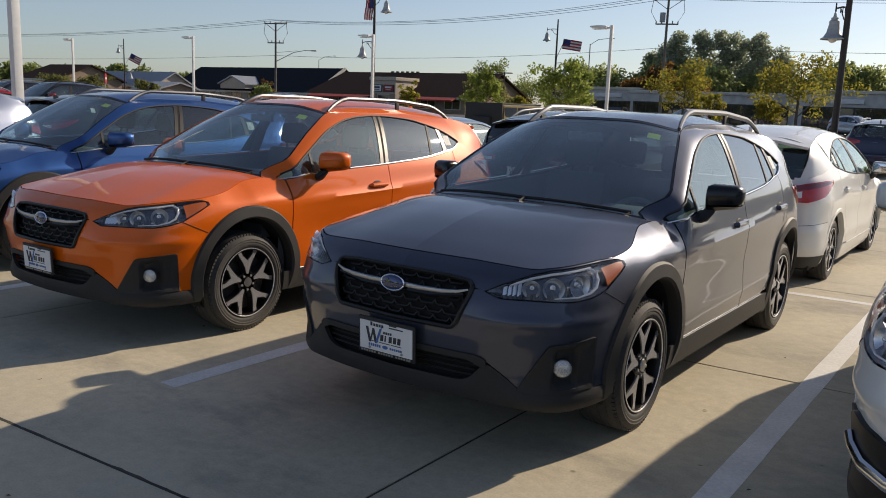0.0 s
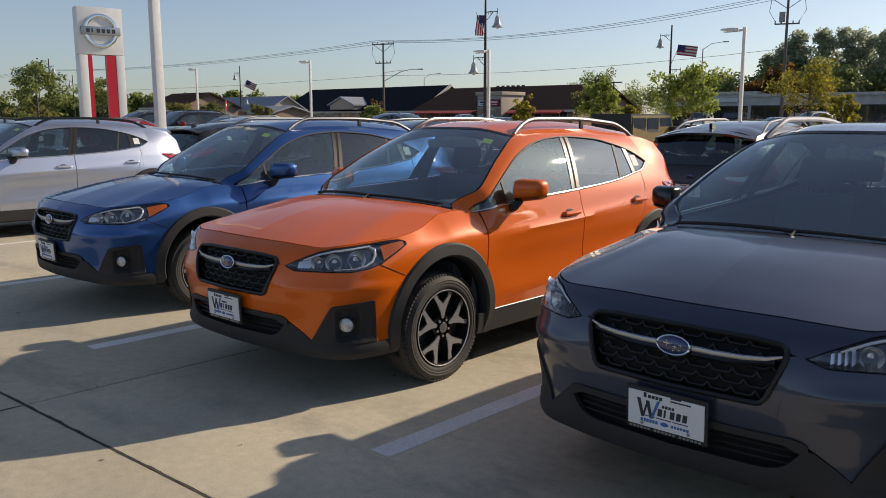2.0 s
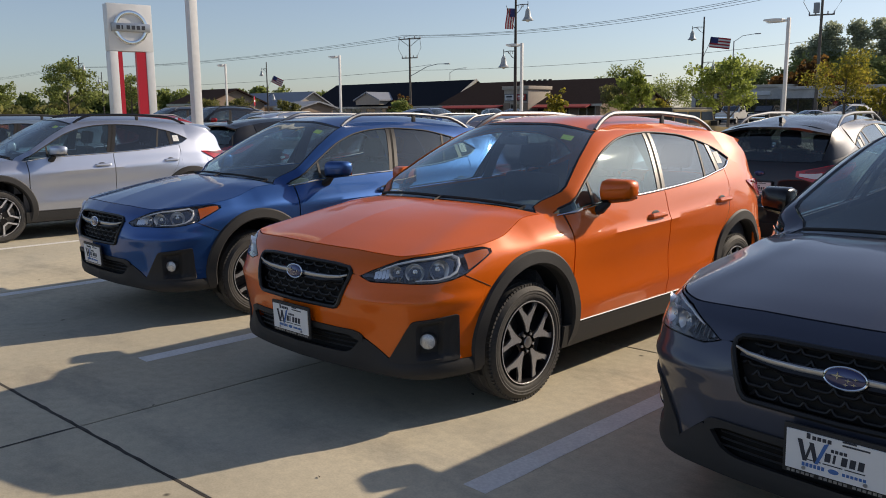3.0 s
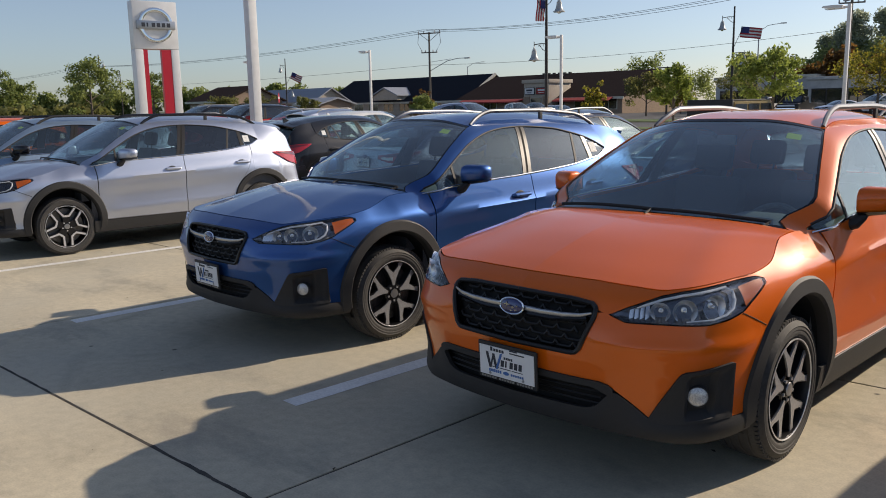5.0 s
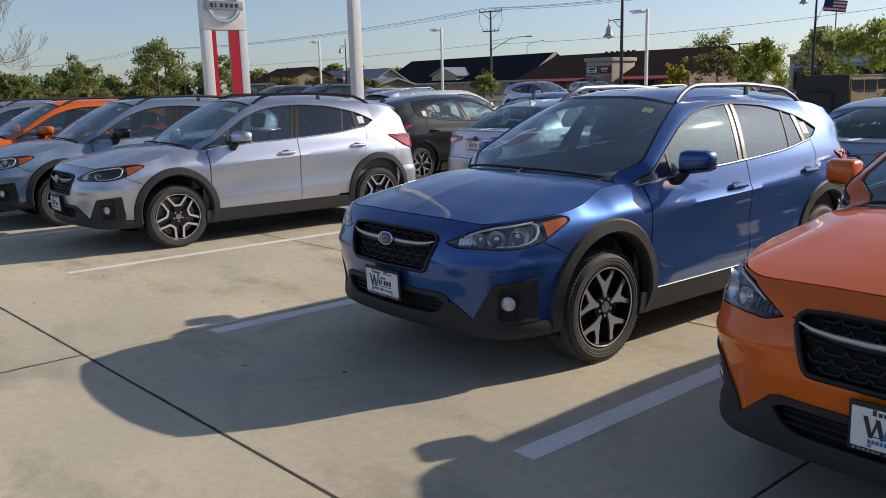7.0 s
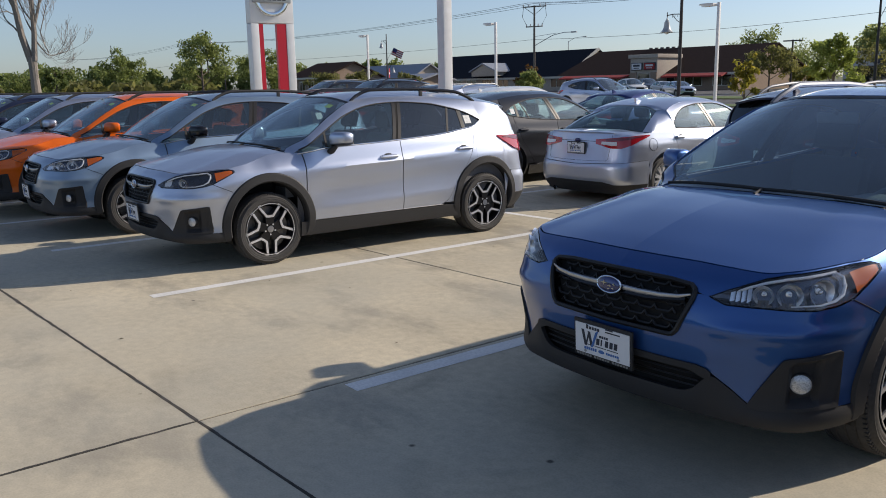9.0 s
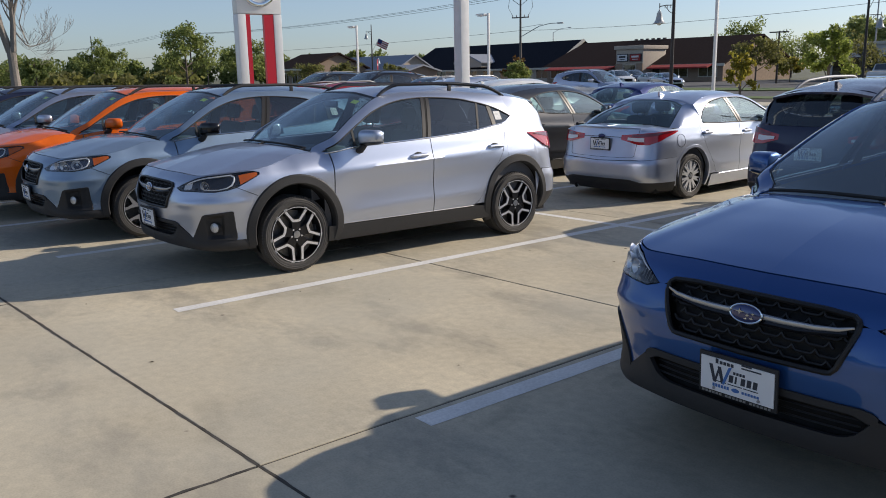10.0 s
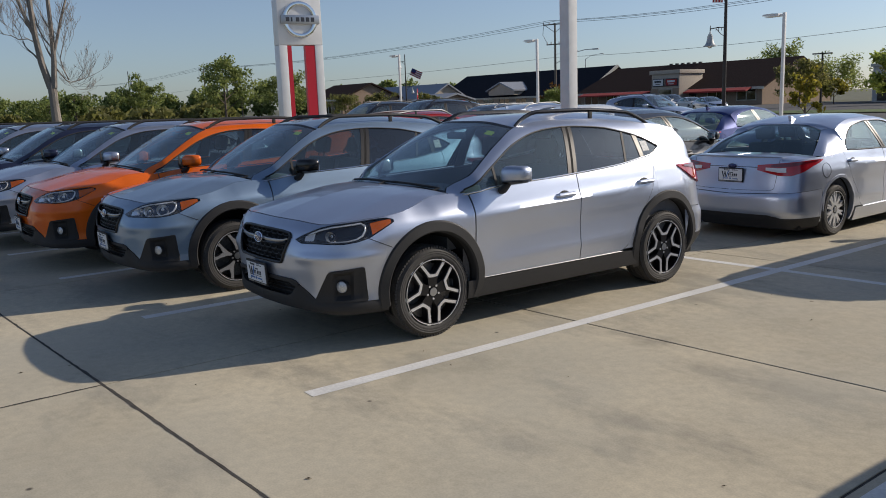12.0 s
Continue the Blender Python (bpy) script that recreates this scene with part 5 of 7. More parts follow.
FIELD = grain(material("dry_open_ground", (0.10, 0.105, 0.06), 0.95), 0.3, 0.7, 1.3, second=(6.0, 0.8, 1.2))
flat("ground", [(-1600, -1600), (1600, -1600), (1600, 1600), (-1600, 1600)], -0.16, FIELD, "open flat ground with dry grass", "ground")
flat("grass_verge", [(-300, 43.6), (120, 43.6), (120, 47), (-300, 47)], 0.03, GRASS, "mown green grass verge beside the road", "grass")
flat("road", [(-400, 47.1), (200, 47.1), (200, 60), (-400, 60)], -0.05, ASPHALT, "grey asphalt road past the lot", "road")
flat("far_verge", [(-300, 60.1), (120, 60.1), (120, 68), (-300, 68)], 0.02, GRASS, "mown grass strip across the road", "grass")
flat("far_lot", [(-300, 68.1), (120, 68.1), (120, 112), (-300, 112)], -0.02, ASPHALT, "grey asphalt lot in front of shops", "pavement")

X0, DX, DY = -2.12, 3.77, 3.23


def joint_x(i):
    """The long joints, slightly uneven as poured."""
    return {0: -2.155, -1: -5.84, -2: -9.69, -3: -13.46}.get(i, X0 + DX * i)


def joint_y(j, x):
    """The slabs' cross joints run slightly aslant."""
    return 2.455 + 0.0508 * x + DY * j


def fall(j):
    """The lot falls a little towards a shallow valley behind the second row."""
    return 0.0 if j <= 0 or j >= 5 else -0.022 * j if j <= 3 else -0.066 * (5 - j) / 2


def ground_z(x, y):
    v = (y - joint_y(0, x)) / DY
    k = math.floor(v)
    return fall(k) + (fall(k + 1) - fall(k)) * (v - k)


def seated(x, y, turn, dz=0.0):
    """The pose of a car with its nose at (x, y) and all four wheels on the ground."""
    a = radians(turn)
    zf, zr = (ground_z(x - math.sin(a) * d, y + math.cos(a) * d) for d in (0.98, 3.645))
    m = (zr - zf) / 2.665
    return pose(x, y, zf - m * 0.98 + dz, math.degrees(math.atan(m)), 0, turn)


bm = bmesh.new()
rows = [(-30, -30, 0, 0)] + [(joint_y(j, -75), joint_y(j, 30), fall(j), fall(j)) for j in range(0, 6)] + [(43.5, 43.5, 0, 0)]
ring = [(bm.verts.new((-75, a, za - 0.0055)), bm.verts.new((30, b, zb - 0.0055))) for a, b, za, zb in rows]
for r0, r1 in zip(ring, ring[1:]):
    bm.faces.new((r0[0], r0[1], r1[1], r1[0]))
tagged(part("lot_bed", bm, JOINT, None, sharp=0), "dark bed under the lot's concrete slabs", "ground", kind="structure")


def stained(name, color):
    """Broom-finished concrete with soft stains, tyre smudges and fine speckle."""
    m = grain(material(name, color, 0.82), 0.55, 0.80, 1.12, bump=0.0, second=(16.0, 0.90, 1.08), detail=12.0)
    nt = m.node_tree
    b = nt.nodes["Principled BSDF"]
    old = b.inputs["Base Color"].links[0].from_socket
    geo = nt.nodes.new("ShaderNodeNewGeometry")
    tex = nt.nodes.new("ShaderNodeTexNoise")
    tex.inputs["Distortion"].default_value = 1.2
    tex.inputs["Scale"].default_value, tex.inputs["Detail"].default_value = 1.3, 9.0
    nt.links.new(geo.outputs["Position"], tex.inputs["Vector"])
    spot = nt.nodes.new("ShaderNodeMapRange")
    spot.inputs["From Min"].default_value, spot.inputs["From Max"].default_value = 0.58, 0.80
    spot.inputs["To Min"].default_value, spot.inputs["To Max"].default_value = 1.0, 0.72
    nt.links.new(tex.outputs["Fac"], spot.inputs["Value"])
    info = nt.nodes.new("ShaderNodeObjectInfo")
    var = nt.nodes.new("ShaderNodeMapRange")
    var.inputs["To Min"].default_value, var.inputs["To Max"].default_value = 0.95, 1.05
    nt.links.new(info.outputs["Random"], var.inputs["Value"])
    mul = nt.nodes.new("ShaderNodeMath")
    mul.operation = "MULTIPLY"
    nt.links.new(spot.outputs[0], mul.inputs[0])
    nt.links.new(var.outputs[0], mul.inputs[1])
    sc = nt.nodes.new("ShaderNodeVectorMath")
    sc.operation = "SCALE"
    nt.links.new(old, sc.inputs[0])
    nt.links.new(mul.outputs[0], sc.inputs["Scale"])
    # long grey tyre smudges
    warp = nt.nodes.new("ShaderNodeMapping")
    warp.inputs["Rotation"].default_value = (0, 0, 0.9)
    warp.inputs["Scale"].default_value = (0.6, 1.25, 1.0)
    nt.links.new(geo.outputs["Position"], warp.inputs["Vector"])
    smear = nt.nodes.new("ShaderNodeTexNoise")
    smear.inputs["Scale"].default_value, smear.inputs["Detail"].default_value, smear.inputs["Roughness"].default_value = 1.0, 12.0, 0.68
    nt.links.new(warp.outputs[0], smear.inputs["Vector"])
    grey = nt.nodes.new("ShaderNodeMapRange")
    grey.inputs["From Min"].default_value, grey.inputs["From Max"].default_value = 0.520, 0.630
    grey.inputs["To Min"].default_value, grey.inputs["To Max"].default_value = 0.0, 0.47
    nt.links.new(smear.outputs["Fac"], grey.inputs["Value"])
    mud = nt.nodes.new("ShaderNodeMix")
    mud.data_type = "RGBA"
    mud.inputs["B"].default_value = (0.20, 0.185, 0.155, 1)
    nt.links.new(grey.outputs[0], mud.inputs["Factor"])
    nt.links.new(sc.outputs[0], mud.inputs["A"])
    # cool cement fields in the warm ground, and fine sand speckle
    field = nt.nodes.new("ShaderNodeTexNoise")
    field.inputs["Scale"].default_value, field.inputs["Detail"].default_value, field.inputs["Roughness"].default_value = 0.42, 7.0, 0.62
    nt.links.new(geo.outputs["Position"], field.inputs["Vector"])
    cool = nt.nodes.new("ShaderNodeMapRange")
    cool.inputs["From Min"].default_value, cool.inputs["From Max"].default_value = 0.42, 0.66
    cool.inputs["To Min"].default_value, cool.inputs["To Max"].default_value = 0.0, 0.55
    nt.links.new(field.outputs["Fac"], cool.inputs["Value"])
    cement = nt.nodes.new("ShaderNodeMix")
    cement.data_type = "RGBA"
    cement.inputs["B"].default_value = (0.435, 0.415, 0.340, 1)
    nt.links.new(cool.outputs[0], cement.inputs["Factor"])
    nt.links.new(mud.outputs["Result"], cement.inputs["A"])
    sand = nt.nodes.new("ShaderNodeTexNoise")
    sand.inputs["Scale"].default_value, sand.inputs["Detail"].default_value = 95.0, 5.0
    nt.links.new(geo.outputs["Position"], sand.inputs["Vector"])
    pits = nt.nodes.new("ShaderNodeMapRange")
    pits.inputs["From Min"].default_value, pits.inputs["From Max"].default_value = 0.28, 0.62
    pits.inputs["To Min"].default_value, pits.inputs["To Max"].default_value = 0.90, 1.05
    nt.links.new(sand.outputs["Fac"], pits.inputs["Value"])
    gritty = nt.nodes.new("ShaderNodeVectorMath")
    gritty.operation = "SCALE"
    nt.links.new(cement.outputs["Result"], gritty.inputs[0])
    nt.links.new(pits.outputs[0], gritty.inputs["Scale"])
    # drips of oil
    drop = nt.nodes.new("ShaderNodeTexVoronoi")
    drop.inputs["Scale"].default_value = 2.1
    nt.links.new(geo.outputs["Position"], drop.inputs["Vector"])
    dot = nt.nodes.new("ShaderNodeMapRange")
    dot.inputs["From Min"].default_value, dot.inputs["From Max"].default_value = 0.020, 0.045
    dot.inputs["To Min"].default_value, dot.inputs["To Max"].default_value = 0.9, 0.0
    nt.links.new(drop.outputs["Distance"], dot.inputs["Value"])
    some = nt.nodes.new("ShaderNodeSeparateColor")
    nt.links.new(drop.outputs["Color"], some.inputs[0])
    few = nt.nodes.new("ShaderNodeMath")
    few.operation = "GREATER_THAN"
    few.inputs[1].default_value = 0.35
    nt.links.new(some.outputs[0], few.inputs[0])
    amount = nt.nodes.new("ShaderNodeMath")
    amount.operation = "MULTIPLY"
    nt.links.new(dot.outputs[0], amount.inputs[0])
    nt.links.new(few.outputs[0], amount.inputs[1])
    oil = nt.nodes.new("ShaderNodeMix")
    oil.data_type = "RGBA"
    oil.inputs["B"].default_value = (0.06, 0.052, 0.042, 1)
    nt.links.new(amount.outputs[0], oil.inputs["Factor"])
    nt.links.new(gritty.outputs[0], oil.inputs["A"])
    nt.links.new(oil.outputs["Result"], b.inputs["Base Color"])
    fine = nt.nodes.new("ShaderNodeTexNoise")
    fine.inputs["Scale"].default_value, fine.inputs["Detail"].default_value = 130.0, 4.0
    nt.links.new(geo.outputs["Position"], fine.inputs["Vector"])
    bp = nt.nodes.new("ShaderNodeBump")
    bp.inputs["Strength"].default_value, bp.inputs["Distance"].default_value = 0.10, 0.004
    nt.links.new(fine.outputs["Fac"], bp.inputs["Height"])
    nt.links.new(bp.outputs[0], b.inputs["Normal"])
    return m


SLAB = stained("broomed_concrete", (0.545, 0.482, 0.350))

# ---- the front row of cars ----
def recolour(ob, old, fresh, mirror=None):
    """Gives a copied car its own lacquer, slot by slot."""
    for o in ob.children_recursive:
        if o.type == "MESH" and o.data.materials and o.data.materials[0] == old:
            o.material_slots[0].link = "OBJECT"
            o.material_slots[0].material = mirror if mirror and o.name.startswith("door_mirror") else fresh
    return ob


def refit(ob, prefix, fresh):
    for o in ob.children_recursive:
        if o.name.startswith(prefix):
            o.material_slots[0].link = "OBJECT"
            o.material_slots[0].material = fresh
    return ob


SMALL = ("seat", "headrest", "steering", "dashboard", "inner_mirror", "badge", "plate", "dark_print", "blue_print", "frame_print", "hub_cap", "brake", "intake", "grille_bar", "grille_wing", "grille_frame", "wiper", "fog", "handle", "sill_trim", "window_seal", "belt",
         "light_guide", "amber", "reversing", "mirror_", "rail_foot", "window_sticker", "screen_border", "cowl", "quarter_light", "wheel_well", "rear_window_post", "rim_lip", "lens", "windscreen_tag", "spokes_backing", "sill")


def copy_far(ob, m):
    """A copy of a car for the far rows, without the parts too small to make out there."""
    made = {}
    for o in (ob, *ob.children_recursive):
        if o is not ob and (o.parent not in made or o.name.startswith(SMALL)):
            continue
        made[o] = o.copy()
        scene.collection.objects.link(made[o])
        made[o].parent = made.get(o.parent, o.parent)
        made[o].matrix_parent_inverse = o.matrix_parent_inverse
    made[ob].matrix_basis = m
    return made[ob]


FRONT_ROW = "crossovers in the front row"
cross = car("crossover_car", seated(-5.246, 3.13, 0.8), ORANGE, "orange compact crossover car with black plastic cladding", group=FRONT_ROW)
for x, y, turn, lac, rail, mirr, text in (
        (-2.451, 3.27, -0.2, GREY, RAIL, GLOSS_BLACK, "dark grey compact crossover car with black door mirrors"),
        (-8.156, 3.26, -1.0, BLUE, RAIL, None, "metallic blue compact crossover car with black plastic cladding"),
        (-16.35, 2.65, -1.2, PALE, PLASTIC, GLOSS_BLACK, "pale blue-grey compact crossover car with black mirrors"),
        (-18.55, 2.32, -1.2, ORANGE, PLASTIC, None, "orange compact crossover car with black roof rails"),
        (-20.80, 2.05, -1.2, SILVER, PLASTIC, None, "silver compact crossover car in a tight row"),
        (-23.05, 1.78, -1.2, NAVY, PLASTIC, None, "dark navy compact crossover car in a tight row"),
        (-25.3, 1.5, -1.2, SILVER, PLASTIC, None, "silver compact crossover car near the row's end"),
        (-27.55, 1.23, -1.2, GREY, PLASTIC, None, "dark grey crossover car at the row's far end")):
    c = copy_thing(cross, seated(x, y, turn))
    tagged(c, text)
    recolour(c, ORANGE, lac, mirr)
    if rail is not RAIL:
        refit(c, "roof_rail", rail)
limited = car("crossover_car", seated(-13.74, 3.03, -1.0), SILVER, "silver compact crossover car with two-tone alloy wheels", style="loop", group=FRONT_ROW, lamp="led", rail_mat=GLOSS_BLACK)
tall = car("wagon_car", seated(0.37, 2.96, 0) @ Matrix.Diagonal((1.04, 1.06, 1.08, 1)), WHITE, "white wagon car with black intakes and chrome blades", TALL, group=FRONT_ROW, category="car")
tall_skin = Shell(TALL)
for side in (1, -1):
    bm = bmesh.new()
    sheet(bm, strip(tall_skin, 0.60, 1.0, lambda s: 0.37 + 0.0 * s, flat_fn([(0.60, 0.40), (0.68, 0.56), (0.95, 0.61), (1.0, 0.58)]), step=0.02, rows=6, off=0.018), side=side, flange=0.03)
    scoop = part("side_intake", bm, MESH_BLACK, tall, "black side intake")
    bm = bmesh.new()
    tube(bm, [(side * tall_skin.at(s, z, 0.03)[0],) + tall_skin.at(s, z, 0.03)[1:] for s, z in ((0.97, 0.53), (0.94, 0.50), (0.85, 0.475), (0.74, 0.46), (0.64, 0.455))], 0.014, 8, flat=1.5)
    part("chrome_blade", bm, CHROME, scoop)

# ---- the second row, tails towards the first ----
SECOND = "cars in the second row"


sedan = car("sedan_car", seated(-13.855, 9.27 + 4.60, 180), SILVER, "silver four-door sedan car with bright multi-spoke wheels", SEDAN, style="multi", group=SECOND, mirror_mat=None)
hatch = car("hatchback_car", seated(-2.53, 8.62 + HATCH["length"], 180), WHITE, "white hatchback car with a black lower bumper", HATCH, group=SECOND)
for proto, x, y, spec, lac, text in (
        (cross, -5.49, 9.52, CROSS, BLACK, "black crossover car with silver roof rails"),
        (sedan, -8.2, 9.4, SEDAN, PALE, "pale blue-grey sedan car with red tail lamps"),
        (cross, -10.95, 9.3, CROSS, NAVY, "dark navy crossover car with red tail lamps"),
        (hatch, -16.75, 9.1, HATCH, BLACK, "black hatchback car beside the silver sedan"),
        (sedan, -19.6, 9.1, SEDAN, GREY, "dark grey sedan car behind the crossovers"),
        (cross, -22.4, 9.0, CROSS, RED, "dark red crossover car behind the front row"),
        (sedan, -25.2, 8.9, SEDAN, BLACK, "black sedan car behind the front row"),
        (hatch, -28.0, 8.8, HATCH, SILVER, "silver hatchback car behind the front row")):
    c = copy_thing(proto, seated(x, y + spec["length"], 180, -spec.get("drop", 0.0)))
    tagged(c, text, group=SECOND)
    recolour(c, {cross: ORANGE, hatch: WHITE, sedan: SILVER}[proto], lac)
THIRD = "cars in the rows behind"
for proto, x, y, turn, lac, size, text in (
        (sedan, -18.75, 19.2, 180, DEEP_BLUE, 1.0, "deep blue sedan car in a row behind"),
        (hatch, -22.6, 19.0, 180, WHITE, 1.0, "white hatchback car in a row behind"),
        (cross, -25.6, 20.2, 180, SILVER, 1.0, "silver crossover car in a row behind"),
        (cross, -3.7, 30.4, 180, NAVY, 1.0, "dark navy sport utility car in a row behind"),
        (cross, -31.5, 15.4, 0, RED, 1.09, "dark red sport utility car with a yellow windscreen tag"),
        (cross, -34.9, 15.4, 0, BLACK, 1.09, "black sport utility car facing the aisle"),
        (cross, -28.2, 15.6, 0, GREY, 1.0, "grey sport utility car facing the aisle"),
        (hatch, -33.5, 22.0, 90, SILVER, 1.0, "silver hatchback car parked in the back of the lot"),
        (sedan, -37.5, 26.5, 90, GREY, 1.0, "grey sedan car parked in the back of the lot"),
        (sedan, -33.0, 27.6, 90, WHITE, 1.0, "white sedan car parked in the back of the lot"),
        (cross, -30.2, 31.6, 90, SILVER, 1.05, "silver crossover car parked in the back of the lot"),
        (cross, -56.0, 64.5, 60, WHITE, 1.05, "white crossover car far off by the road"),
        (sedan, -51.5, 65.8, 60, SILVER, 1.0, "silver sedan car far off by the road"),
        (sedan, -60.0, 75.0, 60, WHITE, 1.0, "white sedan car on the shops' lot"),
        (cross, -66.0, 80.0, 60, GREY, 1.05, "grey crossover car on the shops' lot"),
        (cross, -29.8, 79.0, -28, WHITE, 1.15, "white sport utility car on the shops' lot"),
        (sedan, -33.2, 79.0, -40, SILVER, 1.0, "silver sedan car on the shops' lot"),
        (cross, -11.0, 80.0, 60, SILVER, 1.1, "silver sport utility car on the shops' lot"),
        (sedan, -7.0, 82.0, 60, BLUE, 1.0, "blue sedan car on the shops' lot"),
        (cross, -2.0, 84.0, 60, RED, 1.1, "red sport utility car on the shops' lot")):
    low = {sedan: SEDAN["drop"], hatch: HATCH["drop"]}.get(proto, 0.0)
    c = copy_far(proto, (seated(x, y, turn, -low) if y < 32 else pose(x, y, -low, 0, 0, turn)) @ Matrix.Diagonal((size, size, size * (1.05 if size > 1.04 else 1.0), 1)))
    tagged(c, text, group=THIRD)
    recolour(c, {cross: ORANGE, hatch: WHITE, sedan: SILVER}[proto], lac)
    if lac is RED:
        for nm in ("roof", "rear_pillar"):
            refit(c, nm, BLACK)
# ---- boxy vehicles ----
def boxy(name, m, lacquer, label, profile, half, windows, wheels, radius, extras=(), category="car"):
    """A square-cut vehicle along +x from a side outline: body, panes, wheels, bumpers."""
    V = thing(name, m, label, category, "cars in the rows behind")
    bm = bmesh.new()
    prism(bm, profile, "y", -half, half)
    bmesh.ops.bevel(bm, geom=list(bm.edges), offset=0.04, segments=2, affect="EDGES")
    for v in bm.verts:
        if v.co.z > 1.2:
            v.co.y *= 1 - 0.10 * (v.co.z - 1.2)
    part("body", bm, lacquer, V)
    for poly in windows:
        for side in (1, -1):
            bm = bmesh.new()
            y = half - 0.10 * half * 0.35
            prism(bm, poly, "y", side * y, side * (half + 0.004 - 0.03 * half))
            part("side_window", bm, SHADED_PANE, V)
    for x in wheels:
        for side in (1, -1):
            bm = bmesh.new()
            lathe(bm, [(-0.24, radius * 0.6), (-0.24, radius - 0.03), (-0.2, radius), (-0.03, radius), (0.0, radius - 0.04), (0.0, radius * 0.62), (-0.03, radius * 0.55), (-0.04, 0.0)], 28, Matrix.Translation((x, side * (half + 0.02), radius)) @ Matrix.Rotation(math.pi / 2 * side, 4, "Z"))
            w = part("wheel", bm, RUBBER, V)
            bm = bmesh.new()
            lathe(bm, [(-0.03, radius * 0.58), (-0.015, radius * 0.5), (-0.03, radius * 0.2), (-0.01, 0.0)], 20, Matrix.Translation((x, side * (half + 0.02), radius)) @ Matrix.Rotation(math.pi / 2 * side, 4, "Z"))
            part("rim", bm, ALLOY, w)
    for nm, x0, x1, y0, y1, z0, z1, mat in extras:
        bm = bmesh.new()
        box(bm, x0, x1, y0, y1, z0, z1, 0.02)
        part(nm, bm, mat, V)
    return V


# the tan rear is boxed over in black: its shade is put into colour
boxy("off_road_car", pose(-14.42, 22.5, 0, 0, 0, 90) @ Matrix.Scale(0.87, 4), TAN, "olive tan off-road car with a black soft top",
     [(0.0, 0.55), (0.0, 1.22), (0.06, 1.86), (2.86, 1.86), (3.10, 1.24), (4.25, 1.16), (4.3, 0.62), (3.9, 0.5)], 0.86,
     [[(1.98, 1.26), (1.98, 1.76), (2.74, 1.76), (2.94, 1.26)], [(1.06, 1.26), (1.06, 1.76), (1.86, 1.76), (1.86, 1.26)], [(0.10, 1.26), (0.13, 1.76), (0.94, 1.76), (0.94, 1.26)]], (0.75, 3.45), 0.40,
     [("soft_top", -0.03, 0.05, -0.80, 0.80, 1.24, 1.91, PLASTIC), ("roof_panel", 0.05, 2.86, -0.79, 0.79, 1.855, 1.91, PLASTIC), ("front_bumper", 4.25, 4.42, -0.8, 0.8, 0.5, 0.68, PLASTIC), ("spare_wheel_carrier", -0.20, -0.02, -0.36, 0.36, 0.7, 1.4, PLASTIC),
      ("rear_panel", -0.035, 0.02, -0.82, 0.82, 0.62, 1.26, PLASTIC), ("front_flare", 2.95, 3.95, -0.95, 0.95, 0.86, 0.96, PLASTIC), ("rear_flare", 0.25, 1.25, -0.95, 0.95, 0.86, 0.96, PLASTIC), ("door_mirror", 2.62, 2.74, -1.12, -0.86, 1.26, 1.44, PLASTIC)])
PICKUP = [(0.0, 0.55), (0.0, 1.18), (2.0, 1.18), (2.05, 1.30), (2.25, 1.86), (3.55, 1.88), (4.15, 1.26), (5.55, 1.14), (5.7, 0.9), (5.7, 0.55)]
CREW = [[(2.38, 1.30), (2.46, 1.74), (3.0, 1.76), (3.0, 1.30)], [(3.08, 1.30), (3.08, 1.76), (3.5, 1.76), (3.92, 1.30)]]
for x, y, turn, lac, text in ((-41.3, 87.6, 276, WHITE, "white pickup truck on the shops' lot"), (-37.5, 87.6, 272, BLACK, "black pickup truck on the shops' lot")):
    P = boxy("pickup_truck", pose(x, y, 0, 0, 0, turn), lac, text, PICKUP, 0.98, CREW, (1.1, 4.75), 0.40,
         [("rear_bumper", -0.12, 0.02, -0.9, 0.9, 0.55, 0.75, CHROME), ("front_bumper", 5.66, 5.82, -0.92, 0.92, 0.5, 0.74, CHROME), ("bed_liner", 0.12, 1.95, -0.8, 0.8, 1.175, 1.195, VOID), ("headlamp_bar", 5.66, 5.73, -0.85, 0.85, 0.88, 1.04, LENS_WHITE)], category="truck")
    bm = bmesh.new()
    prism(bm, [(3.62, 1.825), (4.10, 1.325), (4.13, 1.34), (3.65, 1.85)], "y", -0.80, 0.80)
    part("windscreen", bm, SHADED_PANE, P)
    bm = bmesh.new()
    box(bm, 3.72, 3.90, 0.95, 1.16, 1.30, 1.52, 0.03)
    part("door_mirror", bm, PLASTIC, P)

# ---- light poles, bell lamps, utility poles ----
WHITE_STEEL = grain(material("white_painted_steel", (0.72, 0.72, 0.71), 0.45), 8.0, 0.93, 1.05)
BLACK_STEEL = grain(material("dark_painted_steel", (0.030, 0.022, 0.020), 0.5), 12.0, 0.8, 1.2)
BELL = grain(material("weathered_bell_metal", (0.42, 0.44, 0.45), 0.45, 0.2), 20.0, 0.8, 1.15)
POLE_WOOD = grain(material("weathered_pole_wood", (0.17, 0.145, 0.12), 0.9), 9.0, 0.75, 1.2, bump=0.3)
WIRE = material("dark_wire", (0.06, 0.06, 0.065), 0.7)
CERAMIC = material("grey_ceramic", (0.35, 0.35, 0.36), 0.4)


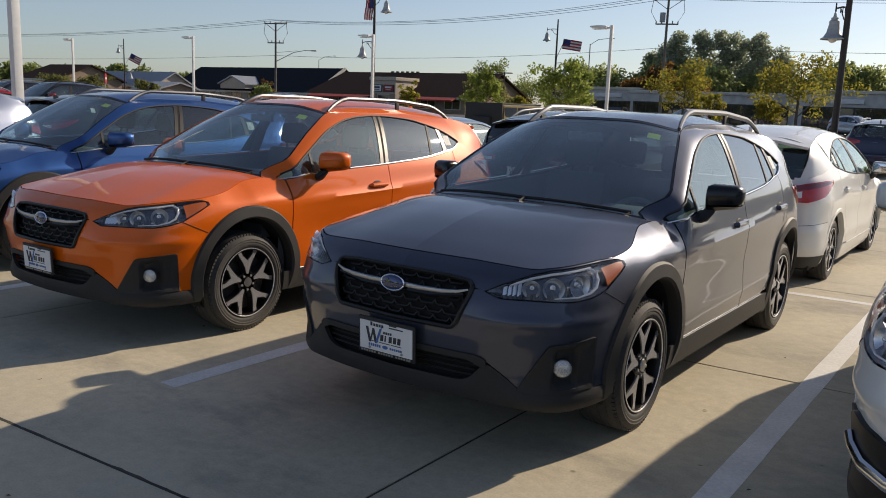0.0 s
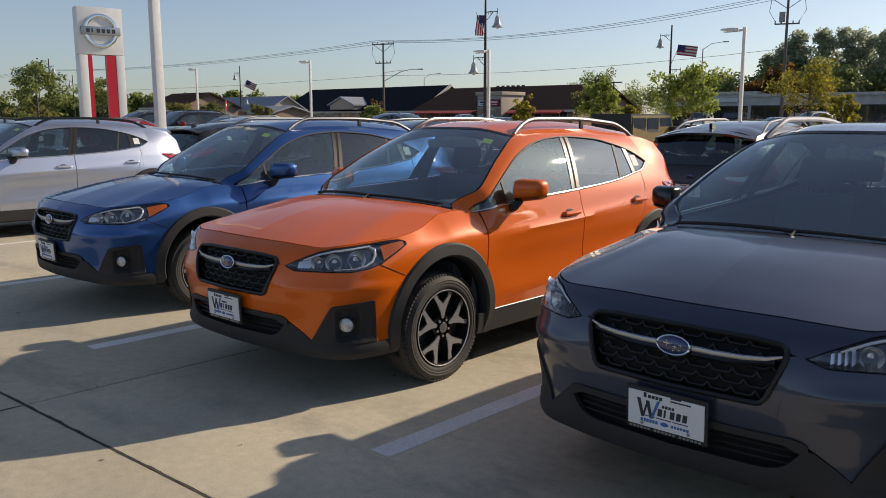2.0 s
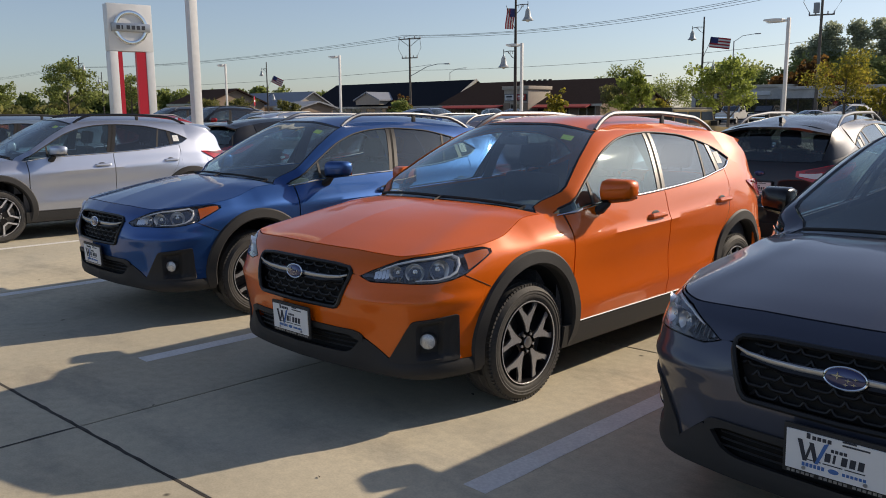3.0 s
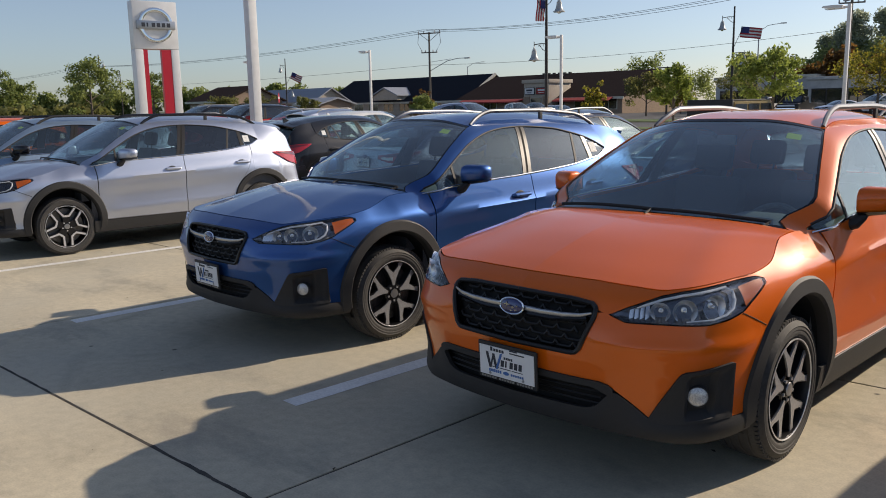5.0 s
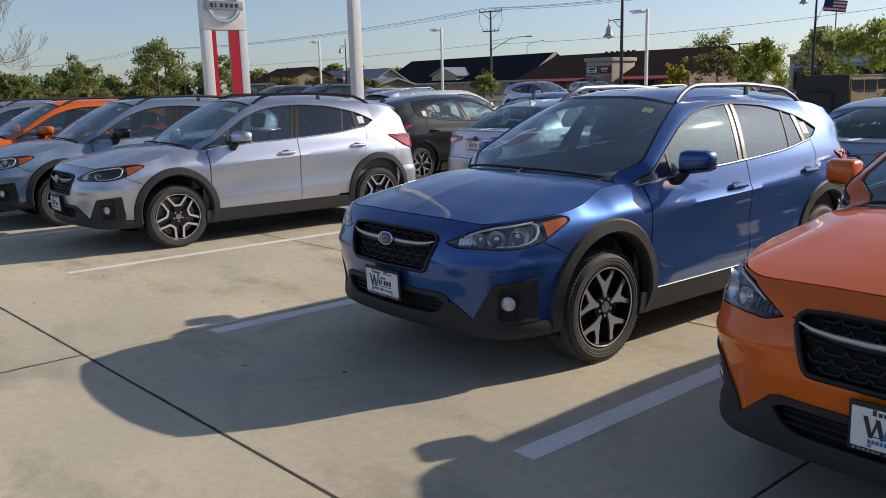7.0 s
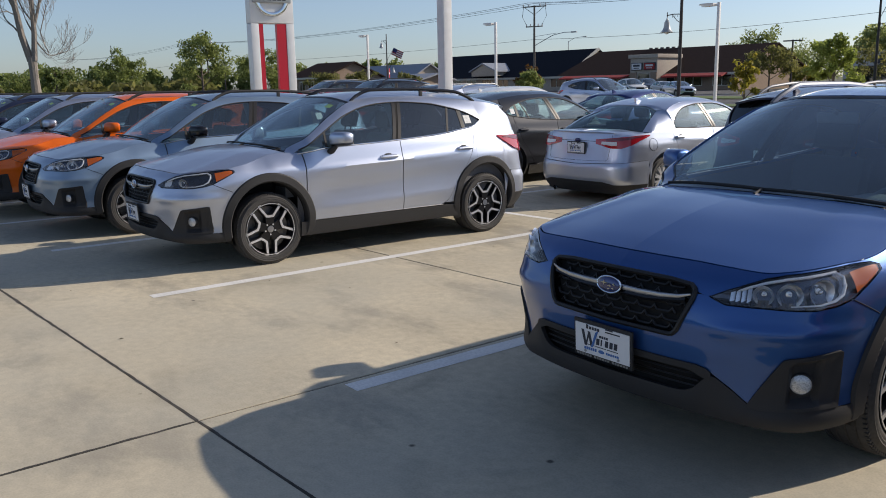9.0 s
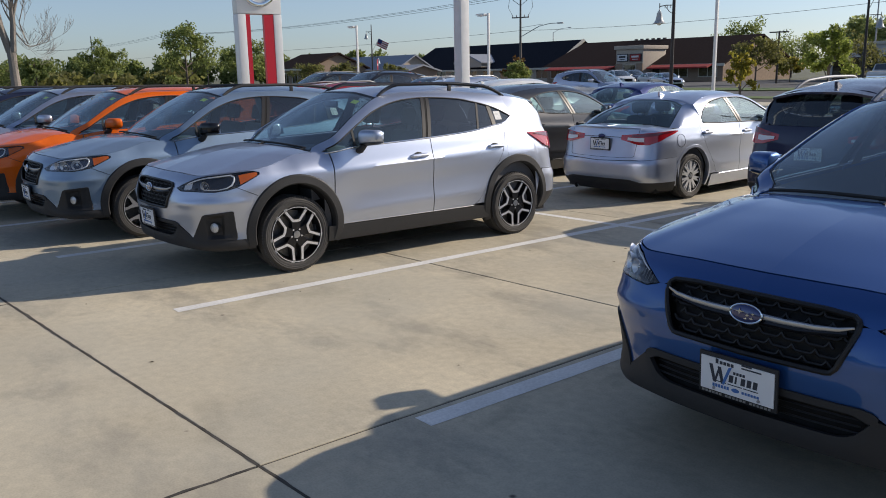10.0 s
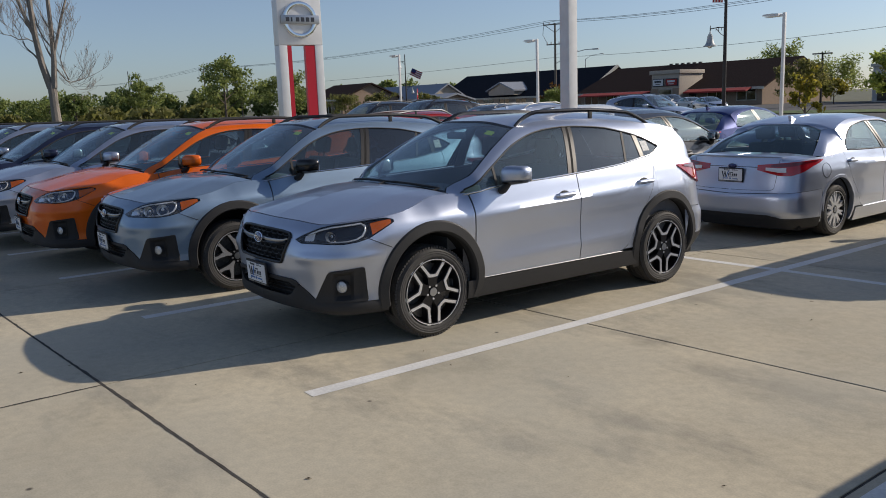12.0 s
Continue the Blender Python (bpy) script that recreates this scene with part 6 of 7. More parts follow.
def light_pole(x, y, top, width=0.15, turn=180):
    L = thing("lot_light", pose(x, y, 0, 0, 0, turn), "white square steel lot light on a concrete base", "street lamp", "lot lights")
    bm = bmesh.new()
    box(bm, -width / 2, width / 2, -width / 2, width / 2, 0.55, top, 0.012)
    part("pole", bm, WHITE_STEEL, L)
    bm = bmesh.new()
    bmesh.ops.create_cone(bm, cap_ends=True, segments=20, radius1=0.29, radius2=0.27, depth=0.62, matrix=Matrix.Translation((0, 0, 0.31)))
    part("base", bm, CONCRETE, L, "round concrete base")
    bm = bmesh.new()
    box(bm, width / 2, 0.20, -0.025, 0.025, top - 0.12, top - 0.05, 0.008)
    part("arm", bm, WHITE_STEEL, L)
    bm = bmesh.new()
    prism(bm, [(0.17, top - 0.12), (0.17, top - 0.02), (0.42, top + 0.0), (0.76, top - 0.01), (0.80, top - 0.06), (0.5, top - 0.11)], "y", -0.15, 0.15)
    bmesh.ops.bevel(bm, geom=list(bm.edges), offset=0.012, segments=1, affect="EDGES")
    part("lamp_head", bm, WHITE_STEEL, L)
    bm = bmesh.new()
    box(bm, 0.25, 0.70, -0.12, 0.12, top - 0.125, top - 0.105)
    part("lens", bm, LENS_WHITE, L)


light_pole(-15.62, 8.36, 7.0, 0.16)
for x, y, top in ((-12.63, 27.73, 4.49), (-24.31, 28.58, 4.44), (-37.0, 28.76, 4.57), (-48.3, 28.6, 4.6)):
    light_pole(x, y, top, 0.105)


def flag(parent, p, turn, wave, sx=1.5, sy=0.9):
    """A striped flag on a slanting staff."""
    M = Matrix.Translation(p) @ Matrix.Rotation(radians(turn), 4, "Z") @ Matrix.Rotation(radians(wave), 4, "Y")
    for k in range(7):
        bm = bmesh.new()
        x0 = sx * 0.4 if k >= 3 else 0
        G = np.array([[tuple(M @ Vector((x, 0.05 * math.sin(x * 5), sy * (v / 7)))) for v in (k, k + 1)] for x in np.linspace(x0, sx, 9)])
        sheet(bm, G)
        part("flag_stripe", bm, FLAG_RED if k % 2 == 0 else FLAG_WHITE, parent)
    bm = bmesh.new()
    G = np.array([[tuple(M @ Vector((x, 0.05 * math.sin(x * 5), sy * v))) for v in (3 / 7, 1.0)] for x in np.linspace(0, sx * 0.4, 5)])
    sheet(bm, G)
    part("flag_canton", bm, FLAG_BLUE, parent)


FLAG_RED = material("flag_red_cloth", (0.40, 0.03, 0.04), 0.8)
FLAG_WHITE = material("flag_white_cloth", (0.70, 0.70, 0.70), 0.8)
FLAG_BLUE = material("flag_blue_cloth", (0.03, 0.04, 0.16), 0.8)


def bell(parent, x, y, z, r=0.36):
    bm = bmesh.new()
    turn = Matrix.Translation((x, y, z)) @ Matrix.Rotation(radians(90), 4, "Y")
    lathe(bm, [(0.0, r), (-0.03, r * 0.99), (-0.07, r * 0.80), (-0.22, r * 0.56), (-0.46, r * 0.43), (-0.56, r * 0.42), (-0.60, r * 0.30), (-0.66, r * 0.30), (-0.68, r * 0.16), (-0.80, r * 0.10), (-0.84, 0.0)], 24, turn)
    part("bell_shade", bm, BELL, parent, "grey bell-shaped lamp shade")
    bm = bmesh.new()
    bmesh.ops.create_uvsphere(bm, u_segments=12, v_segments=8, radius=r * 0.4, matrix=Matrix.Translation((x, y, z + 0.04)))
    part("bulb", bm, LENS_WHITE, parent)


def bell_pole(x, y, top, arms, with_flag=None):
    """A dark street-lamp pole; arms: (height of the bell's rim, reach along x)."""
    L = thing("street_lamp", pose(x, y, 0), "dark street lamp pole with bell-shaped shades", "street lamp", "bell street lamps")
    bm = bmesh.new()
    tube(bm, [(0, 0, 0), (0, 0, 0.5), (0, 0, 0.55), (0, 0, top * 0.6), (0, 0, top)], [0.20, 0.18, 0.11, 0.09, 0.06], 12)
    part("pole", bm, BLACK_STEEL, L)
    for z, reach in arms:
        bm = bmesh.new()
        tube(bm, [(0, 0, z + 0.95), (reach * 0.5, 0, z + 0.98), (reach, 0, z + 0.94)], 0.028, 6)
        tube(bm, [(0, 0, z + 0.45), (reach * 0.30, 0, z + 0.62), (reach * 0.6, 0, z + 0.92)], 0.02, 6)
        for k in (0.25, 0.45, 0.62):
            tube(bm, [(reach * k, 0, z + 0.80), (reach * k, 0, z + 0.96)], 0.016, 5)
        part("arm", bm, BLACK_STEEL, L)
        bell(L, reach, 0, z)
        bm = bmesh.new()
        tube(bm, [(reach, 0, z + 0.84), (reach, 0, z + 1.12)], [0.03, 0.02], 6)
        part("finial", bm, BLACK_STEEL, L)
    if with_flag:
        z, dx, turn, wave, px, pz, sx, sy = with_flag
        bm = bmesh.new()
        tube(bm, [(0, 0, z), (dx, 0, z + 1.6)], 0.02, 6)
        part("flag_staff", bm, BLACK_STEEL, L)
        flag(L, (px, 0, pz), turn, wave, sx, sy)


bell_pole(-34.76, 40.83, 8.8, [(6.99, 0.95), (4.27, -0.95)], (6.4, -0.75, 20, 95, -0.72, 7.85, 1.25, 0.55))
bell_pole(-34.5, 64.6, 9.0, [(7.24, -1.0), (4.4, 0.95)], (5.7, 0.75, 20, 8, 0.5, 6.55, 1.6, 0.85))
bell_pole(-106, 70, 8.8, [(6.9, -1.3), (3.3, 1.5)], (5.0, 1.6, 30, 25, 1.1, 5.9, 1.7, 1.0))
bell_pole(-106.3, 42.9, 8.6, [(6.7, 1.3)])
bell_pole(-161.0, 48.0, 9.4, [(7.0, 1.6)])
bell_pole(-5.3, 28.8, 9.0, [(4.0, -0.36)])
bell_pole(-149.0, 64.0, 8.8, [(6.8, -1.3)])


def utility_pole(x, y, top, turn=20):
    U = thing("utility_pole", pose(x, y, 0, 0, 0, turn), "weathered wooden utility pole with crossarms", "utility pole", "utility poles")
    bm = bmesh.new()
    tube(bm, [(0, 0, 0), (0, 0, top)], [0.19, 0.12], 10)
    part("pole", bm, POLE_WOOD, U)
    for z, w in ((top - 0.15, 1.7), (top - 2.7, 1.2)):
        bm = bmesh.new()
        box(bm, -w, w, -0.06, 0.06, z - 0.07, z + 0.07)
        part("crossarm", bm, POLE_WOOD, U)
        for k in (-1, -0.5, 0.5, 1):
            bm = bmesh.new()
            bmesh.ops.create_cone(bm, cap_ends=True, segments=8, radius1=0.09, radius2=0.05, depth=0.3, matrix=Matrix.Translation((k * w * 0.95, 0, z + 0.2)))
            part("insulator", bm, CERAMIC, U)
    for side in (1, -1):
        bm = bmesh.new()
        tube(bm, [(side * 1.5, 0, top - 0.15), (0, 0, top - 1.2)], 0.035, 5)
        part("brace", bm, POLE_WOOD, U)
        bm = bmesh.new()
        tube(bm, [(side * 1.55, 0, top), (side * 1.75, 0, top - 1.4), (side * 1.15, 0, top - 2.45)], 0.03, 5)
        part("jumper_cable", bm, WIRE, U)
    return U


POLES = [(-330, 82, 12.5), (-210.5, 82.1, 12.5), (-85.8, 79.9, 11.5), (-34.0, 88.4, 13.6), (40, 90, 13)]
up = [utility_pole(*p) for p in POLES[1:4]]
for reach, z in ((5.0, 7.9), ):
    bm = bmesh.new()
    tube(bm, [(0, 0, z - 1.6), (reach * 0.5, 0.4, z - 0.3), (reach * 0.8, 0.6, z), (reach, 0.8, z)], 0.05, 6)
    tube(bm, [(0, 0, z - 0.4), (reach * 0.6, 0.5, z - 0.05)], 0.025, 5)
    part("lamp_arm", bm, CERAMIC, up[1])
    bm = bmesh.new()
    box(bm, reach - 0.1, reach + 0.7, 0.65, 0.95, z - 0.08, z + 0.08, 0.03)
    part("lamp_head", bm, CERAMIC, up[1])
bm = bmesh.new()
bmesh.ops.create_cone(bm, cap_ends=True, segments=14, radius1=0.3, radius2=0.3, depth=1.0, matrix=Matrix.Translation((-0.5, 0, 11.6)))
part("transformer", bm, CERAMIC, up[2])
for off, dz in ((-1.6, 0.2), (0.0, 0.25), (1.6, 0.2)):
    bm = bmesh.new()
    pts = []
    for a, b in zip(POLES, POLES[1:]):
        for q in np.linspace(0, 1, 15)[: (15 if b is POLES[-1] else 14)]:
            pts.append((a[0] + (b[0] - a[0]) * q - off * 0.3, a[1] + (b[1] - a[1]) * q + off, a[2] + (b[2] - a[2]) * q + dz - 4 * 1.3 * q * (1 - q)))
    tube(bm, pts, 0.022, 4)
    tagged(part("power_line", bm, WIRE), "dark sagging overhead power line between poles", "cable", "overhead power lines")
bm = bmesh.new()
pts = [(a[0] + (b[0] - a[0]) * q, a[1] + (b[1] - a[1]) * q, (a[2] + (b[2] - a[2]) * q) * 0.62 - 4 * 0.7 * q * (1 - q)) for a, b in zip(POLES, POLES[1:]) for q in np.linspace(0, 0.95, 14)]
tube(bm, pts, 0.02, 4)
tagged(part("phone_line", bm, WIRE), "thin dark phone line below the power lines", "cable", "overhead power lines")


def cobra_lamp(x, y, top, reach, turn):
    L = thing("road_lamp", pose(x, y, 0, 0, 0, turn), "grey steel road lamp with a curved arm", "street lamp", "road lamps")
    bm = bmesh.new()
    tube(bm, [(0, 0, 0), (0, 0, top - 0.8)], [0.11, 0.07], 8)
    part("pole", bm, CERAMIC, L)
    bm = bmesh.new()
    tube(bm, [(0, 0, top - 0.9), (reach * 0.4, 0, top - 0.2), (reach, 0, top)], 0.04, 6)
    part("arm", bm, CERAMIC, L)
    bm = bmesh.new()
    box(bm, reach - 0.1, reach + 0.6, -0.14, 0.14, top - 0.07, top + 0.06, 0.03)
    part("lamp_head", bm, CERAMIC, L)


cobra_lamp(-121.6, 125.0, 10.2, 3.2, 20)
cobra_lamp(-50.6, 104.2, 11.0, 2.6, 20)

# ---- pylon sign ----
SIGN_WHITE = grain(material("white_sign_panel", (0.72, 0.73, 0.74), 0.35), 2.0, 0.95, 1.03)
SIGN_RED = material("red_sign_panel", (0.50, 0.012, 0.03), 0.35)
SIGN = thing("pylon_sign", pose(-53.05, 24.80, 0, 0, 0, -9), "white pylon sign with red panels and a round chrome mark", "sign")
W_, T_ = 2.76, 0.9
for nm, y0, y1, z0, z1 in (("left_post", -W_ / 2, -W_ / 2 + 0.52, 0, 5.45), ("right_post", W_ / 2 - 0.52, W_ / 2, 0, 5.45), ("head_panel", -W_ / 2, W_ / 2, 5.46, 8.38)):
    bm = bmesh.new()
    box(bm, -T_, 0, y0, y1, z0, z1, 0.05)
    part(nm, bm, SIGN_WHITE, SIGN)
for y0, y1, x0, x1 in ((-W_ / 2 + 0.522, -W_ / 2 + 0.78, -0.35, -0.02), (W_ / 2 - 0.60, W_ / 2 - 0.522, -T_ + 0.02, -0.02), (W_ / 2 - 1.12, W_ / 2 - 0.60, -0.35, -0.02)):
    bm = bmesh.new()
    box(bm, x0, x1, y0, y1, 0.1, 5.42)
    part("red_panel", bm, SIGN_RED, SIGN)
bm = bmesh.new()
lathe(bm, [(0.0, 1.10), (0.10, 1.06), (0.13, 0.94), (0.10, 0.82), (0.0, 0.78)], 48, Matrix.Translation((0.0, 0, 6.92)))
part("ring_mark", bm, CHROME, SIGN, "round chrome ring")
bm = bmesh.new()
box(bm, -0.02, 0.16, -1.2, 1.2, 6.66, 7.18, 0.04)
part("bar_mark", bm, SATIN, SIGN, "silver bar across the ring")
for k in range(6):
    bm = bmesh.new()
    box(bm, 0.155, 0.165, -0.90 + k * 0.31, -0.90 + k * 0.31 + (0.22 if k != 1 else 0.10), 6.80, 7.05)
    part("lettering_bar", bm, INK, SIGN, "dark lettering bar")

STOP = thing("stop_sign", pose(-57.3, 36.4, 0, 0, 0, 50), "red octagonal road sign on a steel post", "sign")
bm = bmesh.new()
prism(bm, [(0.42 * math.cos(radians(22.5 + 45 * k)), 2.45 + 0.42 * math.sin(radians(22.5 + 45 * k))) for k in range(8)], "x", 0.0, 0.02)
part("plate", bm, SIGN_RED, STOP)
bm = bmesh.new()
tube(bm, [(-0.04, 0, 0), (-0.04, 0, 2.8)], 0.035, 6)
part("post", bm, CERAMIC, STOP)
bm = bmesh.new()
box(bm, 0.02, 0.026, -0.30, 0.30, 2.38, 2.53)
part("lettering", bm, FLAG_WHITE, STOP)

# the dark twin-headed lot light beside the shops
L = thing("lot_light", pose(-53.7, 87.5, 0, 0, 0, 12), "dark steel lot light with two flat heads", "street lamp")
bm = bmesh.new()
tube(bm, [(0, 0, 0), (0, 0, 5.6)], [0.13, 0.09], 8)
part("pole", bm, BLACK_STEEL, L)
for side in (-1, 1):
    bm = bmesh.new()
    box(bm, min(side * 0.08, side * 1.0), max(side * 0.08, side * 1.0), -0.2, 0.2, 5.42, 5.55, 0.03)
    part("lamp_head", bm, BLACK_STEEL, L)
# ---- buildings ----
ROOF_SLATE = grain(material("dark_slate_shingles", (0.022, 0.024, 0.031), 0.95, Specular_IOR_Level=0.05), 4.0, 0.8, 1.2, second=(30.0, 0.8, 1.2))
ROOF_BROWN = grain(material("dark_brown_shingles", (0.042, 0.028, 0.024), 0.95, Specular_IOR_Level=0.05), 4.0, 0.8, 1.2, second=(30.0, 0.8, 1.2))
ROOF_GREY = grain(material("grey_metal_roof", (0.26, 0.28, 0.32), 0.5), 3.0, 0.9, 1.08)
BRICK_TAN = grain(material("tan_brick_wall", (0.30, 0.22, 0.16), 0.9), 6.0, 0.85, 1.15, second=(40.0, 0.85, 1.15))
STUCCO = grain(material("beige_stucco", (0.46, 0.40, 0.33), 0.9), 3.0, 0.92, 1.06)
GREY_WALL = grain(material("grey_block_wall", (0.52, 0.51, 0.49), 0.9), 1.5, 0.85, 1.12)
AWNING = material("red_awning_cloth", (0.33, 0.035, 0.03), 0.8)
TRIM_PALE = grain(material("pale_roof_trim", (0.55, 0.52, 0.44), 0.7), 5.0, 0.92, 1.05)
SHOP_GLASS = material("dark_shop_glass", (0.02, 0.024, 0.026), 0.06, Coat_Weight=1.0)


def gable_house(name, x0, x1, y0, y1, eave, ridge, roof_mat, wall_mat, label, hip_left=0.0, over=0.6, windows=6, pale_rake=True, ridge_y=None):
    """A long shop building with a pitched roof whose ridge runs along x."""
    H = thing(name, pose(0, 0, 0), label, "building")
    ym = ridge_y or (y0 + y1) / 2
    bm = bmesh.new()
    box(bm, x0, x1, y0, y1, 0, eave)
    part("wall", bm, wall_mat, H)
    bm = bmesh.new()
    prism(bm, [(y0, eave), (ym, ridge - 0.25), (y1, eave)], "x", x1 - 0.3, x1 - 0.02)
    part("gable_wall", bm, wall_mat, H)
    bm = bmesh.new()
    for ya in (y0 - over, y1 + over):
        a = [(x0 - over, ya, eave - 0.15), (x1 + over, ya, eave - 0.15), (x1 + over, ym, ridge), (x0 + hip_left, ym, ridge)]
        top_ = [bm.verts.new(p) for p in a]
        low_ = [bm.verts.new((p[0], p[1], p[2] - 0.22)) for p in a]
        fs = [bm.faces.new(top_), bm.faces.new(low_[::-1])] + [bm.faces.new((top_[i], low_[i], low_[(i + 1) % 4], top_[(i + 1) % 4])) for i in range(4)]
        bmesh.ops.recalc_face_normals(bm, faces=fs)
    if hip_left:
        t = [bm.verts.new(p) for p in ((x0 - over, y0 - over, eave - 0.15), (x0 + hip_left, ym, ridge), (x0 - over, y1 + over, eave - 0.15))]
        bm.faces.new(t)
    part("roof", bm, roof_mat, H, sharp=20)
    if pale_rake:
        bm = bmesh.new()
        tube(bm, [(x1 + over, y0 - over, eave - 0.28), (x1 + over, ym, ridge - 0.12)], 0.32, 4)
        part("rake_board", bm, TRIM_PALE, H, "pale board along the gable")
    bm = bmesh.new()
    box(bm, x0 - over, x1 + over, y0 - over - 0.06, y0 - over + 0.06, eave - 0.5, eave - 0.15)
    part("fascia", bm, TRIM_PALE, H)
    n = windows
    for k in range(n):
        xc = x0 + (x1 - x0) * (k + 0.5) / n
        bm = bmesh.new()
        w = (x1 - x0) / n * 0.32
        for a, b, c, d in ((xc - w, xc + w, 2.25, 2.4), (xc - w, xc + w, 0.6, 0.7), (xc - w, xc - w + 0.1, 0.7, 2.25), (xc + w - 0.1, xc + w, 0.7, 2.25), (xc - 0.05, xc + 0.05, 0.7, 2.25)):
            box(bm, a, b, y0 - 0.08, y0 + 0.02, c, d)
        win = part("window", bm, TRIM_PALE, H)
        bm = bmesh.new()
        box(bm, xc - w + 0.05, xc + w - 0.05, y0 - 0.03, y0 + 0.02, 0.65, 2.3)
        part("pane", bm, SHOP_GLASS, win)
    return H


slate = gable_house("shop_building", -145.2, -104.3, 106.0, 121.0, 2.6, 7.15, ROOF_SLATE, STUCCO, "long low shop building with a dark slate roof", hip_left=0.5, windows=9)
bm = bmesh.new()
prism(bm, [(-127.5, 2.8), (-127.5, 3.6), (-124, 5.0), (-120.5, 3.6), (-120.5, 2.8)], "y", 104.5, 111.5)
part("dormer", bm, STUCCO, slate)
bm = bmesh.new()
for sx in (-1, 1):
    prism(bm, [(-124, 5.25), (-124, 5.0), (-124 + sx * 3.9, 3.5), (-124 + sx * 3.9, 3.75)], "y", 104.1, 112.5)
part("dormer_roof", bm, ROOF_GREY, slate)
brown = gable_house("shop_building", -103.3, -70.4, 103.8, 122.3, 2.6, 6.5, ROOF_BROWN, BRICK_TAN, "brown-roofed brick shop building with red awnings", windows=7, pale_rake=False)
for a, b in ((-102.0, -88.5), (-81.6, -71.6)):
    bm = bmesh.new()
    prism(bm, [(101.7, 2.05), (103.8, 2.6), (103.8, 2.35), (101.7, 1.85)], "x", a, b)
    part("awning", bm, AWNING, brown, "red cloth awning")
TY = 101.4
bm = bmesh.new()
box(bm, -86.95, -82.05, TY, 107, 0, 5.0, 0.05)
box(bm, -87.20, -81.80, TY - 0.25, 107.2, 4.75, 5.3, 0.05)
tower = part("entrance_tower", bm, STUCCO, brown, "beige entrance tower")
bm = bmesh.new()
box(bm, -86.97, -82.03, TY - 0.06, TY + 0.05, 0, 0.9)
box(bm, -86.97, -85.75, TY - 0.1, TY + 0.05, 0.9, 2.7)
box(bm, -83.15, -82.03, TY - 0.1, TY + 0.05, 0.9, 2.7)
part("brick_pier", bm, BRICK_TAN, tower)
bm = bmesh.new()
box(bm, -85.45, -83.45, TY - 0.1, TY + 0.1, 0, 2.5)
part("doorway", bm, SHOP_GLASS, tower)
for a, b, mat in ((-86.55, -84.75, FLAG_WHITE), (-84.25, -82.35, AWNING)):
    bm = bmesh.new()
    box(bm, a - 0.1, b + 0.1, TY - 0.2, TY - 0.04, 3.0, 4.1)
    fr = part("shop_sign", bm, INK, tower, "framed shop sign")
    bm = bmesh.new()
    box(bm, a, b, TY - 0.24, TY - 0.19, 3.1, 4.0)
    part("sign_face", bm, mat, fr)
    bm = bmesh.new()
    box(bm, a + 0.3, b - 0.3, TY - 0.27, TY - 0.23, 3.55, 3.82)
    box(bm, a + 0.45, b - 0.45, TY - 0.27, TY - 0.23, 3.26, 3.36)
    part("sign_lettering", bm, INK if mat is FLAG_WHITE else FLAG_WHITE, fr)
for k in range(6):
    bm = bmesh.new()
    x = -92.5 + k * 1.1
    box(bm, x, x + 0.5, 113.0, 113.3, 6.45, 6.7)
    part("roof_vent", bm, BLACK_STEEL, brown)
gable_house("brick_house", -139, -127.0, 71.8, 83.2, 3.2, 5.6, ROOF_BROWN, BRICK_TAN, "brown-roofed house behind young trees", windows=4, pale_rake=False)
gable_house("grey_building", -141, -121.3, 85.7, 93.2, 2.8, 5.1, ROOF_GREY, STUCCO, "low building with a grey metal roof", windows=3, pale_rake=False)
gable_house("kiosk_building", -112, -106.0, 76, 82, 2.4, 3.2, ROOF_GREY, BRICK_TAN, "small brick kiosk with a grey roof", windows=2, pale_rake=False)


def flat_shop(x0, x1, y0, y1, top, label, panes, signs):
    H = thing("flat_shop", pose(0, 0, 0), label, "building")
    bm = bmesh.new()
    box(bm, x0, x1, y0, y1, 0, top)
    part("wall", bm, GREY_WALL, H)
    bm = bmesh.new()
    box(bm, x0 - 0.25, x1 + 0.25, y0 - 0.25, y1 + 0.25, top - 0.05, top + 0.30, 0.04)
    part("parapet", bm, TRIM_PALE if signs else GREY_WALL, H)
    for a, b in panes:
        bm = bmesh.new()
        box(bm, a, b, y0 - 0.06, y0 + 0.02, 0.15, 2.75)
        win = part("window", bm, BLACK_STEEL, H)
        n = max(1, int((b - a) / 1.6))
        for k in range(n):
            bm = bmesh.new()
            box(bm, a + (b - a) * k / n + 0.08, a + (b - a) * (k + 1) / n - 0.08, y0 - 0.09, y0 - 0.05, 0.30, 2.62)
            part("pane", bm, SHOP_GLASS, win)
    for a, b, z0, z1, mat in signs:
        bm = bmesh.new()
        box(bm, a, b, y0 - 0.22, y0 - 0.02, z0, z1, 0.02)
        part("shop_lettering", bm, mat, H)
    return H


# dark glass run almost full length: it also paints the fascia's shaded recess
flat_shop(-42.0, -22.5, 99.0, 114, 3.8, "long grey flat-roofed shop building behind trees", [(-41.6, -33.0), (-32.6, -23.0)], [])
flat_shop(-22.0, 40, 96.5, 112, 4.2, "grey flat-roofed shop with glass front", [(-21, -9), (-8, 5), (6, 20)], [(-19.5, -15.0, 3.1, 3.6, FLAG_WHITE), (-1, 4, 3.1, 3.7, FLAG_WHITE)])
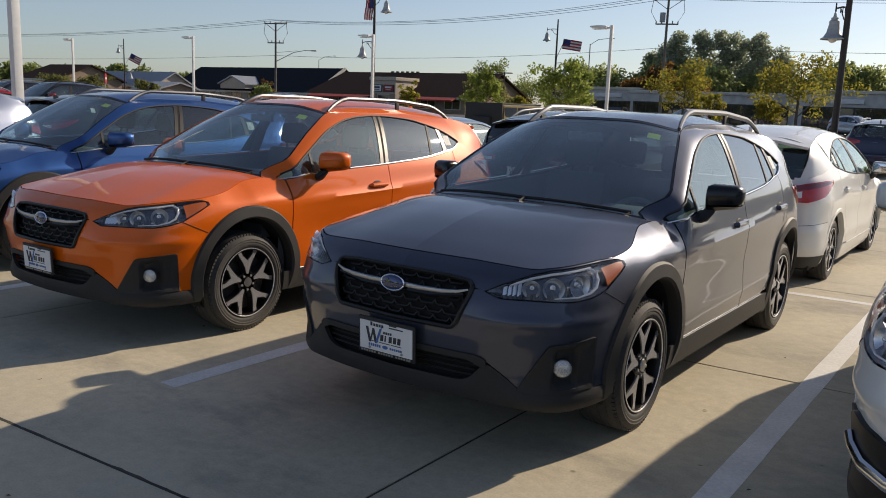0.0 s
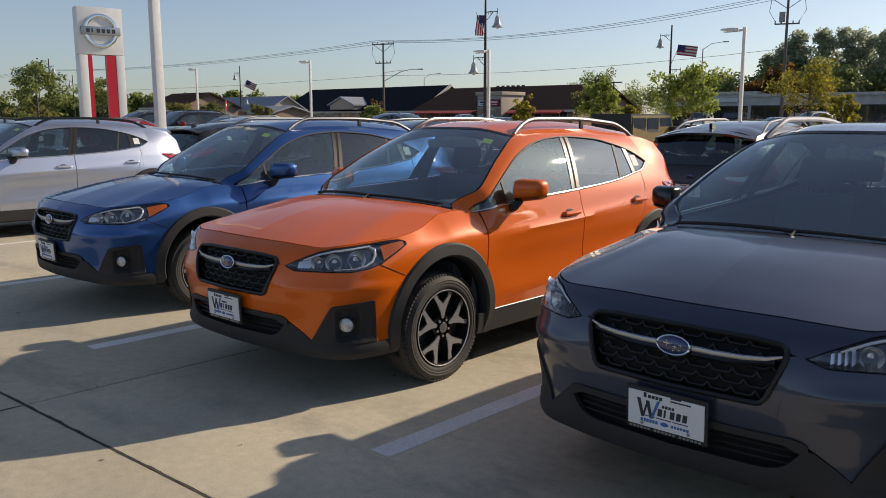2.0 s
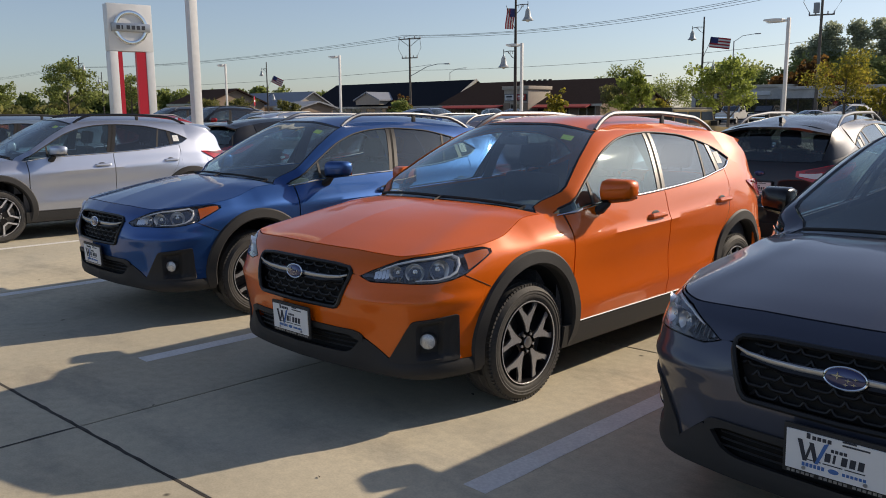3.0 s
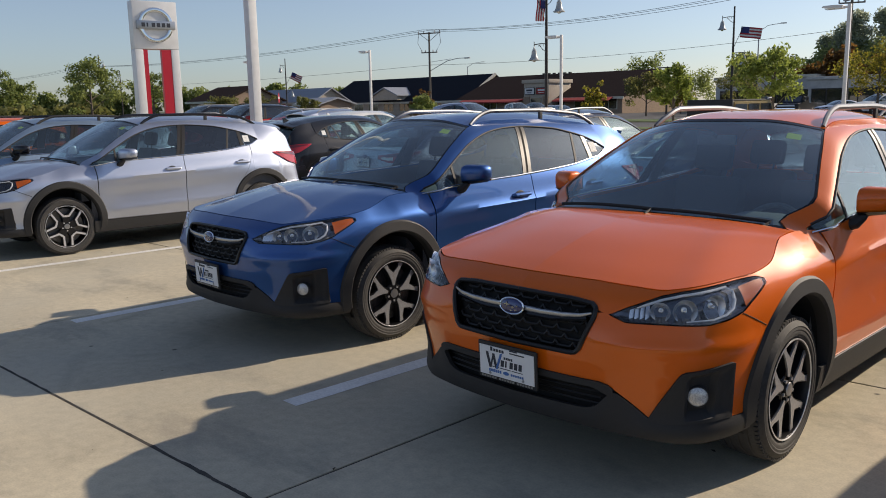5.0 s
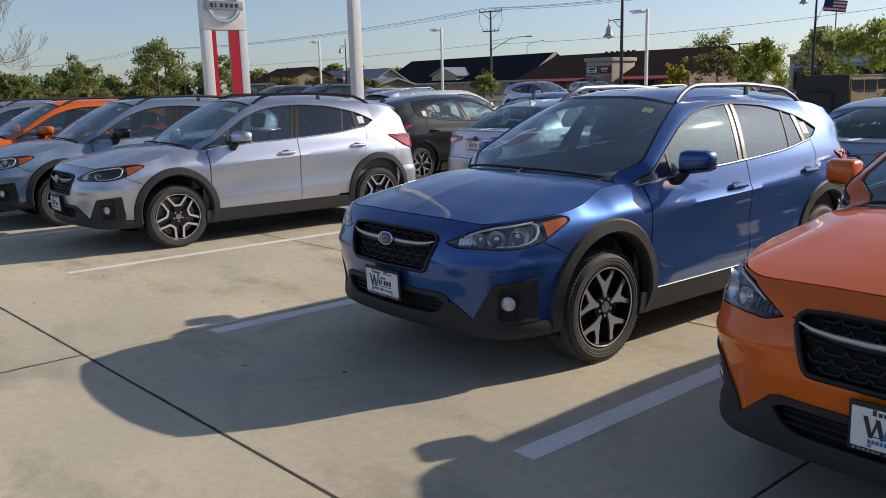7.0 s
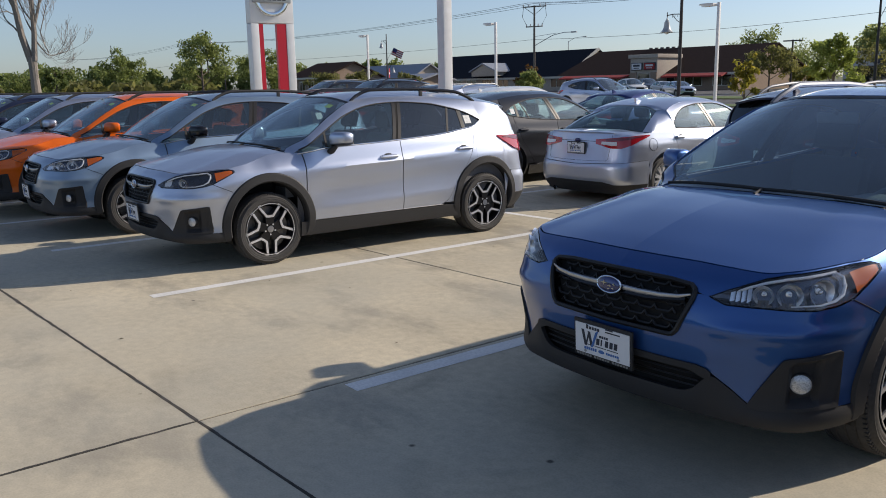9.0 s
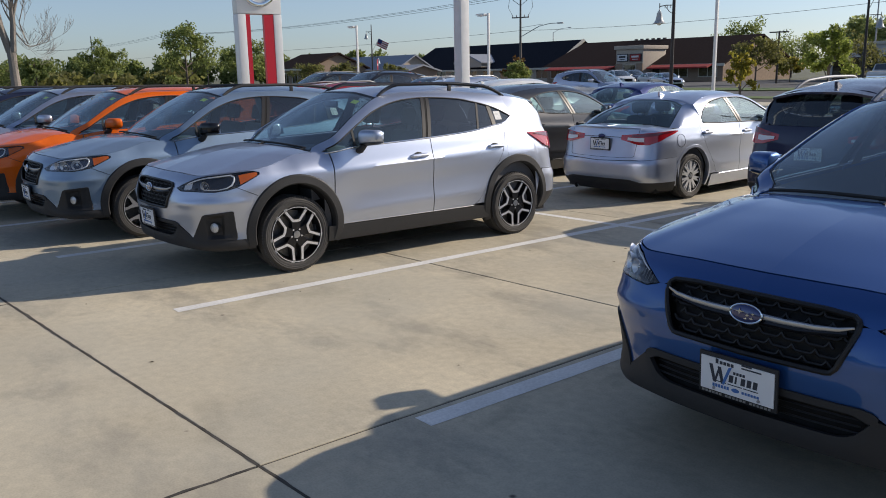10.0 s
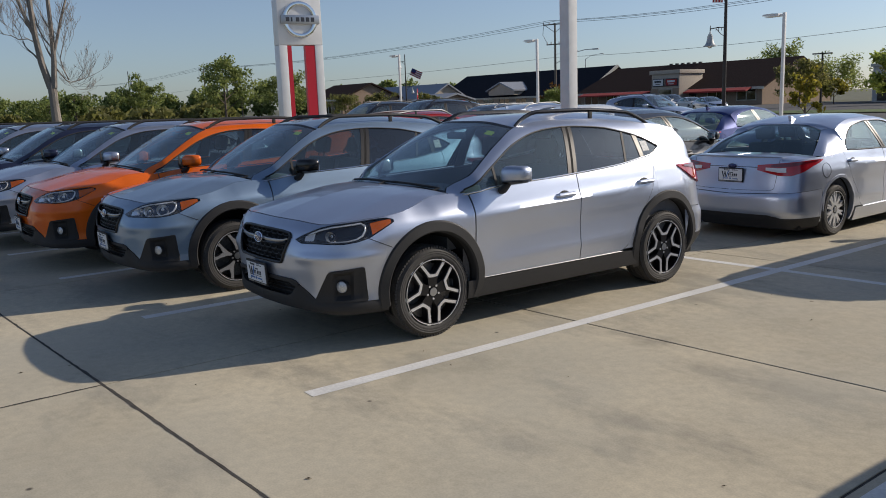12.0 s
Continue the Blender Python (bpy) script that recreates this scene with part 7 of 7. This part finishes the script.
# here too the wide dark glass paints shade below the sign band
flat_shop(-55.0, -42.5, 102, 114, 4.2, "grey flat-roofed showroom with a pale sign band", [(-54.4, -49.2), (-48.9, -43.0)], [(-51.4, -49.5, 3.0, 3.9, INK), (-48.3, -44.5, 3.2, 3.7, FLAG_WHITE)])

# ---- trees ----
BARK = grain(material("grey_brown_bark", (0.13, 0.105, 0.085), 0.95), 14.0, 0.7, 1.25, bump=0.5)
BARK_PALE = grain(material("pale_grey_bark", (0.26, 0.23, 0.20), 0.95), 10.0, 0.75, 1.2, bump=0.4)


def foliage(name, dark, light):
    m = bpy.data.materials.new(name)
    m.use_nodes = True
    nt = m.node_tree
    b = nt.nodes["Principled BSDF"]
    b.inputs["Roughness"].default_value = 0.6
    geo = nt.nodes.new("ShaderNodeNewGeometry")
    mix = nt.nodes.new("ShaderNodeMix")
    mix.data_type = "RGBA"
    mix.inputs["A"].default_value, mix.inputs["B"].default_value = (*dark, 1), (*light, 1)
    nt.links.new(geo.outputs["Random Per Island"], mix.inputs["Factor"])
    nt.links.new(mix.outputs["Result"], b.inputs["Base Color"])
    tr = nt.nodes.new("ShaderNodeBsdfTranslucent")
    nt.links.new(mix.outputs["Result"], tr.inputs[0])
    ms = nt.nodes.new("ShaderNodeMixShader")
    ms.inputs[0].default_value = 0.65
    nt.links.new(b.outputs[0], ms.inputs[1])
    nt.links.new(tr.outputs[0], ms.inputs[2])
    nt.links.new(ms.outputs[0], nt.nodes["Material Output"].inputs[0])
    return m


# this green is greyed and yellowed: distance haze is mixed into the colour
GREEN = foliage("green_leaves", (0.13, 0.165, 0.045), (0.33, 0.38, 0.12))
LIME = foliage("fresh_green_leaves", (0.14, 0.18, 0.035), (0.34, 0.40, 0.09))
DEEP = foliage("dark_green_leaves", (0.10, 0.14, 0.045), (0.26, 0.32, 0.10))
GOLD = foliage("yellow_green_leaves", (0.15, 0.16, 0.02), (0.40, 0.33, 0.05))
SILVERY = foliage("grey_green_leaves", (0.26, 0.30, 0.20), (0.50, 0.54, 0.40))
# the green lightened for far woods: haze and sun are put into its colour
HAZY_WOODS = foliage("sunlit_woods_leaves", (0.18, 0.22, 0.075), (0.44, 0.48, 0.19))
OLIVE = foliage("olive_leaves", (0.11, 0.12, 0.035), (0.26, 0.25, 0.08))
RUST = foliage("rusty_leaves", (0.10, 0.05, 0.015), (0.20, 0.11, 0.03))


def leaves(rng, centres, n, size, spread):
    """Leaf quads strewn round clump centres; returns vertices and faces."""
    c = np.array(centres)
    k = rng.integers(0, len(c), n)
    d = rng.normal(size=(n, 3))
    d /= np.linalg.norm(d, axis=1)[:, None]
    r = spread * rng.random(n) ** 0.45
    p = c[k] + d * r[:, None] * np.array([1.0, 1.0, 0.75])
    a = rng.normal(size=(n, 3))
    a /= np.linalg.norm(a, axis=1)[:, None]
    b = np.cross(a, rng.normal(size=(n, 3)))
    b /= np.linalg.norm(b, axis=1)[:, None]
    s = size * (0.6 + 0.8 * rng.random(n))[:, None]
    v = np.stack([p - a * s, p + b * s * 0.55, p + a * s, p - b * s * 0.55], 1).reshape(-1, 3)
    return v, np.arange(4 * n).reshape(-1, 4)


def mesh_part(name, verts, faces, mat, parent=None):
    me = bpy.data.meshes.new(name)
    me.from_pydata(verts.tolist(), [], faces.tolist())
    me.materials.append(mat)
    ob = new(name, me)
    ob.parent = parent
    return ob


def tree(x, y, height, radius, leaf, label, seed, n=2600, trunk=0.28, size=0.16, bark=BARK, squash=1.0):
    rng = np.random.default_rng(seed)
    T = thing("tree", pose(x, y, 0), label, "tree", "trees round the lot")
    bm = bmesh.new()
    tr = 0.02 * height + 0.02
    fork = height * trunk
    tube(bm, [(0, 0, 0), (0.02, 0.0, fork * 0.5), (0.0, 0.03, fork), (0.05, 0, height * 0.75), (0.0, 0.0, height * 0.93)], [tr, tr * 0.8, tr * 0.72, tr * 0.35, tr * 0.1], 8)
    tips = []
    for k in range(11):
        a = k * 2.4 + rng.random()
        z0 = fork + (height * 0.85 - fork) * k / 11
        reach = radius * (0.55 + 0.5 * rng.random()) * (1.0 - 0.55 * max(0, k / 11 - 0.35))
        e = np.array((math.cos(a) * reach, math.sin(a) * reach, z0 + (0.22 + 0.2 * rng.random()) * height * 0.6 * (1 - 0.5 * k / 11)))
        e[2] = min(e[2], height * 0.95)
        m_ = e * 0.5 + np.array((0, 0, z0 * 0.5 + 0.12))
        tube(bm, [(0, 0, z0), tuple(m_), tuple(e)], [tr * 0.35, tr * 0.22, tr * 0.08], 5)
        tips += [e, m_ * 0.45 + e * 0.55]
        for q in range(2):
            tips.append(e + rng.normal(size=3) * radius * 0.28)
    tips.append(np.array((0, 0, height * 0.93)))
    part("trunk", bm, bark, T)
    v, f = leaves(rng, tips, n, size, radius * 0.32)
    v[:, 2] = np.maximum(v[:, 2], fork * 0.7)
    mesh_part("crown", v, f, leaf, T)
    return T


young = "young green street tree with an airy crown"
gold = "street tree with yellow-green autumn leaves"
for x, y, h, r, leaf, seed, n, lab in (
        (-24.4, 37.9, 3.4, 1.0, LIME, 1, 2600, young), (-19.4, 38.0, 4.0, 1.3, LIME, 2, 2600, young), (-27.3, 76.8, 6.1, 2.7, GOLD, 3, 3000, gold),
        (-12.8, 57.1, 5.4, 2.4, GOLD, 4, 2800, gold), (-15.0, 58.6, 2.8, 0.9, GOLD, 6, 1200, "small yellow-green street tree"), (-19.2, 59.4, 3.0, 1.0, GOLD, 5, 1300, "small yellow-green street tree"),
        (-74.3, 28.8, 6.0, 2.2, GREEN, 7, 4200, "bushy green tree beside the road"), (-119.6, 36.4, 6.0, 2.7, GREEN, 8, 3600, "wide bushy green tree beside the road"), (-79.0, 36.6, 5.2, 2.0, GREEN, 9, 2600, "bushy green tree behind the sign"),
        (-124.2, 26.1, 3.9, 3.0, GREEN, 12, 2200, "low green tree far down the road"), (-109.7, 25.7, 4.4, 1.2, DEEP, 10, 1800, "narrow dark green tree by the bare tree"), (-53.6, 82.9, 4.8, 2.2, OLIVE, 13, 3000, "tree with brownish green leaves beside the shops"),
        (-26.0, 33.3, 2.4, 0.55, GOLD, 15, 900, "small yellow-green tree on the lot's edge"), (-72.6, 65.7, 2.6, 1.4, RUST, 17, 1400, "low rusty shrub before the shops"), (-70.1, 63.5, 2.7, 1.4, GREEN, 18, 1300, "low green shrub before the shops"),
        (-103.2, 63.4, 3.2, 1.8, OLIVE, 19, 1600, "low brownish tree before the house"), (-109.2, 61.5, 3.4, 2.0, OLIVE, 20, 1600, "low brownish tree before the house"), (-97.1, 67.3, 2.9, 1.3, OLIVE, 22, 1100, "low brownish tree before the house"),
        (-56.1, 95.0, 2.8, 1.5, GOLD, 31, 1800, "small yellow-green tree beside the showroom"), (-76.9, 135.0, 6.2, 5.0, GREEN, 32, 4200, "broad green tree far behind the shops"),
        (-83.2, 130.1, 9.2, 4.0, GREEN, 21, 3600, "tall green tree behind the shops"), (-45.3, 88.6, 4.6, 1.9, OLIVE, 23, 1500, "small brownish tree by the showroom")):
    tree(x, y, h, r, leaf, lab, seed, int(n * 1.2), size=0.050 + 0.00085 * math.hypot(x, y))

# the bare tall tree
rng = random.Random(7)
BARE = thing("bare_tree", pose(-103, 22.0, 0), "tall bare tree with forked grey limbs", "tree")
bm = bmesh.new()


def limb(p, d, length, r, depth):
    pts, rad = [p], [r]
    q, e = p.copy(), d.copy()
    for k in range(4):
        e = (e + Vector((rng.uniform(-.16, .16), rng.uniform(-.16, .16), rng.uniform(-.02, .12)))).normalized()
        q = q + e * length / 4
        pts.append(q.copy())
        rad.append(max(0.012, r * (1 - 0.14 * (k + 1))))
    tube(bm, pts, rad, 7 if depth < 2 else 4, caps=False)
    if depth < 6:
        for k in range(2 if depth < 1 else 3):
            side = Vector((rng.uniform(-1, 1), rng.uniform(-1, 1), rng.uniform(0.15, 0.9))).normalized()
            start = pts[-1] if k < 2 else pts[2]
            limb(start.copy(), (e * 0.9 + side * 0.75).normalized(), length * rng.uniform(0.55, 0.78), rad[-1] * (0.72 if k else 0.85), depth + 1)


FORK = 5.2
tube(bm, [(0, 0.12, 0), (0.0, 0.06, 1.5), (0.05, 0.0, 3.4), (0.0, 0.0, FORK - 0.6), (0, 0, FORK + 0.1)], [0.60, 0.48, 0.42, 0.46, 0.40], 10, caps=False)
# the great limbs: their course across and up from the fork, thickness, and where lesser ones leave them
GREAT = (((-0.2, -0.1, -0.4), (-0.1, -0.75, 2.2), (0.1, -1.15, 5.2), (0.2, -1.30, 9.5), (0.3, -1.2, 12.5), 0.46),
         ((0.2, 0.15, -0.4), (0.2, 0.42, 2.4), (0.0, 0.55, 5.5), (-0.1, 0.55, 9.0), (-0.3, 0.9, 12.0), 0.37),
         ((0.1, -1.10, 4.8), (0.0, -1.75, 6.6), (0.0, -2.35, 8.6), (0.1, -3.0, 10.4), (0.1, -3.7, 12.0), 0.26),
         ((0.2, 0.45, 3.0), (0.3, 1.05, 5.0), (0.1, 1.75, 7.2), (0.2, 2.4, 9.2), (0.0, 3.2, 11.0), 0.20),
         ((0.1, 0.35, 2.0), (0.5, 0.9, 1.0), (0.7, 1.3, 0.35), (0.6, 1.8, 0.15), (0.6, 2.4, 0.3), 0.10),
         ((0.5, 1.6, 0.4), (0.5, 1.2, 1.6), (0.4, 1.0, 2.6), (0.5, 1.3, 3.6), (0.5, 1.6, 4.6), 0.09),
         ((0.0, 0.50, 3.6), (-0.4, -0.1, 4.6), (-0.5, -0.6, 5.8), (-0.4, -0.8, 7.0), (-0.4, -1.0, 8.0), 0.10),
         ((0.0, -1.0, 4.2), (0.3, -1.9, 4.6), (0.4, -2.7, 4.5), (0.3, -3.4, 4.9), (0.2, -4.0, 5.0), 0.08))
for *course, r in GREAT:
    pts = [Vector(p) + Vector((0, 0, FORK)) for p in course]
    tube(bm, pts, [0.86 * r * (1 - 0.13 * k) for k in range(5)], 8, caps=False)
    for k in range(1, 5):
        for q in range(3 if k == 4 else 1 + (r < 0.3)):
            d = ((pts[k] - pts[k - 1]).normalized() + Vector((rng.uniform(-.8, .8), rng.uniform(-.9, .9), rng.uniform(0, .5)))).normalized()
            limb(pts[k].copy(), d, rng.uniform(1.5, 2.3) if r < 0.3 else 2.3, r * (1 - 0.13 * k) * (0.75 if k == 4 else 0.30), 3)
part("trunk_and_limb", bm, BARK_PALE, BARE)


def wood(name, label, leaf, seed, spots, n, size, spread):
    """A far stand of trees as one mass of leaves with an uneven top."""
    g = np.random.default_rng(seed)
    centres = []
    for x, y, h, r in spots:
        for k in range(44):
            a, u = g.random() * math.tau, g.random()
            z = h * (0.18 + 0.78 * u)
            w = r * math.sin(math.pi * min(1, 0.22 + 0.75 * u)) ** 0.7
            centres.append((x + math.cos(a) * w * g.random() ** 0.5, y + math.sin(a) * w * g.random() ** 0.5, z))
    v, f = leaves(g, centres, n, size, spread)
    v[:, 2] = np.maximum(v[:, 2], 0.0)
    return tagged(mesh_part(name, v, f, leaf), label, "trees", kind="stuff")


g = np.random.default_rng(5)
wood("far_woods", "dense green woods behind the shops", HAZY_WOODS, 31, [(-53 + 3.9 * k + g.uniform(-1, 1), 117 + g.uniform(-1, 6), (8.4 if k < 4 else 7.5) + 0.5 * math.sin(k * 0.9) + g.uniform(-0.4, 0.5) + 0.05 * k, 3.2) for k in range(-2, 26)], 100000, 0.25, 1.5)
POPLARS = (10.3, 12.2, 13.4, 13.5, 13.9, 14.0, 13.7, 13.2, 11.0)
wood("poplar_trees", "tall grey-green trees above the woods", SILVERY, 32, [(-49.6 + 2.3 * k, 125 + g.uniform(-2, 2), h + g.uniform(-0.3, 0.3), 2.3) for k, h in enumerate(POPLARS)], 42000, 0.22, 1.2)
wood("rusty_trees", "rusty autumn trees before the woods", RUST, 33, [(-41.1, 106.4, 8.0, 2.6), (-37.0, 107.4, 6.4, 2.4), (-44.5, 105.4, 5.5, 2.0)], 9000, 0.28, 1.1)
wood("left_woods", "far green trees along the horizon", GREEN, 34, [(-214 + 3.6 * k, 62 + 4.6 * k + g.uniform(-2, 2), 6.7 + g.uniform(-1.2, 0.9), 2.8) for k in range(20)] + [(-330 + 12 * k, 20 + 5 * k, 7 + g.uniform(-1, 1), 5) for k in range(9)], 34000, 0.5, 1.7)
wood("roadside_bushes", "low olive bushes along the far road", OLIVE, 35, [(-190 + 7 * k + g.uniform(-2, 2), 34 + g.uniform(-3, 12), 2.0 + g.uniform(-0.5, 0.7), 2.2) for k in range(14)], 16000, 0.45, 1.7)
# added trees out of view; they only show mirrored in paint and glass
wood("bushes_behind", "unseen low green trees added behind the camera", DEEP, 36, [(-120 + 10 * k + g.uniform(-3, 3), -70 + g.uniform(-8, 8), 7.0 + g.uniform(-2, 2.5), 5.5) for k in range(22)], 16000, 0.8, 2.6)
# ---- lot markings, slabs ----
def line(x0, y0, x1, y1, width=0.115, label="painted white stall line on the concrete"):
    d = Vector((x1 - x0, y1 - y0, 0)).normalized()
    n = Vector((-d.y, d.x, 0)) * width / 2
    bm = bmesh.new()
    a, b = Vector((x0, y0, 0.0)), Vector((x1, y1, 0.0))
    k = max(2, int((b - a).length / 0.25))
    rows = []
    for i in range(k + 1):
        p = a.lerp(b, i / k)
        p.z = ground_z(p.x, p.y) + 0.002
        rows.append((bm.verts.new(p - n * (1 + 0.03 * math.sin(i * 2.1))), bm.verts.new(p + n * (1 + 0.03 * math.cos(i * 1.7)))))
    for r, s in zip(rows, rows[1:]):
        bm.faces.new((r[0], s[0], s[1], r[1]))
    bmesh.ops.recalc_face_normals(bm, faces=bm.faces)
    tagged(part("stall_line", bm, LINE_WHITE, None, sharp=0), label, "road marking", "stall lines", "structure")


for k, x in enumerate((1.86, -1.05, -3.857, -6.73, -9.575, -12.386, -15.05, -17.45, -19.65, -21.9, -24.15, -26.4)):
    y = 3.25 + 0.047 * x
    line(x, y, x + 0.02, 8.48 + 0.053 * x, 0.13 if k < 5 else 0.115)
    line(x + 0.02, 8.58 + 0.053 * x, x + 0.05, 14.5 + 0.05 * x)
line(-31, 8.53 - 0.053 * 31, 3.0, 8.53 + 0.053 * 3.0, 0.10, "long painted white line between two car rows")

def ragged_joint(p0, p1, seed):
    """Crumbled filler along one joint: a dark strip with uneven edges."""
    g = np.random.default_rng(seed)
    n = max(2, int(math.dist(p0, p1) / 0.03))
    d = Vector((p1[0] - p0[0], p1[1] - p0[1], 0)).normalized()
    side = Vector((-d.y, d.x, 0))
    wide = np.convolve(g.random(n + 9), np.ones(3) / 3, "same")
    slow = np.convolve(g.random(n + 49), np.ones(25) / 25, "same")
    bm = bmesh.new()
    rows = []
    for k in range(n + 1):
        x, y = p0[0] + (p1[0] - p0[0]) * k / n, p0[1] + (p1[1] - p0[1]) * k / n
        a, b = (0.0045 + 0.016 * max(0.0, wide[k + q] - 0.40) + 0.05 * max(0.0, slow[k + 5 * q] - 0.52) for q in (0, 4))
        p = Vector((x, y, ground_z(x, y) + 0.0015))
        rows.append((bm.verts.new(p - side * a), bm.verts.new(p + side * b)))
    for r, q in zip(rows, rows[1:]):
        bm.faces.new((r[0], q[0], q[1], r[1]))
    bmesh.ops.recalc_face_normals(bm, faces=bm.faces)
    if bm.faces[:][0].normal.z < 0:
        bmesh.ops.reverse_faces(bm, faces=bm.faces)
    tagged(part("joint_filler", bm, JOINT, None, sharp=0), "dark crumbled filler in a concrete joint", "joint", kind="structure")


for k in range(3):
    a, b = -24.0 + 9.0 * k, -15.0 + 9.0 * k
    ragged_joint((a, joint_y(0, a)), (b, joint_y(0, b)), 40 + k)
for i in (0, -1, -2, -3):
    ragged_joint((joint_x(i), joint_y(-1, joint_x(i))), (joint_x(i), joint_y(0, joint_x(i)) - 0.02), 60 - i)

g = np.random.default_rng(77)
bm = bmesh.new()
for k in range(70):
    x, y = g.uniform(-15.5, 0.5), g.uniform(1.2, 7.6)
    size, a, lift = g.uniform(0.007, 0.020), g.uniform(0, math.tau), g.uniform(0.001, 0.006)
    c, q, z = Vector((math.cos(a), math.sin(a), 0)) * size, Vector((-math.sin(a), math.cos(a), 0)) * size * 0.4, ground_z(x, y) + 0.004
    o = Vector((x, y, z))
    v = [bm.verts.new(o - c), bm.verts.new(o + q + Vector((0, 0, lift))), bm.verts.new(o + c), bm.verts.new(o - q + Vector((0, 0, lift * 0.3)))]
    bm.faces.new((v[0], v[1], v[2]))
    bm.faces.new((v[0], v[2], v[3]))
LITTER = grain(material("dry_leaf_brown", (0.075, 0.055, 0.032), 0.9), 40.0, 0.6, 1.4)
tagged(part("leaf_litter", bm, LITTER, None, sharp=0), "small dry leaf scraps strewn on the concrete", "leaves", kind="stuff")

LOT = tagged(new("parking_lot"), "pale concrete car lot of jointed slabs", "pavement", kind="structure")
for i in range(-15, 7):
    for j in range(-6, 12):
        xa, xb = joint_x(i), joint_x(i + 1)
        y00, y10, y01, y11 = joint_y(j, xa), joint_y(j, xb), joint_y(j + 1, xa), joint_y(j + 1, xb)
        if max(y01, y11) > 43.4:
            continue
        cx, cy = (xa + xb) / 2, (y00 + y10 + y01 + y11) / 4
        bm = bmesh.new()
        gap = 0.0075
        ring0 = [(xa + gap, y00 + gap), (xb - gap, y10 + gap), (xb - gap, y11 - gap), (xa + gap, y01 - gap)]
        ins = 0.003
        ring1 = [(xa + gap + ins, y00 + gap + ins), (xb - gap - ins, y10 + gap + ins), (xb - gap - ins, y11 - gap - ins), (xa + gap + ins, y01 - gap - ins)]
        zs = (fall(j), fall(j), fall(j + 1), fall(j + 1))
        lo = [bm.verts.new((p[0] - cx, p[1] - cy, z - 0.013)) for p, z in zip(ring0, zs)]
        mid_ = [bm.verts.new((p[0] - cx, p[1] - cy, z - 0.002)) for p, z in zip(ring0, zs)]
        hi = [bm.verts.new((p[0] - cx, p[1] - cy, z)) for p, z in zip(ring1, zs)]
        for k in range(4):
            bm.faces.new((lo[k], lo[(k + 1) % 4], mid_[(k + 1) % 4], mid_[k]))
            bm.faces.new((mid_[k], mid_[(k + 1) % 4], hi[(k + 1) % 4], hi[k]))
        bm.faces.new(hi)
        ob = part("slab", bm, SLAB, LOT, sharp=0)
        ob.location = (cx, cy, 0)
